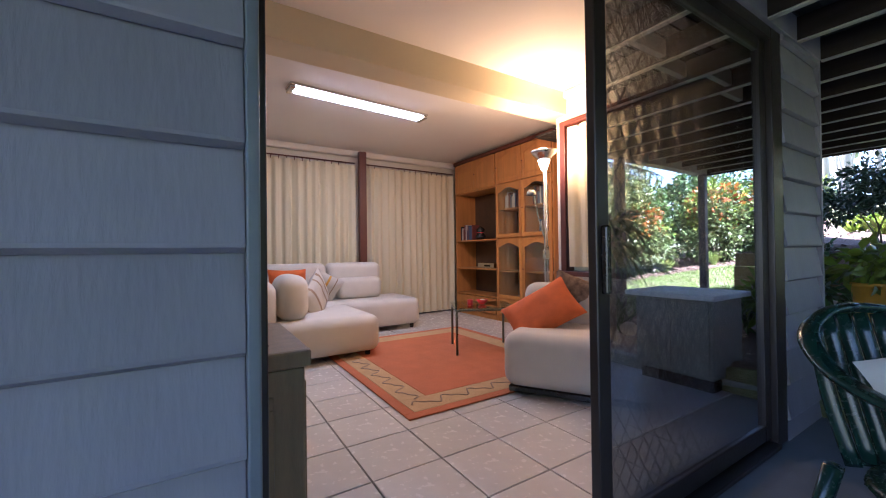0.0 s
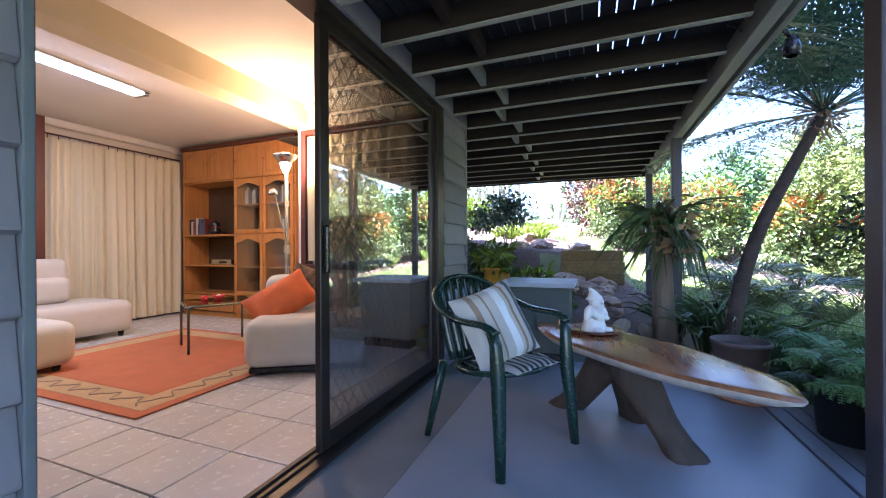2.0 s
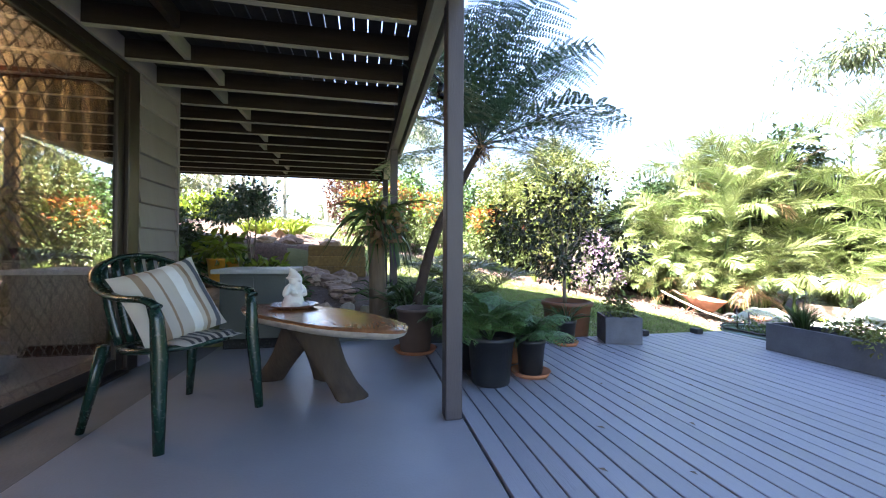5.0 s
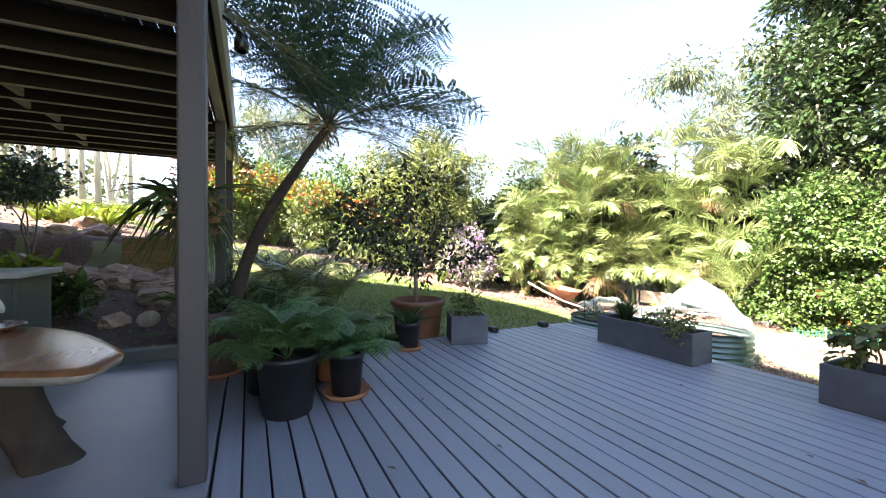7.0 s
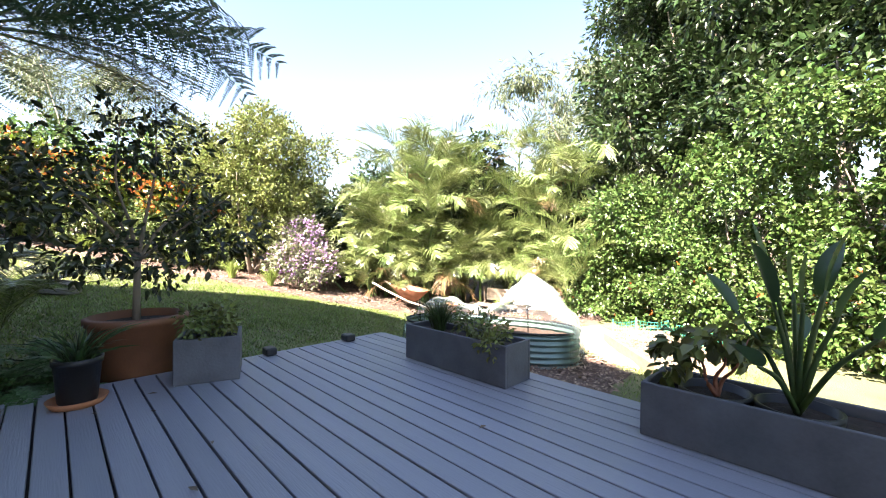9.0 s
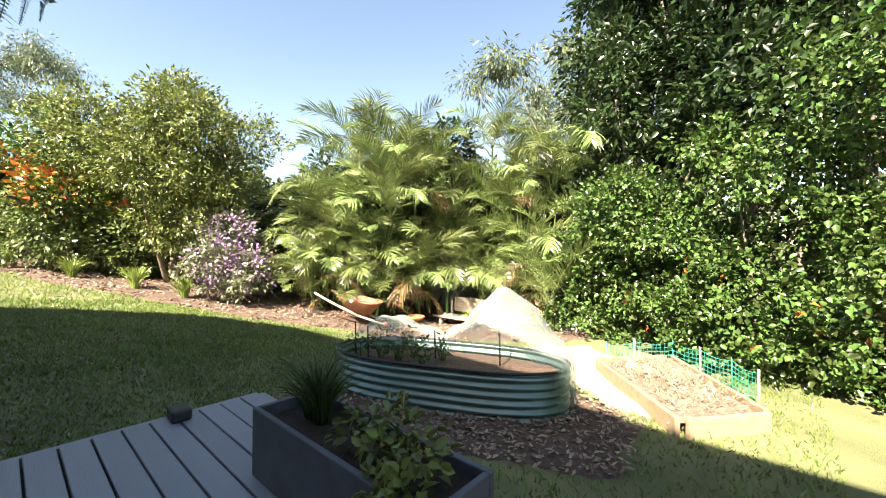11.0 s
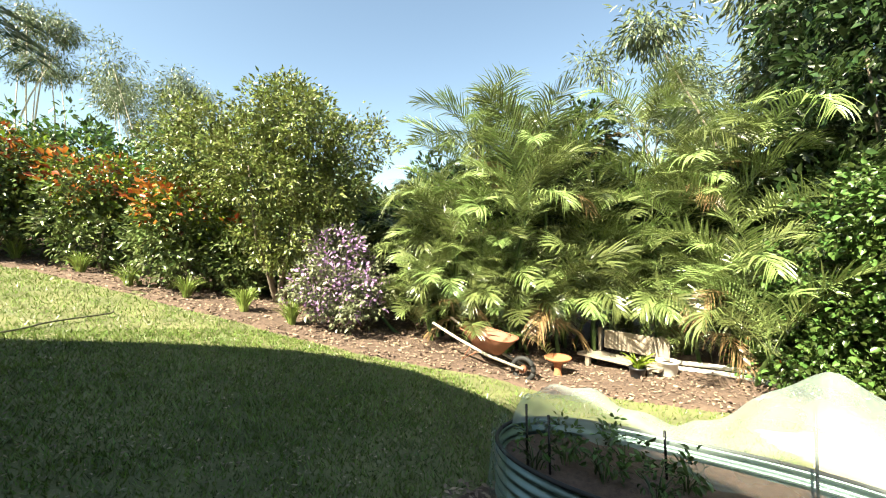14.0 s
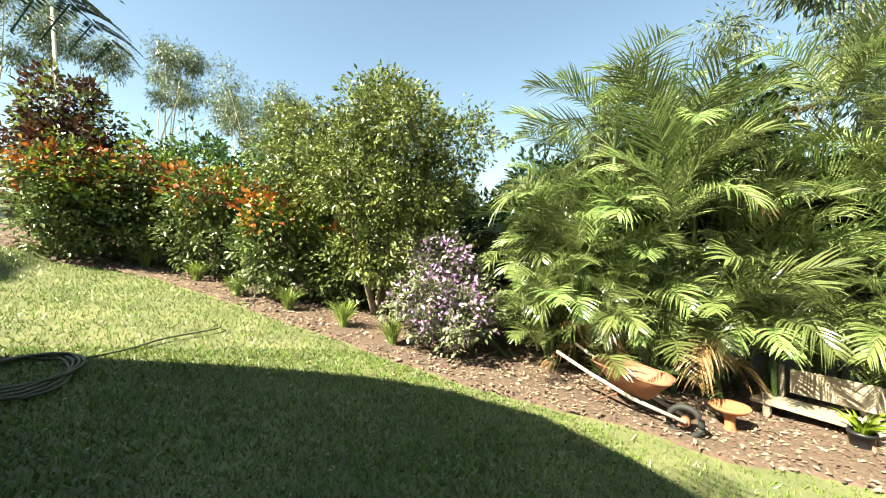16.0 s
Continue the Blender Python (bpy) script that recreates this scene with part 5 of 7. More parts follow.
def tree(name, base, trunk_tips, r0, blobs, count, size, mat, label, category="tree", aspect=0.5, bark=None, extra=(), shell=0.5, droop=0.2, seed=1, fine=False, clump=16, fork=None):
    """Trunk and limbs, one crown of leaves, and, where asked, further leaf or flower parts (name, blobs, count, size, material)."""
    t = thing(name, base, label, category)
    if fork:
        part("trunk", tube([base, Vector(base).lerp(Vector(fork), 0.5) + Vector((0.015, 0, 0)), fork], [r0 * 1.15, r0, r0 * 0.9], bark or M_TRUNK, 9), t)
    for k, tip in enumerate(trunk_tips):
        part("limb" if k or fork else "trunk", limbs(fork or base, [tip], r0 * (0.7 if fork else 1), bark or M_TRUNK, seed=seed + 31 * k), t)
    rng = np.random.default_rng(seed)
    part("crown", fast_mesh("crown", *cloud(blobs, count, size, aspect, shell, droop, rng, 0.35, clump, 1.5, fine), mat), t)
    for nm, b, c, s, m2 in extra:
        tagged(part(nm, fast_mesh(nm, *cloud(b, c, s, 0.6, 0.75, 0.0, rng, 0.35, 4, 1.3), m2), t), kind="stuff")
    return t


tree("sapling", (3.44, -3.19, 0.3), [(3.0, -2.7, 1.35), (4.0, -3.7, 1.45), (3.5, -3.3, 1.95), (3.1, -3.7, 1.2), (3.9, -2.8, 1.4), (3.3, -3.1, 1.75)], 0.022,
     [(3.05, -2.6, 1.1, .44, .44, .34), (3.9, -3.6, 1.15, .40, .35, .34), (3.45, -3.2, 1.5, .5, .45, .34), (3.05, -3.55, 0.85, .34, .3, .26), (4.0, -2.7, 1.25, .44, .44, .32), (3.65, -3.35, 0.72, .36, .3, .2), (3.2, -2.95, 0.8, .38, .36, .18)],
     2500, 0.06, M_SAPLING, "small dark-leaved potted tree in the big terracotta pot", aspect=0.52, shell=0.1, fine=True, clump=7, fork=(3.47, -3.2, 0.72))


def trough(name, origin, turn, length, depth, h, label, wall=0.022):
    t = thing(name, origin, label, "planter")
    m = Matrix.Translation(origin) @ pose(0, 0, 0, 0, 0, turn)
    part("front_wall", box(0, length, 0, wall, 0, h, M_ZINC, 0.005, 2, "front_wall", m), t)
    part("back_wall", box(0, length, depth - wall, depth, 0, h, M_ZINC, 0.005, 2, "back_wall", m), t)
    for x in (0, length - wall):
        part("end_wall", box(x + 0.0005, x + wall - 0.0005, wall, depth - wall, 0, h - 0.0005, M_ZINC, 0.004, 2, "end_wall", m), t)
    part("soil", box(wall, length - wall, wall, depth - wall, 0.01, h - 0.045, M_SOIL, 0, 1, "soil", m), t, "dark potting soil")
    return m


trough("planter_box", (2.81, -3.28, 0), -110, 0.35, 0.34, 0.27, "square grey fibre-cement planter on the deck")
sh = thing("shrub", (2.9, -3.55, 0.24), "small leafy shrub in the square planter", "shrub")
part("leaves", fast_mesh("leaves", *cloud([(2.92, -3.52, 0.32, .14, .14, .10), (2.86, -3.42, 0.36, .1, .1, .1), (3.0, -3.6, 0.38, .1, .1, .12)], 420, 0.045, 0.5, 0.2, 0.2, RNG, 0.35, 8, 1.3, True), M_SHRUB), sh)
trough("trough_planter", (2.34, -4.66, 0), 180, 0.91, 0.27, 0.255, "long grey fibre-cement trough planter at the deck edge")
tg = thing("grass_clump", (2.12, -4.80, 0.21), "arching grass clump in the trough planter", "grass")
part("foliage", fast_mesh("foliage", *tufts([(2.12, -4.82, 0.2), (2.18, -4.83, 0.2)], 130, 0.34, 0.14, 0.006, np.random.default_rng(6)), M_STRAP), tg)
sh = thing("shrub", (1.7, -4.8, 0.22), "straggling herb shrub in the trough planter", "shrub")
part("leaves", fast_mesh("leaves", *cloud([(1.78, -4.8, 0.30, .14, .1, .08), (1.62, -4.78, 0.32, .12, .1, .1), (1.55, -4.68, 0.25, .08, .05, .08)], 460, 0.038, 0.6, 0.2, 0.2, RNG, 0.35, 8, 1.3, True), M_SHRUB), sh)
trough("trough_planter", (0.69, -4.66, 0), 180, 1.55, 0.34, 0.24, "long grey fibre-cement trough planter holding potted plants")
for (x, y) in ((0.44, -4.83), (0.17, -4.84), (-0.4, -4.83)):
    pot("nursery_pot", (x, y, 0.02), 0.13, 0.21, M_BLACKPOT, "black nursery pot set in the trough")
sh = thing("shrub", (0.45, -4.84, 0.22), "small large-leaved shrub with reddish stems in the trough", "shrub")
part("stem", limbs((0.43, -4.83, 0.2), [(0.33, -4.9, 0.46), (0.55, -4.8, 0.45), (0.42, -4.75, 0.5)], 0.012, M_RUST), sh)
part("leaves", fast_mesh("leaves", *cloud([(0.33, -4.9, 0.43, .11, .1, .07), (0.58, -4.8, 0.40, .11, .1, .07), (0.43, -4.76, 0.46, .12, .1, .07), (0.62, -4.82, 0.30, .05, .08, .06)], 260, 0.058, 0.72, 0.1, 0.5, RNG, 0.35, 5, 0.9, True), M_SHRUB), sh)


def paddle_plant(at, label):
    """Upright stalks that carry large paddle leaves, each leaf a part."""
    p = thing("paddle_plant", at, label, "plant")
    rng = random.Random(5)
    for k in range(11):
        a = 2 * math.pi * k / 11 + rng.uniform(-.2, .2)
        lean, h = (0.04, 0.10, 0.34, 0.07, 0.26, 0.12)[k % 6] + rng.uniform(0, 0.05), (0.50, 0.44, 0.24, 0.46, 0.34, 0.38)[k % 6] + rng.uniform(-0.03, 0.03)
        b = Vector(at)
        tip = b + Vector((math.cos(a) * lean, math.sin(a) * lean, h))
        st = part("stalk", tube(spline([b, b.lerp(tip, 0.5) + Vector((0, 0, 0.04)), tip], 4), [0.013 - 0.0008 * i for i in range(9)], M_STRAP, 6), p)
        d = (tip - b).normalized()
        s = d.cross(Vector((0, 0, 1)) if abs(d.z) < 0.98 else Vector((1, 0, 0))).normalized()
        nrm = s.cross(d)
        n, L, W = 10, rng.uniform(0.19, 0.26), rng.uniform(0.034, 0.046)
        verts, faces = [], []
        for i in range(n + 1):
            u = i / n
            c = tip + d * L * u + Vector((math.cos(a), math.sin(a), -0.5)) * 0.03 * u * u
            w = W * math.sin(math.pi * min(1, 0.06 + u * 0.93)) ** 0.55
            verts += [c - s * w + nrm * w * 0.35, c, c + s * w + nrm * w * 0.35]
            if i:
                o = 3 * (i - 1)
                faces += [(o, o + 1, o + 4, o + 3), (o + 1, o + 2, o + 5, o + 4)]
        part("leaf", mesh("leaf", verts, faces, M_DKLEAF, True), st)


paddle_plant((0.17, -4.84, 0.2), "tall paddle-leaved plant in the trough planter")

# stone and shells of light clutter on the deck edge
for k, (x, y, s) in enumerate(((3.10, -3.95, 0.05), (3.08, -4.62, 0.055))):
    r = thing("lawn_light", (x, y, 0), "small black solar light lying at the deck edge", "light", "deck edge lights")
    part("body", box(x - s, x + s, y - s * 0.8, y + s * 0.8, 0, 0.06, M_BLACKPOT, 0.015, 3), r)


# ---- terrace garden ----
def rock(at, r, seed, label="rough brown bush rock in the terrace"):
    bm = bmesh.new()
    bmesh.ops.create_icosphere(bm, subdivisions=3, radius=1)
    rng = random.Random(seed)
    sx, sy, sz = r * rng.uniform(0.9, 1.6), r * rng.uniform(0.8, 1.2), r * rng.uniform(0.5, 0.8)
    for v in bm.verts:
        q = v.co.copy()
        d = 1 + 0.5 * noise.noise(q * 1.3 + Vector((seed * 3.1, 0, 0))) + 0.2 * noise.noise(q * 3 + Vector((seed, 5, 0)))
        v.co = Vector((q.x * sx, q.y * sy, max(q.z, -0.5) * sz)) * d
    bmesh.ops.rotate(bm, matrix=Matrix.Rotation(rng.uniform(0, 6), 3, "Z"), verts=bm.verts)
    bmesh.ops.translate(bm, vec=Vector(at), verts=bm.verts)
    me = bpy.data.meshes.new("rock")
    bm.to_mesh(me)
    bm.free()
    me.materials.append(M_ROCK)
    solid("rock", me, label, "rock", group="terrace rocks")


rr = random.Random(3)
for k in range(26):
    u = k / 26
    x, y = 5.0 + 1.6 * rr.random(), 1.6 - 2.4 * u + rr.uniform(-.1, .1)
    rock((x, y, ground_z(x, y) + 0.06), rr.uniform(0.10, 0.19), k)
for k, (x, y, r) in enumerate(((4.6, 0.7, .14), (4.9, 0.2, .15), (4.5, -0.4, .12), (7.0, 1.3, .2), (8.2, -0.2, .22), (6.75, 0.02, .24), (6.35, -0.15, .2), (6.5, 0.45, .22), (6.1, 0.25, .17), (6.7, -0.55, .18), (5.9, -0.5, .2), (5.6, 0.15, .16), (6.25, 0.95, .22), (5.5, 0.9, .2), (7.9, 0.6, .2), (8.6, 0.9, .25), (7.6, 1.0, .18))):
    rock((x, y, ground_z(x, y) + 0.05), r, 50 + k)
for k, (x, y0, y1, z0) in enumerate(((7.04, -0.95, 0.13, 0.0), (7.04, -0.95, 0.13, 0.203), (7.04, -0.93, 0.12, 0.406), (6.3, 1.35, 2.4, 0.1), (6.3, 1.35, 2.4, 0.303))):
    s = thing("sleeper", (x, y0, z0), "weathered timber sleeper edging the upper bed", "sleeper", "terrace sleepers")
    part("beam", box(x, x + 0.09, y0, y1, ground_z(x, 0) + z0 - 0.05, ground_z(x, 0) + z0 + 0.148, M_SLEEPER, 0.012), s)
for k, (x, y, rz) in enumerate(((4.30, -0.72, 20), (4.25, -0.95, -30))):
    s = thing("stepping_stone", (x, y, 0.05), "pale flat stone leaning against the stump", "stone", "pale stones")
    m = Matrix.Translation((x, y, ground_z(x, y) + 0.13)) @ pose(0, 0, 0, 0, 62, rz)
    part("slab", lathe([(0, 0), (0.09, 0), (0.10, 0.012), (0.10, 0.026), (0.085, 0.036), (0, 0.036)], M_OLDWOOD, (0, 0, 0), 9), s, "", m)

# yellow pot and plants behind the cupboard
rock((4.25, 0.66, 0.34), 0.30, 71, "flat bush rock under the ochre pot")
z = pot("plant_pot", (4.25, 0.68, 0.53), 0.17, 0.29, M_YELLOWP, "ochre glazed pot on the terrace")
for k, (x, y, zz, s) in enumerate(((4.25, 0.68, z + 0.10, 0.15), (4.35, 1.15, 0.66, 0.22), (4.6, 0.30, 0.55, 0.18), (4.75, 0.75, 0.6, 0.2), (5.2, 1.7, 0.55, 0.28), (4.7, 0.0, 0.35, 0.14))):
    sp = thing("shrub", (x, y, zz), "broad-leaved green plant on the terrace", "shrub")
    part("leaves", fast_mesh("leaves", *cloud([(x, y, zz + 0.06, s, s, s * 0.7)], 200, 0.12, 0.5, 0.2, 0.2, RNG, 0.35, 8, 1.2, True), M_LIME if k % 2 == 0 else M_CREEPER), sp)
    part("stem", limbs((x, y, ground_z(x, y)), [(x + 0.08, y, zz + 0.1), (x - 0.08, y + 0.05, zz + 0.1)], 0.012, M_TRUNK), sp)

tree("small_tree", (6.95, 1.1, ground_z(6.95, 1.1)), [(6.75, 0.95, 1.75), (7.15, 1.3, 1.85), (6.95, 1.05, 2.0), (6.7, 1.35, 1.7)], 0.022,
     [(6.75, 0.9, 1.72, .36, .36, .22), (7.2, 1.35, 1.8, .4, .4, .25), (6.95, 1.1, 2.0, .36, .36, .2), (6.8, 1.45, 1.6, .35, .35, .2)], 3000, 0.075, M_BLUELEAF, "small blue-green clipped tree on the terrace", shell=0.3)
bowl = thing("bowl_planter", (5.05, 0.42, ground_z(5.05, 0.42)), "wide shallow brown clay bowl planter on the terrace", "planter")
part("body", lathe([(0, 0), (0.14, 0), (0.17, 0.02), (0.25, 0.17), (0.27, 0.18), (0.27, 0.20), (0.245, 0.195), (0.22, 0.15), (0, 0.14)], M_BIGPOT, (5.05, 0.42, ground_z(5.05, 0.42) + 0.02), 30), bowl)
tree("shrub", (6.6, 2.3, ground_z(6.6, 2.3)), [(6.4, 2.1, 1.0), (6.9, 2.5, 1.1)], 0.03,
     [(6.4, 2.1, 1.05, .6, .6, .4), (6.9, 2.7, 1.15, .6, .7, .45), (6.9, 1.9, 0.9, .35, .35, .3)], 3200, 0.09, M_DKLEAF, "dense dark shrub on the terrace", "shrub", shell=0.3)
brom = thing("bromeliads", (9.6, 1.5, ground_z(9.6, 1.5)), "yellow-green bromeliads on the upper terrace", "plant")
part("leaves", fast_mesh("leaves", *tufts([(8.5 + 0.2 * i, 0.7 + 0.35 * (i % 4), ground_z(8.7 + 0.2 * i, 1.2)) for i in range(12)], 30, 0.50, 0.35, 0.05), M_LIME), brom)

# staghorn on its stump
st = thing("stump", (4.02, -1.08, 0), "old tree stump carrying a staghorn fern", "stump")
part("trunk", tube([(4.05, -1.12, -0.1), (4.02, -1.08, 0.4), (4.0, -1.06, 0.9), (4.03, -1.10, 1.5)], [0.13, 0.105, 0.095, 0.085], M_BARK, 12), st)
sg = thing("staghorn_fern", (4.0, -1.1, 1.1), "staghorn fern with hanging strap fronds on the stump", "fern")
rng0 = np.random.default_rng(4)
part("nest", fast_mesh("nest", *cloud([(3.95, -1.14, 1.18, .13, .13, .2)], 170, 0.09, 0.8, 0.7, 0.2, rng0), M_DRY), sg, "brown papery nest leaves")["kind"] = "stuff"
part("fronds", fast_mesh("fronds", *tufts([(3.95, -1.15, 1.15), (4.0, -1.0, 1.25), (4.08, -1.2, 1.05), (3.98, -1.1, 1.35)], 22, 0.34, 0.50, 0.040, rng0, 4.2), M_STRAP), sg)
part("upper_fronds", fast_mesh("upper_fronds", *tufts([(3.97, -1.12, 1.25), (4.05, -1.05, 1.35)], 20, 0.42, 0.60, 0.038, rng0, 1.3), M_STRAP), sg, "arching green antler fronds")
lily = thing("strap_leaf_plant", (3.9, -1.35, 0), "dense strap-leaved plants below the stump", "plant")
part("leaves", fast_mesh("leaves", *tufts([(3.75, -1.4, 0.1), (4.1, -1.5, 0.1), (4.4, -1.2, 0.1), (3.6, -1.6, 0.1), (4.6, -1.7, 0.1), (4.0, -1.9, 0.0)], 45, 0.75, 0.55, 0.03, rng0, 0.9), M_STRAP), lily)
for k, (x, y, zz) in enumerate(((4.6, -2.1, 0.0), (5.3, -1.9, 0.1), (4.4, -2.5, -0.1))):
    f = thing("young_palm", (x, y, zz), "young arching palm beside the deck", "palm")
    for q in range(9):
        part("frond", PALM_FRONDS[q % 4], f, "", at_frond((x, y, zz + 0.25), 40 * q + 13 * k, 0, 0.62))

# tree fern
tf = thing("tree_fern", (3.3, -1.4, -0.2), "tall leaning tree fern beside the deck", "tree fern")
part("trunk", tube(spline([(3.3, -1.38, -0.2), (3.42, -1.5, 0.5), (3.62, -1.72, 1.15), (3.95, -2.1, 1.8), (4.2, -2.41, 2.28)], 5), [0.060 - 0.0008 * i for i in range(21)], M_FTRUNK, 12), tf)
part("crown_hair", fast_mesh("crown_hair", *cloud([(4.18, -2.39, 2.24, .1, .1, .13)], 260, 0.1, 0.2, 0.6, 0.6, rng0), M_DRY), tf, "rusty brown crown scales")["kind"] = "stuff"
rr = random.Random(9)
for k in range(25):
    part("frond", TREE_FRONDS[k % 3], tf, "", at_frond((4.2, -2.41, 2.30), 137.5 * k + rr.uniform(-8, 8), rr.uniform(-15, 15), rr.uniform(0.9, 1.2)) @ pose(0, 0, 0, 0, -34 + 2.3 * k + rr.uniform(-8, 8), 0))

for h, sc, tilt in ((-44, 1.18, 20), (-52, 1.05, 8)):
    part("frond", TREE_FRONDS[0], tf, "", at_frond((4.2, -2.41, 2.28), h, 10, sc) @ pose(0, 0, 0, 0, tilt, 0))

# ---- raised bed with its net ----
BA = math.atan2(0.88, 2.05)
BED_C = Vector((3.46, -7.10, 0))
BU, BV = Vector((math.cos(BA), math.sin(BA), 0)), Vector((math.sin(BA), -math.cos(BA), 0))
HL, HW, BZ0, BZ1 = 1.22, 0.50, -0.76, -0.235


def stadium(a, r=1.0, grow=0.0):
    """A point of the bed's rounded outline."""
    u, v = math.cos(a), math.sin(a)
    e = 0.42
    x = math.copysign(abs(u) ** e, u) * (HL - HW) + u * HW
    y = math.copysign(abs(v) ** 0.9, v) * HW
    return BED_C + BU * (x * r + u * grow) + BV * (y * r + v * grow)


rb = thing("raised_bed", (BED_C.x, BED_C.y, BZ0), "oval green-grey corrugated steel raised garden bed", "garden bed")
verts, faces = [], []
N, R = 72, 56
for j in range(R + 1):
    zz = BZ0 + (BZ1 - BZ0) * j / R
    for i in range(N):
        p = stadium(2 * math.pi * i / N, 1.0, 0.016 * math.sin(j / R * 2 * math.pi * 7.0))
        verts.append((p.x, p.y, zz))
for j in range(R):
    for i in range(N):
        faces.append((j * N + i, j * N + (i + 1) % N, (j + 1) * N + (i + 1) % N, (j + 1) * N + i))
part("wall", mesh("wall", verts, faces, M_CORR, True), rb)
part("rim", tube([stadium(2 * math.pi * i / N, 1.0, 0.004) + Vector((0, 0, BZ1)) for i in range(N + 1)], 0.014, M_RUBBER, 8), rb, "dark rubber rim strip")
verts = [(BED_C.x, BED_C.y, BZ1 - 0.08)] + [tuple(stadium(2 * math.pi * i / N, r) + Vector((0, 0, BZ1 - 0.12 + 0.04 * noise.noise((i * 0.4, r * 4, 0))))) for r in (0.5, 0.97) for i in range(N)]
faces = [(0, 1 + i, 1 + (i + 1) % N) for i in range(N)] + [(1 + i, 1 + N + i, 1 + N + (i + 1) % N, 1 + (i + 1) % N) for i in range(N)]
part("soil", mesh("soil", verts, faces, M_MULCH, True), rb, "mulched soil")
for k, (a, b) in enumerate(((0.2, -.2), (0.5, -.1), (0.75, 0.0), (0.4, 0.1), (0.05, 0.0), (0.9, -.2))):
    p = BED_C + BU * a + BV * b + Vector((0, 0, BZ1 - 0.12))
    veg = thing("vegetable_plant", p, "leafy green vegetable growing under the net", "plant", "vegetables in the raised bed")
    vr = np.random.default_rng(300 + k)
    part("stems", fast_mesh("stems", *tufts([tuple(p)], 20, 0.30, 0.16, 0.008, vr), M_STRAP), veg)
    part("leaves", fast_mesh("leaves", *cloud([(p.x, p.y, p.z + 0.2, .14, .14, .12)], 80, 0.05, 0.45, 0.2, 0.2, vr, 0.35, 7, 1.2, True), M_CREEPER), veg)


def net_material(name, thin, thick, tint):
    """A fine woven net: partly open, partly pale thread that lets light through."""
    m = bpy.data.materials.new(name)
    m.use_nodes = True
    n, l = m.node_tree.nodes, m.node_tree.links
    b = n["Principled BSDF"]
    b.inputs["Base Color"].default_value = (*tint, 1)
    b.inputs["Roughness"].default_value = 0.8
    t, x = n.new("ShaderNodeBsdfTransparent"), n.new("ShaderNodeMixShader")
    tl, x2 = n.new("ShaderNodeBsdfTranslucent"), n.new("ShaderNodeMixShader")
    tl.inputs["Color"].default_value = (*tint, 1)
    nz = n.new("ShaderNodeTexNoise")
    nz.inputs["Scale"].default_value = 5
    mr = n.new("ShaderNodeMapRange")
    mr.inputs["To Min"].default_value, mr.inputs["To Max"].default_value = thin, thick
    l.new(nz.outputs["Fac"], mr.inputs["Value"])
    x2.inputs[0].default_value = 0.4
    l.new(b.outputs[0], x2.inputs[1])
    l.new(tl.outputs[0], x2.inputs[2])
    l.new(mr.outputs[0], x.inputs[0])
    l.new(x2.outputs[0], x.inputs[2])
    l.new(t.outputs[0], x.inputs[1])
    l.new(x.outputs[0], n["Material Output"].inputs["Surface"])
    return m


M_NET = net_material("white shade net", 0.20, 0.44, (0.62, 0.73, 0.67))
M_NETEND = net_material("thin green shade net", 0.10, 0.30, (0.40, 0.58, 0.50))
net = thing("garden_net", (3.0, -7.3, BZ1), "pale green-white shade net draped over the raised bed", "net")
verts, faces = [], []
NU, NV = 60, 26
for i in range(NU + 1):
    u = -1.28 + 2.5 * i / NU
    right = min(1, max(0, (0.15 - u) / 0.55))
    for j in range(NV + 1):
        t = j / NV
        front = -0.52 * right + 0.10 * (1 - right)
        v = front + (0.56 - front) * t
        dome = (0.60 * math.exp(-((u + 0.60) / 0.44) ** 2) + 0.20 * math.exp(-((u - 0.75) / 0.4) ** 2) + 0.10) * math.sin(math.pi * (0.08 + 0.84 * t)) ** 0.7
        edge = -0.25 * max(0, (abs(u) - 1.18) / 0.1)
        fold = 0.035 * noise.noise((u * 5, v * 5, 2)) + 0.02 * math.sin(u * 19 + v * 5)
        p = BED_C + BU * u + BV * v
        verts.append((p.x, p.y, BZ1 + dome * (0.25 + 0.75 * min(1, t * 3 + right)) + edge + fold))
for i in range(NU):
    for j in range(NV):
        k = i * (NV + 1) + j
        faces.append((k, k + 1, k + NV + 2, k + NV + 1))
part("sheet", mesh("sheet", verts, faces, M_NET, True), net)
verts, faces = [], []
for i in range(15):
    a = -0.75 + 1.1 * i / 14
    for j in range(9):
        p = stadium(a, 1.0, 0.03 + 0.035 * (j / 8) + 0.012 * math.sin(i * 2.2 + j))
        verts.append((p.x, p.y, BZ1 + 0.06 - 0.5 * j / 8 + 0.05 * math.sin(i * 1.3)))
        if i and j:
            k = i * 9 + j
            faces.append((k - 10, k - 9, k, k - 1))
part("hanging_end", mesh("hanging_end", verts, faces, M_NETEND, True), net)
verts, faces = [], []
for i in range(15):
    a = math.pi - 0.9 + 1.5 * i / 14
    for j in range(9):
        p = stadium(a, 1.0, 0.03 + 0.06 * (j / 8) + 0.015 * math.sin(i * 2.2 + j))
        verts.append((p.x, p.y, BZ1 + 0.06 - 0.52 * j / 8))
        if i and j:
            k = i * 9 + j
            faces.append((k - 10, k - 9, k, k - 1))
part("hanging_end", mesh("hanging_end", verts, faces, M_NETEND, True), net)
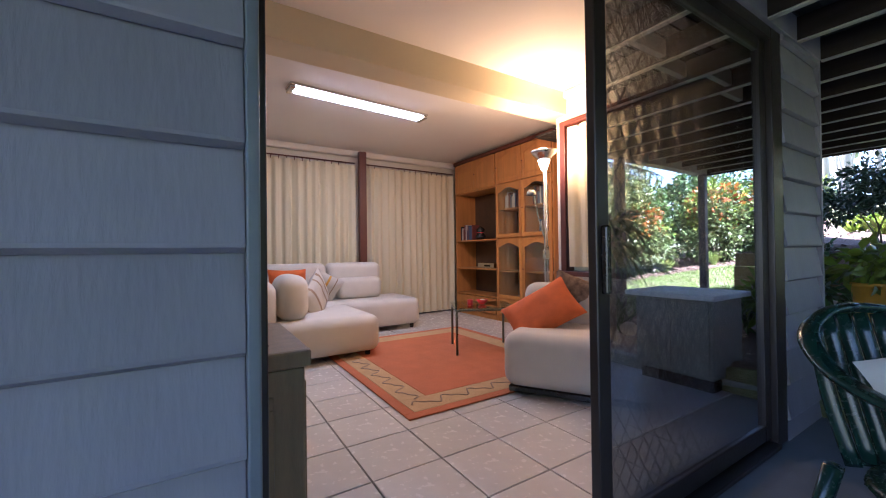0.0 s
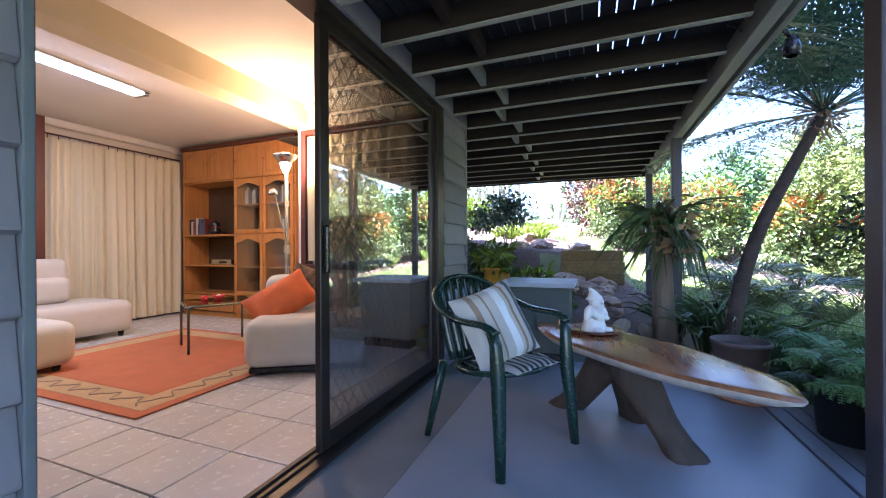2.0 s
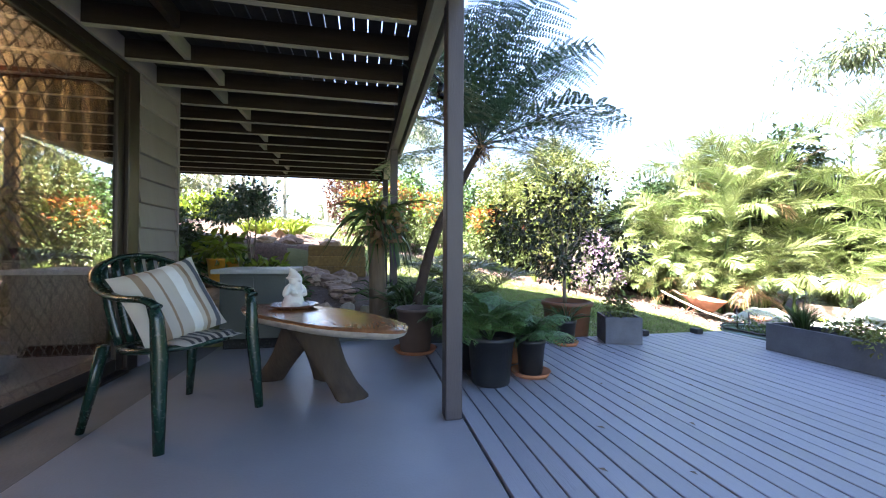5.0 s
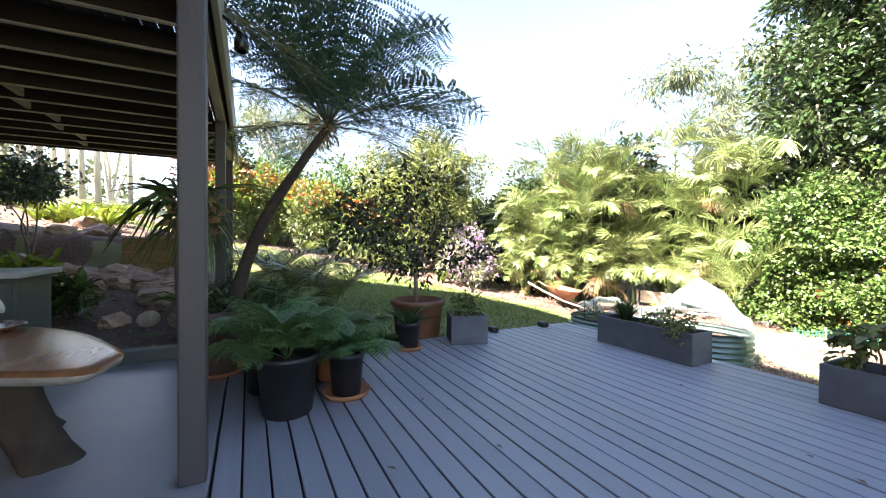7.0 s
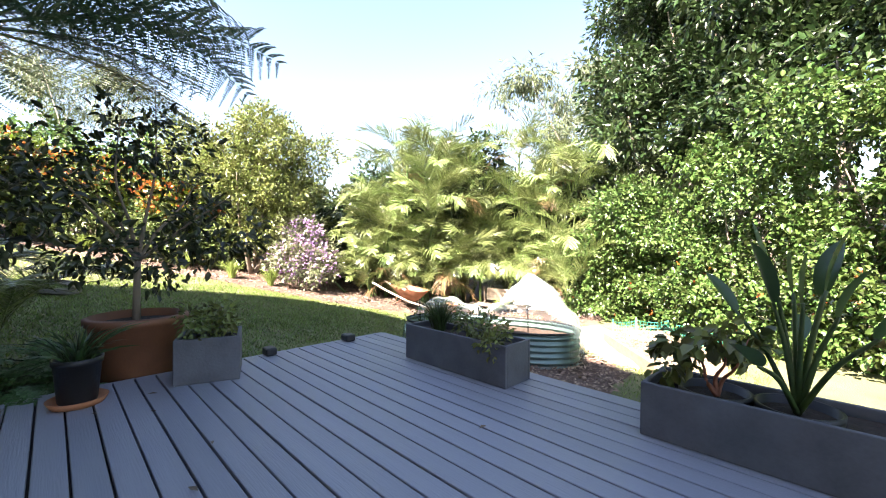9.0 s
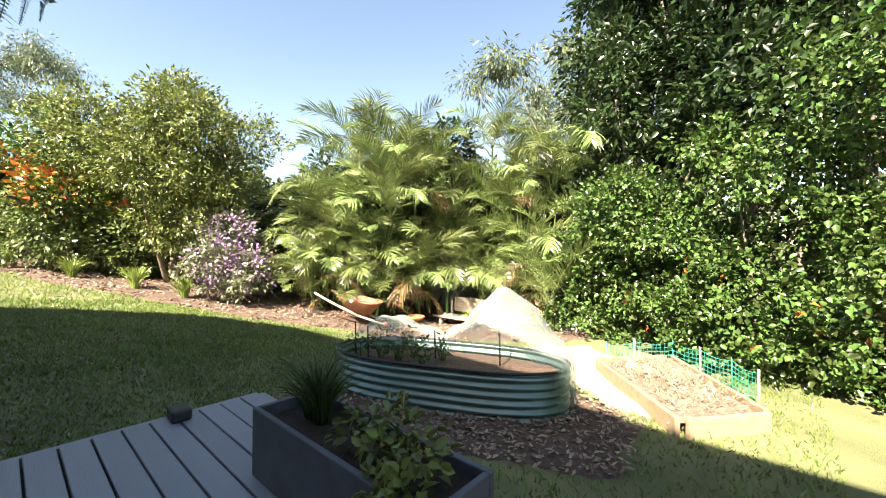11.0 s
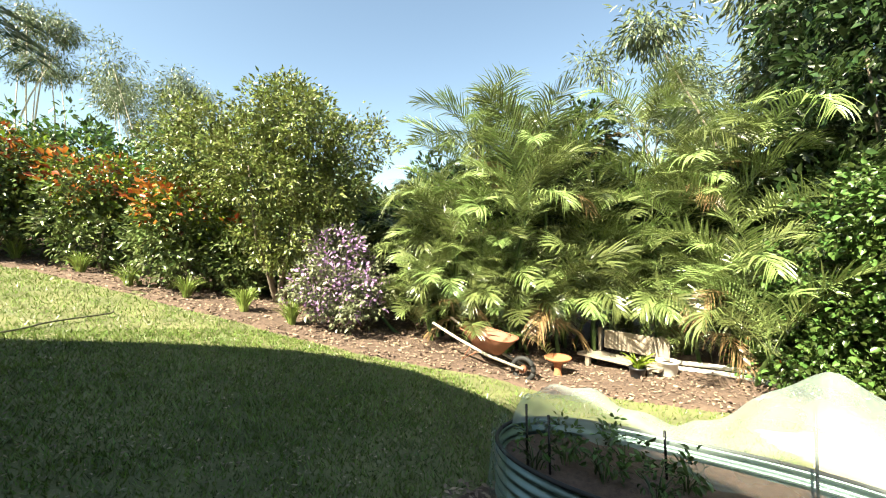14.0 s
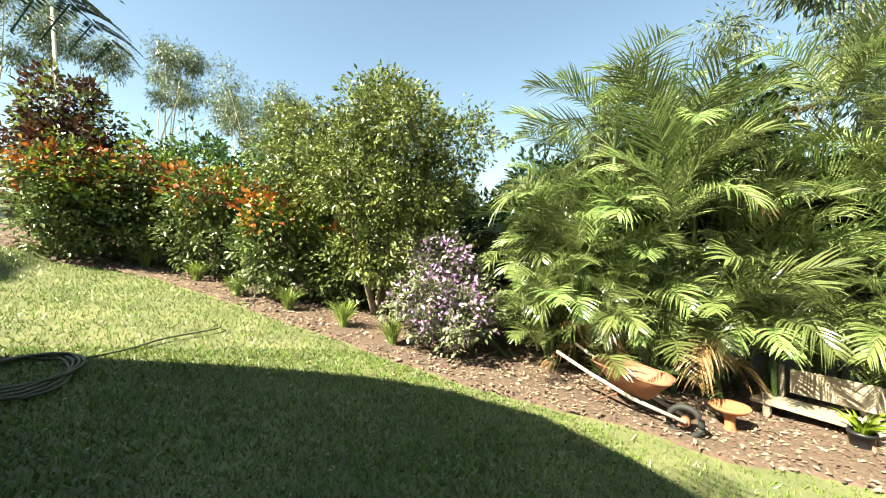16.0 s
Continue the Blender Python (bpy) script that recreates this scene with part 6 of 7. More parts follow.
for u, h in ((-0.55, 0.50), (0.15, 0.2), (0.8, 0.26), (0.95, 0.3)):
    p = BED_C + BU * u + BV * (0.1 if u < 0.5 else -0.2)
    part("stake", tube([(p.x, p.y, BZ1 - 0.2), (p.x + 0.02, p.y, BZ1 + h)], 0.008, M_BLACK, 6), net, "thin dark stake")

# timber vegetable bed and its green mesh fence
tb = thing("timber_bed", (1.6, -8.8, -0.66), "pine sleeper garden bed filled with straw mulch", "garden bed")
C = [Vector((2.55, -8.97, 0)), Vector((1.44, -7.68, 0)), Vector((0.91, -8.34, 0)), Vector((1.9, -9.75, 0))]
for a, b in zip(C, C[1:] + C[:1]):
    d = b - a
    m = Matrix.Translation((a.x, a.y, -0.72)) @ pose(0, 0, 0, 0, 0, math.degrees(math.atan2(d.y, d.x)))
    part("sleeper", box(0.045, d.length, -0.045, 0.0, 0, 0.22, M_TIMBER, 0.006, 2, "sleeper", m), tb)
verts = [(p.x, p.y, -0.545 + 0.02 * noise.noise((p.x, p.y, 0))) for p in [C[0].lerp(C[3], t).lerp(C[1].lerp(C[2], t), s) for s in np.linspace(0.02, 0.98, 20) for t in np.linspace(0.03, 0.97, 12)]]
part("mulch", mesh("mulch", [(x, y, z + 0.035 * noise.noise((x * 4, y * 4, 1))) for x, y, z in verts], [(i * 12 + j, i * 12 + j + 1, (i + 1) * 12 + j + 1, (i + 1) * 12 + j) for i in range(19) for j in range(11)], material("straw mulch", (0.17, 0.135, 0.10), 0.95, vary=0.35, scale=20, bump=0.9, grain=90), True), tb, "straw-coloured mulch")
rng1 = np.random.default_rng(17)
M_STRAW = material("dry straw", (0.30, 0.24, 0.165), 0.9, vary=0.2, island=0.5, bump=0.1)
blobs = [(p.x, p.y, -0.545, .12, .12, .035) for p in [C[0].lerp(C[3], t).lerp(C[1].lerp(C[2], t), s) for s in np.linspace(0.1, 0.9, 9) for t in np.linspace(0.17, 0.83, 5)]]
part("straw", fast_mesh("straw", *cloud(blobs, 3600, 0.075, 0.10, 0.2, 0.1, rng1), M_STRAW), tb, "dry scattered straw")["kind"] = "stuff"
rock((2.17, -9.02, -0.53), 0.07, 91, "grey stone lying in the timber bed")
rock((2.02, -8.93, -0.53), 0.085, 92, "grey stone lying in the timber bed")
fe = thing("mesh_fence", (1.8, -9.5, -0.66), "green plastic mesh fence round the vegetable bed", "fence")
FP = [Vector((2.48, -9.1, 0)), Vector((2.26, -9.5, 0)), Vector((1.88, -9.82, 0)), Vector((1.55, -9.6, 0)), Vector((1.22, -9.3, 0)), Vector((0.98, -8.95, 0))]
for k, p in enumerate(FP):
    part("stake", tube([(p.x, p.y, -0.72), (p.x + 0.01, p.y, -0.30 + (0.07 if k == 2 else 0))], 0.012 if k % 2 else 0.006, M_OLDWOOD if k % 2 else M_NETG, 6), fe)
for a, b in zip(FP, FP[1:]):
    pieces = []
    n = int((b - a).length / 0.05)
    for i in range(n + 1):
        q = a.lerp(b, i / n)
        sag = 0.03 * math.sin(math.pi * i / n)
        pieces.append(tube_arrays([(q.x, q.y, -0.66), (q.x + 0.004, q.y, -0.50), (q.x, q.y, -0.34 - sag)], 0.0035, 3))
    for j in range(7):
        zz = -0.66 + 0.32 * j / 6
        pieces.append(tube_arrays([a.lerp(b, i / 8) + Vector((0, 0, zz - 0.03 * math.sin(math.pi * i / 8) * j / 6)) for i in range(9)], 0.0035, 3))
    part("mesh_panel", joined("mesh_panel", pieces, M_NETG), fe, "green square plastic mesh")


# ---- garden furniture along the hedge ----
def wheelbarrow(at, turn):
    t = thing("wheelbarrow", at, "old rusty wheelbarrow tipped forward on the mulch", "wheelbarrow")
    m = Matrix.Translation(at) @ pose(0, 0, 0, 0, 0, turn) @ pose(0, 0, 0.0, 0, 12, 0)
    lo, hi = [], []
    for i in range(24):
        a = 2 * math.pi * i / 24
        u, v = math.cos(a), math.sin(a)
        lo.append(m @ Vector((0.05 + 0.20 * math.copysign(abs(u) ** 0.6, u), 0.13 * math.copysign(abs(v) ** 0.6, v), 0.22)))
        hi.append(m @ Vector((0.0 + 0.42 * math.copysign(abs(u) ** 0.6, u), 0.26 * math.copysign(abs(v) ** 0.6, v), 0.46 + 0.03 * u)))
    inn = [p + Vector((0, 0, 0.012)) for p in lo]
    verts = lo + hi + [p * 1.0 + Vector((0, 0, -0.01)) for p in hi] + inn
    faces = [(i, (i + 1) % 24, 24 + (i + 1) % 24, 24 + i) for i in range(24)] + [tuple(range(24))[::-1]] + [(48 + i, 48 + (i + 1) % 24, 72 + (i + 1) % 24, 72 + i) for i in range(24)] + [tuple(range(72, 96))]
    part("tray", mesh("tray", verts, faces, M_RUST, True), t, "rusty orange steel tray")
    part("rim", tube(hi + [hi[0]], 0.010, M_RUST, 6), t)
    for s in (-1, 1):
        part("handle", tube([m @ Vector((0.62, s * 0.07, 0.16)), m @ Vector((0.1, s * 0.17, 0.20)), m @ Vector((-0.4, s * 0.23, 0.30)), m @ Vector((-0.80, s * 0.27, 0.40))], [0.02, 0.022, 0.022, 0.018], M_OLDWOOD, 6), t, "weathered timber shaft")
        part("leg", tube([m @ Vector((-0.15, s * 0.2, 0.24)), m @ Vector((-0.26, s * 0.2, 0.0)), m @ Vector((-0.05, s * 0.19, 0.19))], 0.011, M_RUST, 6), t)
    w = part("wheel", tube([m @ Vector((0.60 + 0.15 * math.cos(a), 0, 0.14 + 0.15 * math.sin(a))) for a in np.linspace(0, 2 * math.pi, 25)], 0.033, M_RUBBER, 8), t)
    part("hub", tube([m @ Vector((0.60, -0.05, 0.14)), m @ Vector((0.60, 0.05, 0.14))], 0.05, M_RUST, 10), w)


wheelbarrow((6.75, -8.35, ground_z(6.75, -8.35) + 0.03), -157 + 180 + 180)

bb = thing("bird_bath", (6.15, -9.3, -0.82), "small terracotta bird bath on the mulch", "bird bath")
part("pedestal", lathe([(0, 0), (0.10, 0), (0.085, 0.03), (0.05, 0.14), (0.055, 0.24), (0.08, 0.28)], M_TERRA, (6.15, -9.3, -0.83), 24), bb)
part("basin", lathe([(0.05, 0.27), (0.16, 0.31), (0.20, 0.35), (0.19, 0.365), (0.14, 0.335), (0, 0.325)], M_TERRA, (6.15, -9.3, -0.83), 28), bb, "shallow orange terracotta basin")

bn = thing("bench", (6.0, -10.6, -0.95), "weathered timber garden bench half hidden by palm fronds", "bench")
bm_ = Matrix.Translation((6.36, -10.05, -1.0)) @ pose(0, 0, 0, 0, 0, -174.6)
for k in range(3):
    part("seat_board", box(0, 1.25, 0.02 + k * 0.13, 0.14 + k * 0.13, 0.40, 0.44, M_BENCH, 0.006, 2, "seat_board", bm_), bn)
part("back_board", box(0.25, 1.24, 0.44, 0.47, 0.50, 0.80, M_BENCH, 0.006, 2, "back_board", bm_), bn)
for x in (0.12, 1.08):
    for y in (0.05, 0.36):
        part("leg", box(x, x + 0.07, y, y + 0.07, 0, 0.40, M_BENCH, 0.006, 2, "leg", bm_), bn)
    part("back_post", box(x, x + 0.06, 0.47, 0.52, 0.40, 0.82, M_BENCH, 0.006, 2, "back_post", bm_), bn)
ed = thing("garden_edging", (5.0, -11.0, -1.0), "curved white painted edging along the path", "edging")
for h in (0.06, 0.15):
    part("rail", tube(spline([(5.55, -10.75, ground_z(5.5, -10) + h), (5.0, -10.9, ground_z(5.0, -10) + h), (4.4, -11.0, ground_z(4.4, -10) + h), (3.6, -10.9, ground_z(3.6, -10) + h)], 6), 0.035, M_WHITEP, 8), ed)
pot("plant_pot", (5.35, -10.05, ground_z(5.35, -10.05)), 0.11, 0.18, M_BLACKPOT, "dark pot with a spiky plant beside the bench")
sp = thing("spiky_plant", (5.35, -10.05, -0.6), "spiky yellow-green plant in a dark pot", "plant")
part("leaves", fast_mesh("leaves", *tufts([(5.35, -10.05, ground_z(5.35, -10.05) + 0.16)], 40, 0.28, 0.25, 0.03), M_LIME), sp)
pot("plant_pot", (5.15, -10.5, ground_z(5.15, -10.5)), 0.15, 0.24, M_WHITEP, "white painted tub beside the bench")

hz = thing("garden_hose", (8.3, -3.0, 0.1), "coiled dark hose lying on the lawn", "hose")
pts = []
for k in range(90):
    a = k * 0.33
    r = 0.34 + 0.06 * math.sin(k * 0.7)
    x, y = 7.75 + r * math.cos(a) * 1.1, -2.75 + r * math.sin(a)
    pts.append((x, y, ground_z(x, y) + 0.03 + 0.0006 * k))
part("coil", tube(pts, 0.013, M_HOSE, 6), hz)
pts = [(p.x, p.y, ground_z(p.x, p.y) + 0.04) for p in spline([(8.0, -2.9, 0), (8.4, -3.3, 0), (8.7, -3.5, 0), (9.1, -3.95, 0), (9.25, -4.0, 0)], 6)]
part("loose_end", tube(pts, 0.011, M_HOSE, 6), hz)

# grass tufts along the bed
TUFTS = [(14.6, 0.0), (13.6, -1.15), (12.9, -2.3), (12.0, -3.3), (11.0, -4.05), (10.25, -4.85), (9.45, -5.6), (8.7, -6.15)]
for k, (x, y) in enumerate(TUFTS):
    g = thing("grass_tuft", (x, y, ground_z(x, y)), "spiky green grass tuft planted in the mulch", "grass", "tufts along the bed")
    part("foliage", fast_mesh("foliage", *tufts([(x, y, ground_z(x, y) + 0.02)], 150, 0.56, 0.24, 0.012, np.random.default_rng(k)), M_TUFT), g)

# ---- hedge, shrubs and trees ----
tree("shrub_tree", (10.3, -6.3, 0.0), [(9.2, -5.6, 2.4), (10.8, -7.2, 2.6), (9.9, -6.4, 3.2), (9.3, -6.9, 2.0), (10.6, -5.6, 2.6)], 0.06,
     [(9.3, -5.7, 2.3, .8, .8, .75), (10.1, -6.6, 3.1, 1.0, 1.0, .9), (9.4, -6.9, 2.2, .8, .8, .8), (10.5, -5.8, 2.7, .9, .9, .9), (9.7, -6.1, 3.4, .75, .75, .65), (10.6, -7.3, 2.2, .9, .9, .9), (9.6, -6.4, 1.3, .9, .9, .7), (10.5, -5.0, 2.8, .8, .8, .65), (9.0, -6.5, 3.2, .6, .6, .5), (9.7, -7.6, 3.2, .75, .75, .6), (10.9, -5.1, 3.3, .75, .75, .55), (10.2, -6.5, 3.95, .7, .7, .4)],
     36000, 0.088, M_SHRUB, "large rounded evergreen shrub with small pale green leaves", aspect=0.42, shell=0.35)
tree("flowering_shrub", (8.95, -6.9, -0.1), [(8.5, -6.6, 0.8), (9.3, -7.3, 0.9), (8.9, -7.0, 1.1)], 0.03,
     [(8.5, -6.6, .5, .6, .6, .55), (9.1, -7.2, .7, .65, .65, .6), (8.4, -7.2, .4, .55, .55, .5), (8.9, -6.9, 1.15, .5, .5, .4), (8.2, -6.8, .2, .4, .4, .35)],
     7500, 0.08, M_PINKLEAF, "flowering shrub covered in small purple blooms", "shrub",
     extra=[("blossom", [(8.5, -6.6, .55, .55, .5, .5), (9.0, -7.1, .7, .55, .55, .55), (8.8, -6.9, 1.1, .45, .45, .35), (8.3, -7.0, .4, .45, .45, .4)], 1900, 0.07, M_PURPLE)], shell=0.3)
for k, (x, y, r, h) in enumerate(((11.1, -4.9, 1.0, 1.3), (12.7, -3.5, 1.05, 1.5), (13.4, -2.2, 1.05, 1.55), (13.0, -1.1, 0.95, 1.45), (10.9, -6.0, 0.8, 1.0))):
    g = ground_z(x, y)
    tree("hedge_shrub", (x, y, g), [(x - .3, y - .3, g + h), (x + .3, y + .3, g + h), (x, y, g + h * 1.3)], 0.035,
         [(x - .3, y + .35, g + h * .75, r * .6, r * .6, h * .55), (x + .25, y - .4, g + h * .75, r * .6, r * .6, h * .55), (x, y, g + h * 1.0, r * .65, r * .65, h * .5), (x, y, g + h * .4, r * .85, r * .85, h * .45)],
         6500, 0.105, M_HEDGE, "photinia hedge shrub with orange new growth", "shrub",
         extra=[("new_growth", [(x - .25, y + .3, g + h * 1.15, r * .5, r * .5, h * .35), (x + .2, y - .3, g + h * 1.1, r * .55, r * .55, h * .38)], 480 if k < 4 else 60, 0.125, M_NEWLEAF),
                ("young_leaves", [(x, y, g + h * 1.05, r * .75, r * .75, h * .5)], 900, 0.11, M_LIME)], seed=20 + k, shell=0.35)
tree("red_leaf_tree", (14.0, -0.6, 1.1), [(13.6, -1.0, 3.4), (14.4, -0.3, 3.6), (14.0, -0.6, 4.4)], 0.07,
     [(13.7, -0.9, 3.0, .8, .8, .9), (14.4, -0.3, 3.2, .8, .8, .9), (14.0, -0.7, 2.2, .85, .85, .7), (14.0, -0.6, 4.2, .65, .65, .65)], 6500, 0.14, M_REDLEAF, "dark red-leaved tree at the corner of the lawn",
     extra=[("green_leaves", [(13.9, -0.8, 3.6, .8, .8, 1.1)], 900, 0.13, M_SHRUB)])
for k, (x, y, z, r, mat) in enumerate(((16.5, -2.5, 3.0, 1.7, M_CREEPER), (15.5, -5.0, 2.7, 1.7, M_CREEPER), (14.0, -6.8, 2.3, 1.6, M_CREEPER), (12.6, -8.2, 1.8, 1.6, M_HEDGE))):
    tree("hedge_tree", (x, y, ground_z(x, y)), [(x - .5, y, z), (x + .5, y + .4, z + .4)], 0.08,
         [(x - r * .4, y + r * .3, z, r * .7, r * .7, r * .65), (x + r * .3, y - r * .4, z + .2, r * .7, r * .7, r * .65), (x, y, z + r * .45, r * .6, r * .6, r * .5), (x, y, z - r * .7, r * .9, r * .9, r * .8)],
         7000, 0.17, mat, "dense bright green tree behind the hedge", seed=40 + k, shell=0.45)


def gum(x, y, h, seed, spread=2.2, leaves=5000, bark=None, low=0.62, limbs_n=7):
    rng = random.Random(seed)
    g = ground_z(x, y)
    tips = [(x + rng.uniform(-1, 1) * spread, y + rng.uniform(-1, 1) * spread, g + h * rng.uniform(low, 1.0)) for _ in range(limbs_n)]
    blobs = [(a, b, c, spread * rng.uniform(.4, .65), spread * rng.uniform(.4, .65), spread * rng.uniform(.25, .5)) for a, b, c in tips]
    tree("gum_tree", (x, y, g), tips, 0.075 * h / 9, blobs, leaves, 0.22 * max(1, h / 12), M_GUM, "tall gum tree with pale trunk and open hanging foliage", aspect=0.22, bark=bark or M_GUMBARK, shell=0.1, droop=1.0, seed=seed)


for k, (x, y, h) in enumerate(((34, 7, 14), (38, 2.5, 14), (31, 11, 12), (30, -4, 9), (27, 16, 13), (24, 12, 11), (36, -3, 10), (20, 10, 8))):
    gum(x, y, h, 60 + k, 2.6, 9000)
gum(5.2, -15.5, 7.4, 80, 1.9, 20000, M_TRUNK, 0.35, 13)
gum(8.5, -19, 9, 81, 2.2, 6000, M_TRUNK)
gum(3.4, -14.6, 7.6, 82, 1.5, 14000, M_TRUNK, 0.35, 11)

# palms
def palm(x, y, h, n, seed, lean=(0, 0), scale=1.0, stems=1, basal=0):
    rng = random.Random(seed)
    g = ground_z(x, y)
    t = thing("palm", (x, y, g), "golden cane palm with arching feathery fronds", "palm", "palms by the bench")
    for s in range(stems):
        dx, dy = (rng.uniform(-.35, .35), rng.uniform(-.35, .35)) if s else (0, 0)
        hh = h * (1 if s == 0 else rng.uniform(0.45, 0.9))
        top = Vector((x + lean[0] + dx * 2, y + lean[1] + dy * 2, g + hh))
        base = Vector((x + dx, y + dy, g - 0.03))
        part("cane", tube(spline([base, base.lerp(top, 0.5) + Vector((0.03, 0.02, 0)), top], 6), [0.036 - 0.001 * i for i in range(13)], M_STRAP, 8), t)
        for k in range(n if s == 0 else n - 2):
            m = at_frond(top, 360 * k / n + rng.uniform(-18, 18), rng.uniform(-25, 25), scale * rng.uniform(0.75, 1.12))
            part("frond", PALM_FRONDS[rng.randrange(5)], t, "", m @ pose(0, 0, 0, 0, rng.uniform(-30, 20), 0))
        if s == 0:
            part("frond", DRY_FRONDS[0], t, "dry brown hanging frond", at_frond(top - Vector((0, 0, 0.1)), rng.uniform(0, 360), 0, 0.9))
    for k in range(int(basal * 1.3)):
        m = at_frond((x + rng.uniform(-.45, .45), y + rng.uniform(-.45, .45), g + rng.uniform(0.05, 1.3)), rng.uniform(0, 360), rng.uniform(-20, 20), scale * rng.uniform(0.5, 0.85))
        part("frond", PALM_FRONDS[rng.randrange(5)], t, "", m @ pose(0, 0, 0, 0, rng.uniform(-35, 10), 0))


for k, a in enumerate(((7.35, -8.95, 3.2, 12, 1.0, 4, 24), (8.1, -8.6, 2.0, 9, 0.9, 4, 18), (7.2, -10.4, 2.8, 10, 1.0, 4, 14), (5.5, -12.1, 2.9, 10, 1.05, 4, 18), (7.9, -10.6, 3.9, 9, 1.0, 2, 4), (4.6, -12.3, 3.3, 10, 1.0, 3, 8), (6.4, -12.4, 4.2, 9, 1.05, 2, 3), (8.7, -9.7, 3.1, 8, 1.0, 2, 5), (3.9, -12.2, 1.6, 9, 0.9, 2, 6), (6.2, -11.4, 1.5, 10, 0.95, 3, 12), (4.5, -11.2, 1.2, 9, 0.9, 3, 12), (7.25, -9.55, 0.9, 8, 0.85, 3, 14), (7.75, -8.15, 0.7, 7, 0.75, 2, 14), (7.1, -10.7, 1.0, 8, 0.85, 2, 12), (8.0, -8.45, 0.45, 7, 0.7, 1, 8), (7.45, -9.0, 0.5, 8, 0.75, 1, 9), (6.95, -9.55, 0.6, 8, 0.85, 1, 9), (6.6, -9.95, 0.9, 9, 0.95, 1, 6), (6.45, -10.75, 0.7, 8, 0.85, 1, 9), (5.7, -11.0, 0.6, 8, 0.8, 1, 9), (5.0, -11.3, 0.6, 8, 0.8, 1, 8))):
    palm(a[0], a[1], a[2], a[3], 100 + k, (0.05, 0.05), a[4], a[5], a[6])

# low fronds that hang towards the lawn over the bench and the barrow
for k, (x, y, heads) in enumerate(((6.25, -10.4, (70, 95, 118, 140, 165)), (7.35, -9.1, (85, 112, 140, 168)), (7.9, -8.7, (75, 110, 150)), (5.5, -10.95, (60, 95, 125, 150)))):
    g = ground_z(x, y)
    low_palm = thing("palm", (x, y, g), "young golden cane palm with low hanging fronds", "palm", "palms by the bench")
    rng = random.Random(400 + k)
    part("cane", tube([(x, y, g - 0.03), (x + 0.02, y + 0.02, g + 0.9)], [0.035, 0.026], M_STRAP, 8), low_palm)
    for h in heads:
        part("frond", PALM_FRONDS[rng.randrange(2, 5)], low_palm, "", at_frond((x + 0.02, y + 0.02, g + rng.uniform(0.55, 0.9)), h, rng.uniform(-20, 20), rng.uniform(0.62, 0.82)) @ pose(0, 0, 0, 0, rng.uniform(8, 26), 0))

# creeper wall and tall trees that close the right of the garden
wallrng = np.random.default_rng(12)
CREEP = [(3.3, -11.4, 1.7), (2.2, -10.9, 2.1), (1.0, -10.4, 2.5), (-0.3, -9.9, 2.8), (-1.6, -9.3, 3.2), (-3.0, -8.6, 3.2), (-4.5, -7.6, 3.2), (-6.0, -6.2, 3.2)]
for k, (x, y, h) in enumerate(CREEP):
    g = ground_z(x, y)
    blobs = [(x + wallrng.uniform(-.8, .8), y + wallrng.uniform(-.6, .6), g + h * q, wallrng.uniform(.3, .8), wallrng.uniform(.3, .7), wallrng.uniform(.2, .55)) for q in (0.05, 0.2, 0.35, 0.5, 0.65, 0.8, 1.0, 1.2) for _ in (0, 1, 2)]
    tree("creeper_bank", (x, y, g), [(x + .3, y, g + h), (x - .4, y + .2, g + h * .8)], 0.05, blobs, 15000, 0.074, M_CREEPER, "bank of broad-leaved green creeper over old shrubs", "creeper", aspect=0.75, shell=0.3,
         extra=[("yellowed_leaves", blobs[4:10], 40, 0.10, M_NEWLEAF)], seed=120 + k, fine=k < 5, clump=11)
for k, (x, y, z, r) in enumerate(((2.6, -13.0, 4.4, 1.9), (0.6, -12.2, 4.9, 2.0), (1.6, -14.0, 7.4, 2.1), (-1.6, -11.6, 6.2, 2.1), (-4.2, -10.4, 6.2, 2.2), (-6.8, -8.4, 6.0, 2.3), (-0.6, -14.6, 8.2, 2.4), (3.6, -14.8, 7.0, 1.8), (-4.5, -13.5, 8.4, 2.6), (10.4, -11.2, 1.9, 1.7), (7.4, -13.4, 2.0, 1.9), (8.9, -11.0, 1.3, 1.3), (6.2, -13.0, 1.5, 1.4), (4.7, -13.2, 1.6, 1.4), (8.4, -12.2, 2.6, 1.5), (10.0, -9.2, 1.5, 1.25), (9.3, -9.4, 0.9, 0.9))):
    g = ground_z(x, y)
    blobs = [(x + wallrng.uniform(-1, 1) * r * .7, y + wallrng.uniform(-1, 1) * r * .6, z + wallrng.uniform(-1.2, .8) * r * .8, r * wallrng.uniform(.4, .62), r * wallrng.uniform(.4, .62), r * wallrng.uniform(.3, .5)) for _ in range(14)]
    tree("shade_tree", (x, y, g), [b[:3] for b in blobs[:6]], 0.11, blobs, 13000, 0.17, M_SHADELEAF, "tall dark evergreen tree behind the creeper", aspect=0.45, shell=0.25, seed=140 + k)
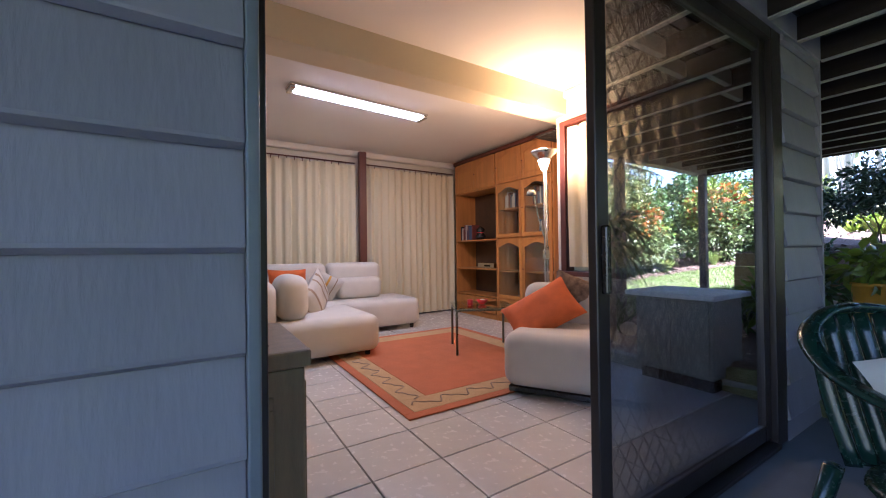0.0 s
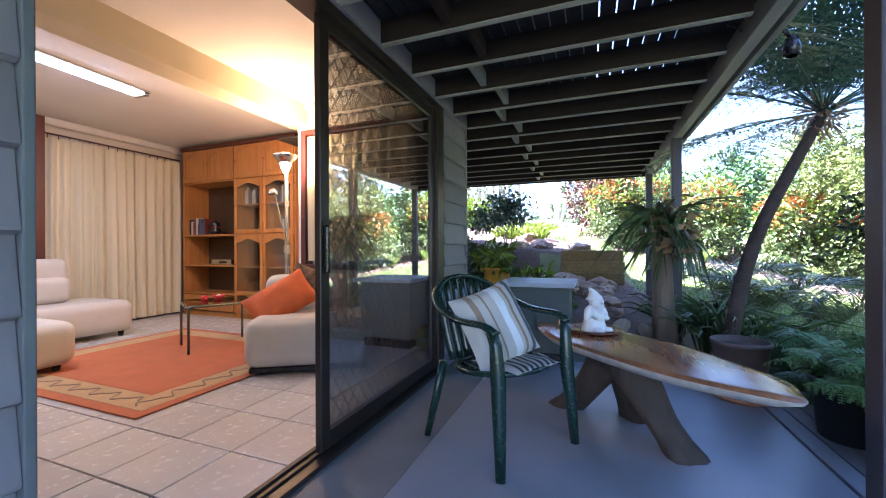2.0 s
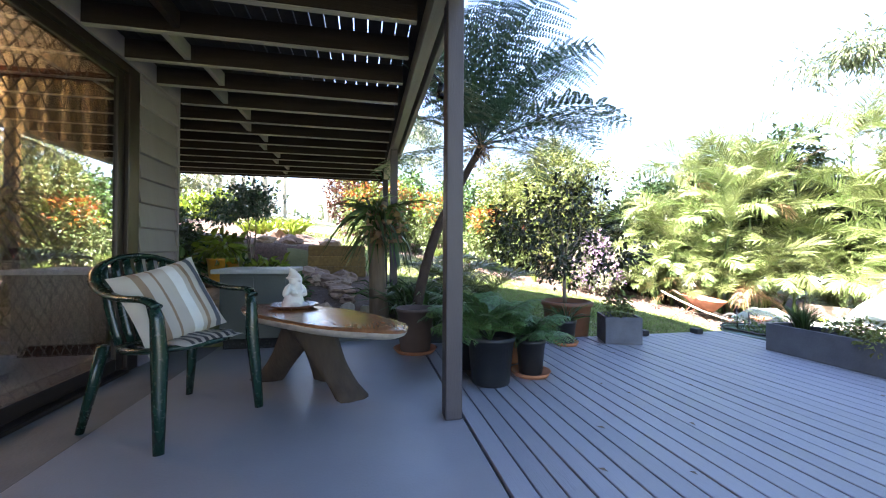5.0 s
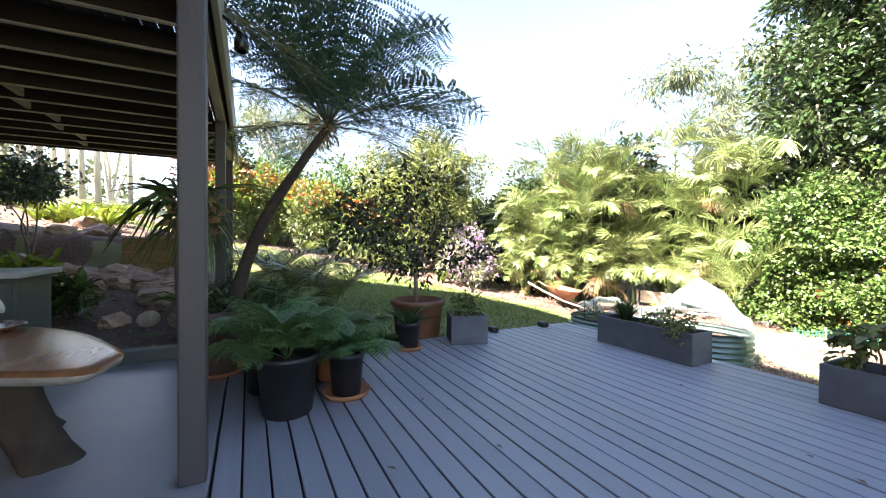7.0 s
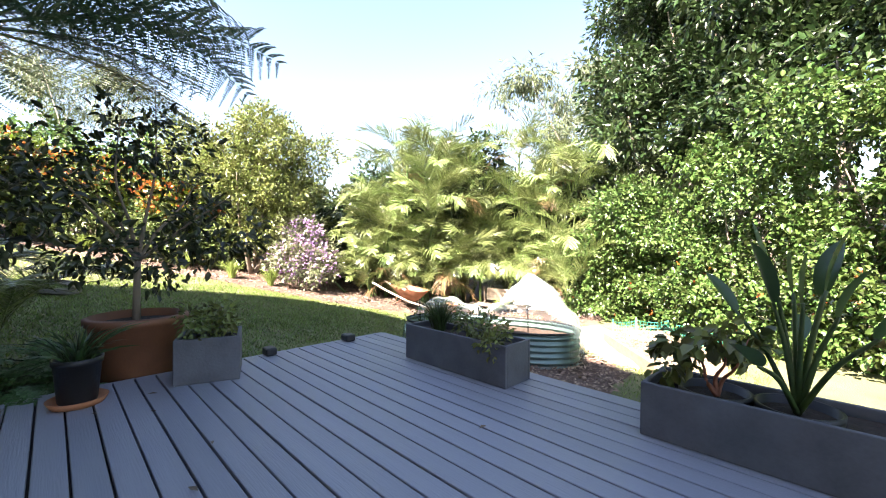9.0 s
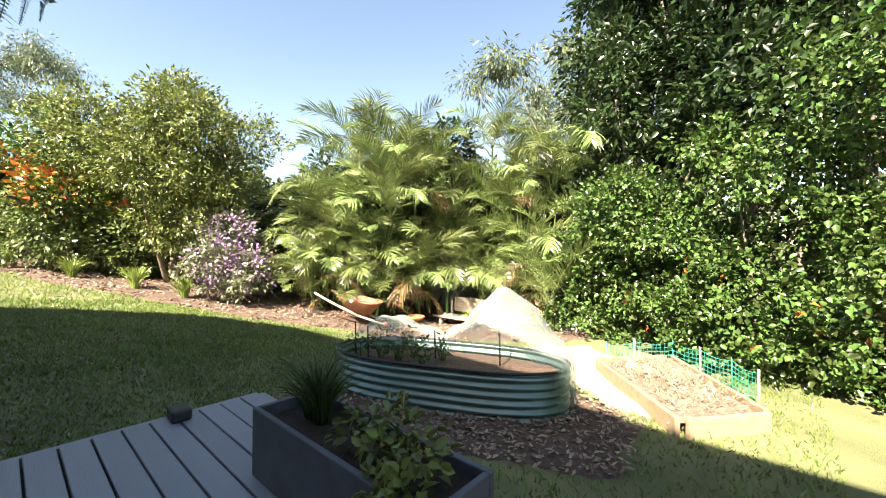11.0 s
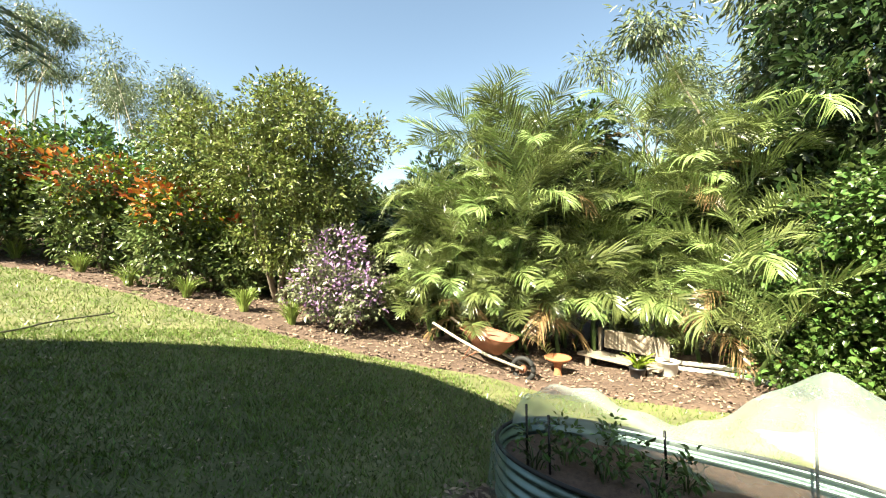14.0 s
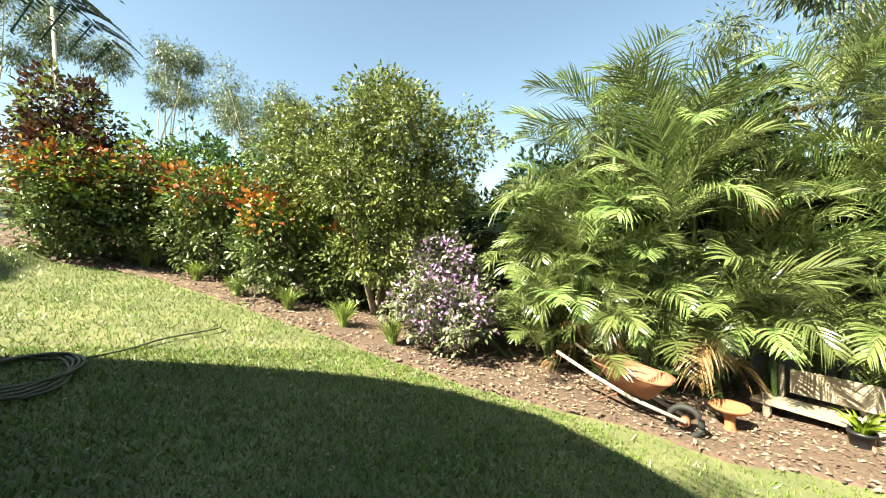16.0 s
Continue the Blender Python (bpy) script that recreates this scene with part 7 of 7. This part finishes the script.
# trees behind the upper terrace
for k, (x, y, z, r, mat) in enumerate(((13, 5, 3.2, 1.6, M_PINKLEAF), (15, 8, 3.8, 2.0, M_SHRUB), (11.5, 3.4, 2.0, 0.9, M_LIME), (12, 7.5, 3.0, 1.5, M_LIME), (18, 12, 4.5, 2.4, M_GUM), (9.6, 4.6, 1.8, .9, M_DKLEAF))):
    g = ground_z(x, y)
    tree("terrace_tree", (x, y, g), [(x - .4, y, z), (x + .5, y + .4, z + .3)], 0.07, [(x - r * .4, y + r * .3, z, r * .6, r * .6, r * .5), (x + r * .4, y - r * .3, z + .2, r * .6, r * .6, r * .5), (x, y, z - r * .5, r * .8, r * .8, r * .6)], 3500, 0.15, mat, "sunlit garden tree above the terrace", shell=0.3, seed=170 + k)
for k in range(9):
    x, y = 16 + 1.3 * k, 4.2 + 0.9 * (k % 4)
    t = thing("slender_tree", (x, y, ground_z(x, y)), "slender pale gum trunk on the slope", "tree", "pale trunks")
    part("trunk", tube([(x, y, ground_z(x, y) - 0.1), (x + 0.1, y + 0.1, ground_z(x, y) + 4), (x - 0.1, y + 0.3, ground_z(x, y) + 9)], [0.13, 0.1, 0.06], M_GUMBARK, 8), t)

# ---- far bush line ----
far = thing("backdrop_bush", (40, 0, 2), "distant line of grey-green bushland", "bush", kind="stuff")
fr = np.random.default_rng(21)
blobs = [(55 * math.cos(a) + 3, 55 * math.sin(a), fr.uniform(2, 6), 6, 6, fr.uniform(3, 5)) for a in np.linspace(-2.6, 1.2, 46)]
part("foliage", fast_mesh("foliage", *cloud(blobs, 26000, 0.9, 0.6, 0.5, 0.2, fr), M_GUM), far)

# ---- lawn blades and bark chips ----
def scatter_lawn(count, x0, x1, y0, y1, seed, h):
    rng = np.random.default_rng(seed)
    x, y = rng.uniform(x0, x1, count), rng.uniform(y0, y1, count)
    keep = [i for i in range(count) if not ((x[i] < 3.2 and y[i] > -5.05) or HEDGE_BED[0](x[i], y[i]) or TERRACE_BED[0](x[i], y[i]) or BED_RING[0](x[i], y[i]) or PATH_BED[0](x[i], y[i]))]
    x, y = x[keep], y[keep]
    n = len(x)
    z = np.array([ground_z(a, b) + 0.025 * noise.noise((a * 0.9, b * 0.9, 0)) for a, b in zip(x, y)]) - 0.004
    a = rng.random(n) * 2 * math.pi
    d = np.stack([np.cos(a), np.sin(a), np.zeros(n)], 1)
    hh = h * (0.5 + rng.random(n))
    p = np.stack([x, y, z], 1)
    lean = rng.normal(size=(n, 3)) * np.array([0.6, 0.6, 0])
    tip = p + (lean + np.array([0, 0, 1.0])) * hh[:, None]
    w = 0.0042 * (1 + rng.random(n))[:, None]
    v = np.stack([p - d * w, p + d * w, tip], 1).reshape(-1, 3)
    return v, np.arange(3 * n).reshape(-1, 3)


lawn = thing("lawn_grass", (6, -5, -0.3), "short mown grass blades of the lawn", "grass", kind="stuff")
part("blades", fast_mesh("blades", *merge(scatter_lawn(70000, 3.2, 8.5, -7.6, -1.5, 1, 0.035), scatter_lawn(50000, 5.5, 12.5, -6.5, 1.5, 2, 0.045), scatter_lawn(22000, 0.5, 6.5, -10.0, -5.1, 3, 0.04)), M_GRASS), lawn)


clip_rng = np.random.default_rng(33)
cp = np.stack([clip_rng.uniform(3.4, 9.5, 9000), clip_rng.uniform(-7.5, -1.5, 9000)], 1)
cp = np.array([q for q in cp if not (HEDGE_BED[0](*q) or TERRACE_BED[0](*q) or BED_RING[0](*q)) and noise.noise((q[0] * 1.6, q[1] * 1.6, 4)) > -0.15])
cz = np.array([ground_z(a, b) + 0.025 * noise.noise((a * 0.9, b * 0.9, 0)) for a, b in cp]) + 0.02
cd3 = unit(np.concatenate([clip_rng.normal(size=(len(cp), 2)), clip_rng.normal(size=(len(cp), 1)) * 0.3], 1))
cl = 0.028 * (0.5 + clip_rng.random(len(cp)))
part("clippings", fast_mesh("clippings", *leaf_arrays(np.column_stack([cp, cz]), cd3, unit(clip_rng.normal(size=(len(cp), 3)) * 0.4 + np.array([0, 0, 1])), cl, cl * 0.4, 0.1), M_STRAW), lawn, "pale dry clippings")["kind"] = "stuff"


def chips(count, bed, size, seed):
    rng = np.random.default_rng(seed)
    inside, (x0, x1, y0, y1) = bed
    p = np.stack([rng.uniform(x0, x1, count), rng.uniform(y0, y1, count)], 1)
    p = np.array([q for q in p if inside(*q)])
    z = np.array([ground_z(a, b) for a, b in p]) + 0.035 + rng.random(len(p)) * 0.02
    n = len(p)
    d = unit(np.concatenate([rng.normal(size=(n, 2)), rng.normal(size=(n, 1)) * 0.25], 1))
    nr = unit(rng.normal(size=(n, 3)) * 0.35 + np.array([0, 0, 1]))
    L = size * (0.5 + rng.random(n))
    return leaf_arrays(np.column_stack([p, z]), d, nr, L, L * 0.45, 0.1)


ch = thing("bark_chips", (8, -6, 0), "loose bark chips on the garden beds", "mulch", kind="stuff")
part("chips", fast_mesh("chips", *merge(chips(46000, (HEDGE_BED[0], (3.5, 15.0, -11.5, 1.0)), 0.055, 1), chips(7000, TERRACE_BED, 0.06, 2), chips(6000, BED_RING, 0.05, 3)), M_CHIP), ch)

# fallen leaves and twigs on the deck
lr = random.Random(8)
for k in range(16):
    x, y = lr.uniform(0.2, 2.9), lr.uniform(-4.5, -1.8)
    lf = thing("fallen_leaf", (x, y, 0.0), "small dry brown leaf fallen on the deck", "leaf", "leaves on the deck")
    a, q = lr.uniform(0, 6.28), lr.uniform(0.012, 0.024)
    u, w = Vector((math.cos(a), math.sin(a), 0)), Vector((-math.sin(a), math.cos(a), 0))
    c = Vector((x, y, 0.004))
    part("blade", mesh("blade", [c - u * q, c + w * q * 0.5 + Vector((0, 0, 0.006)), c + u * q * 1.2 + Vector((0, 0, 0.003)), c - w * q * 0.5 + Vector((0, 0, 0.006)), c + Vector((0, 0, 0.001))], [(0, 4, 1), (1, 4, 2), (2, 4, 3), (3, 4, 0)], M_BARK), lf)
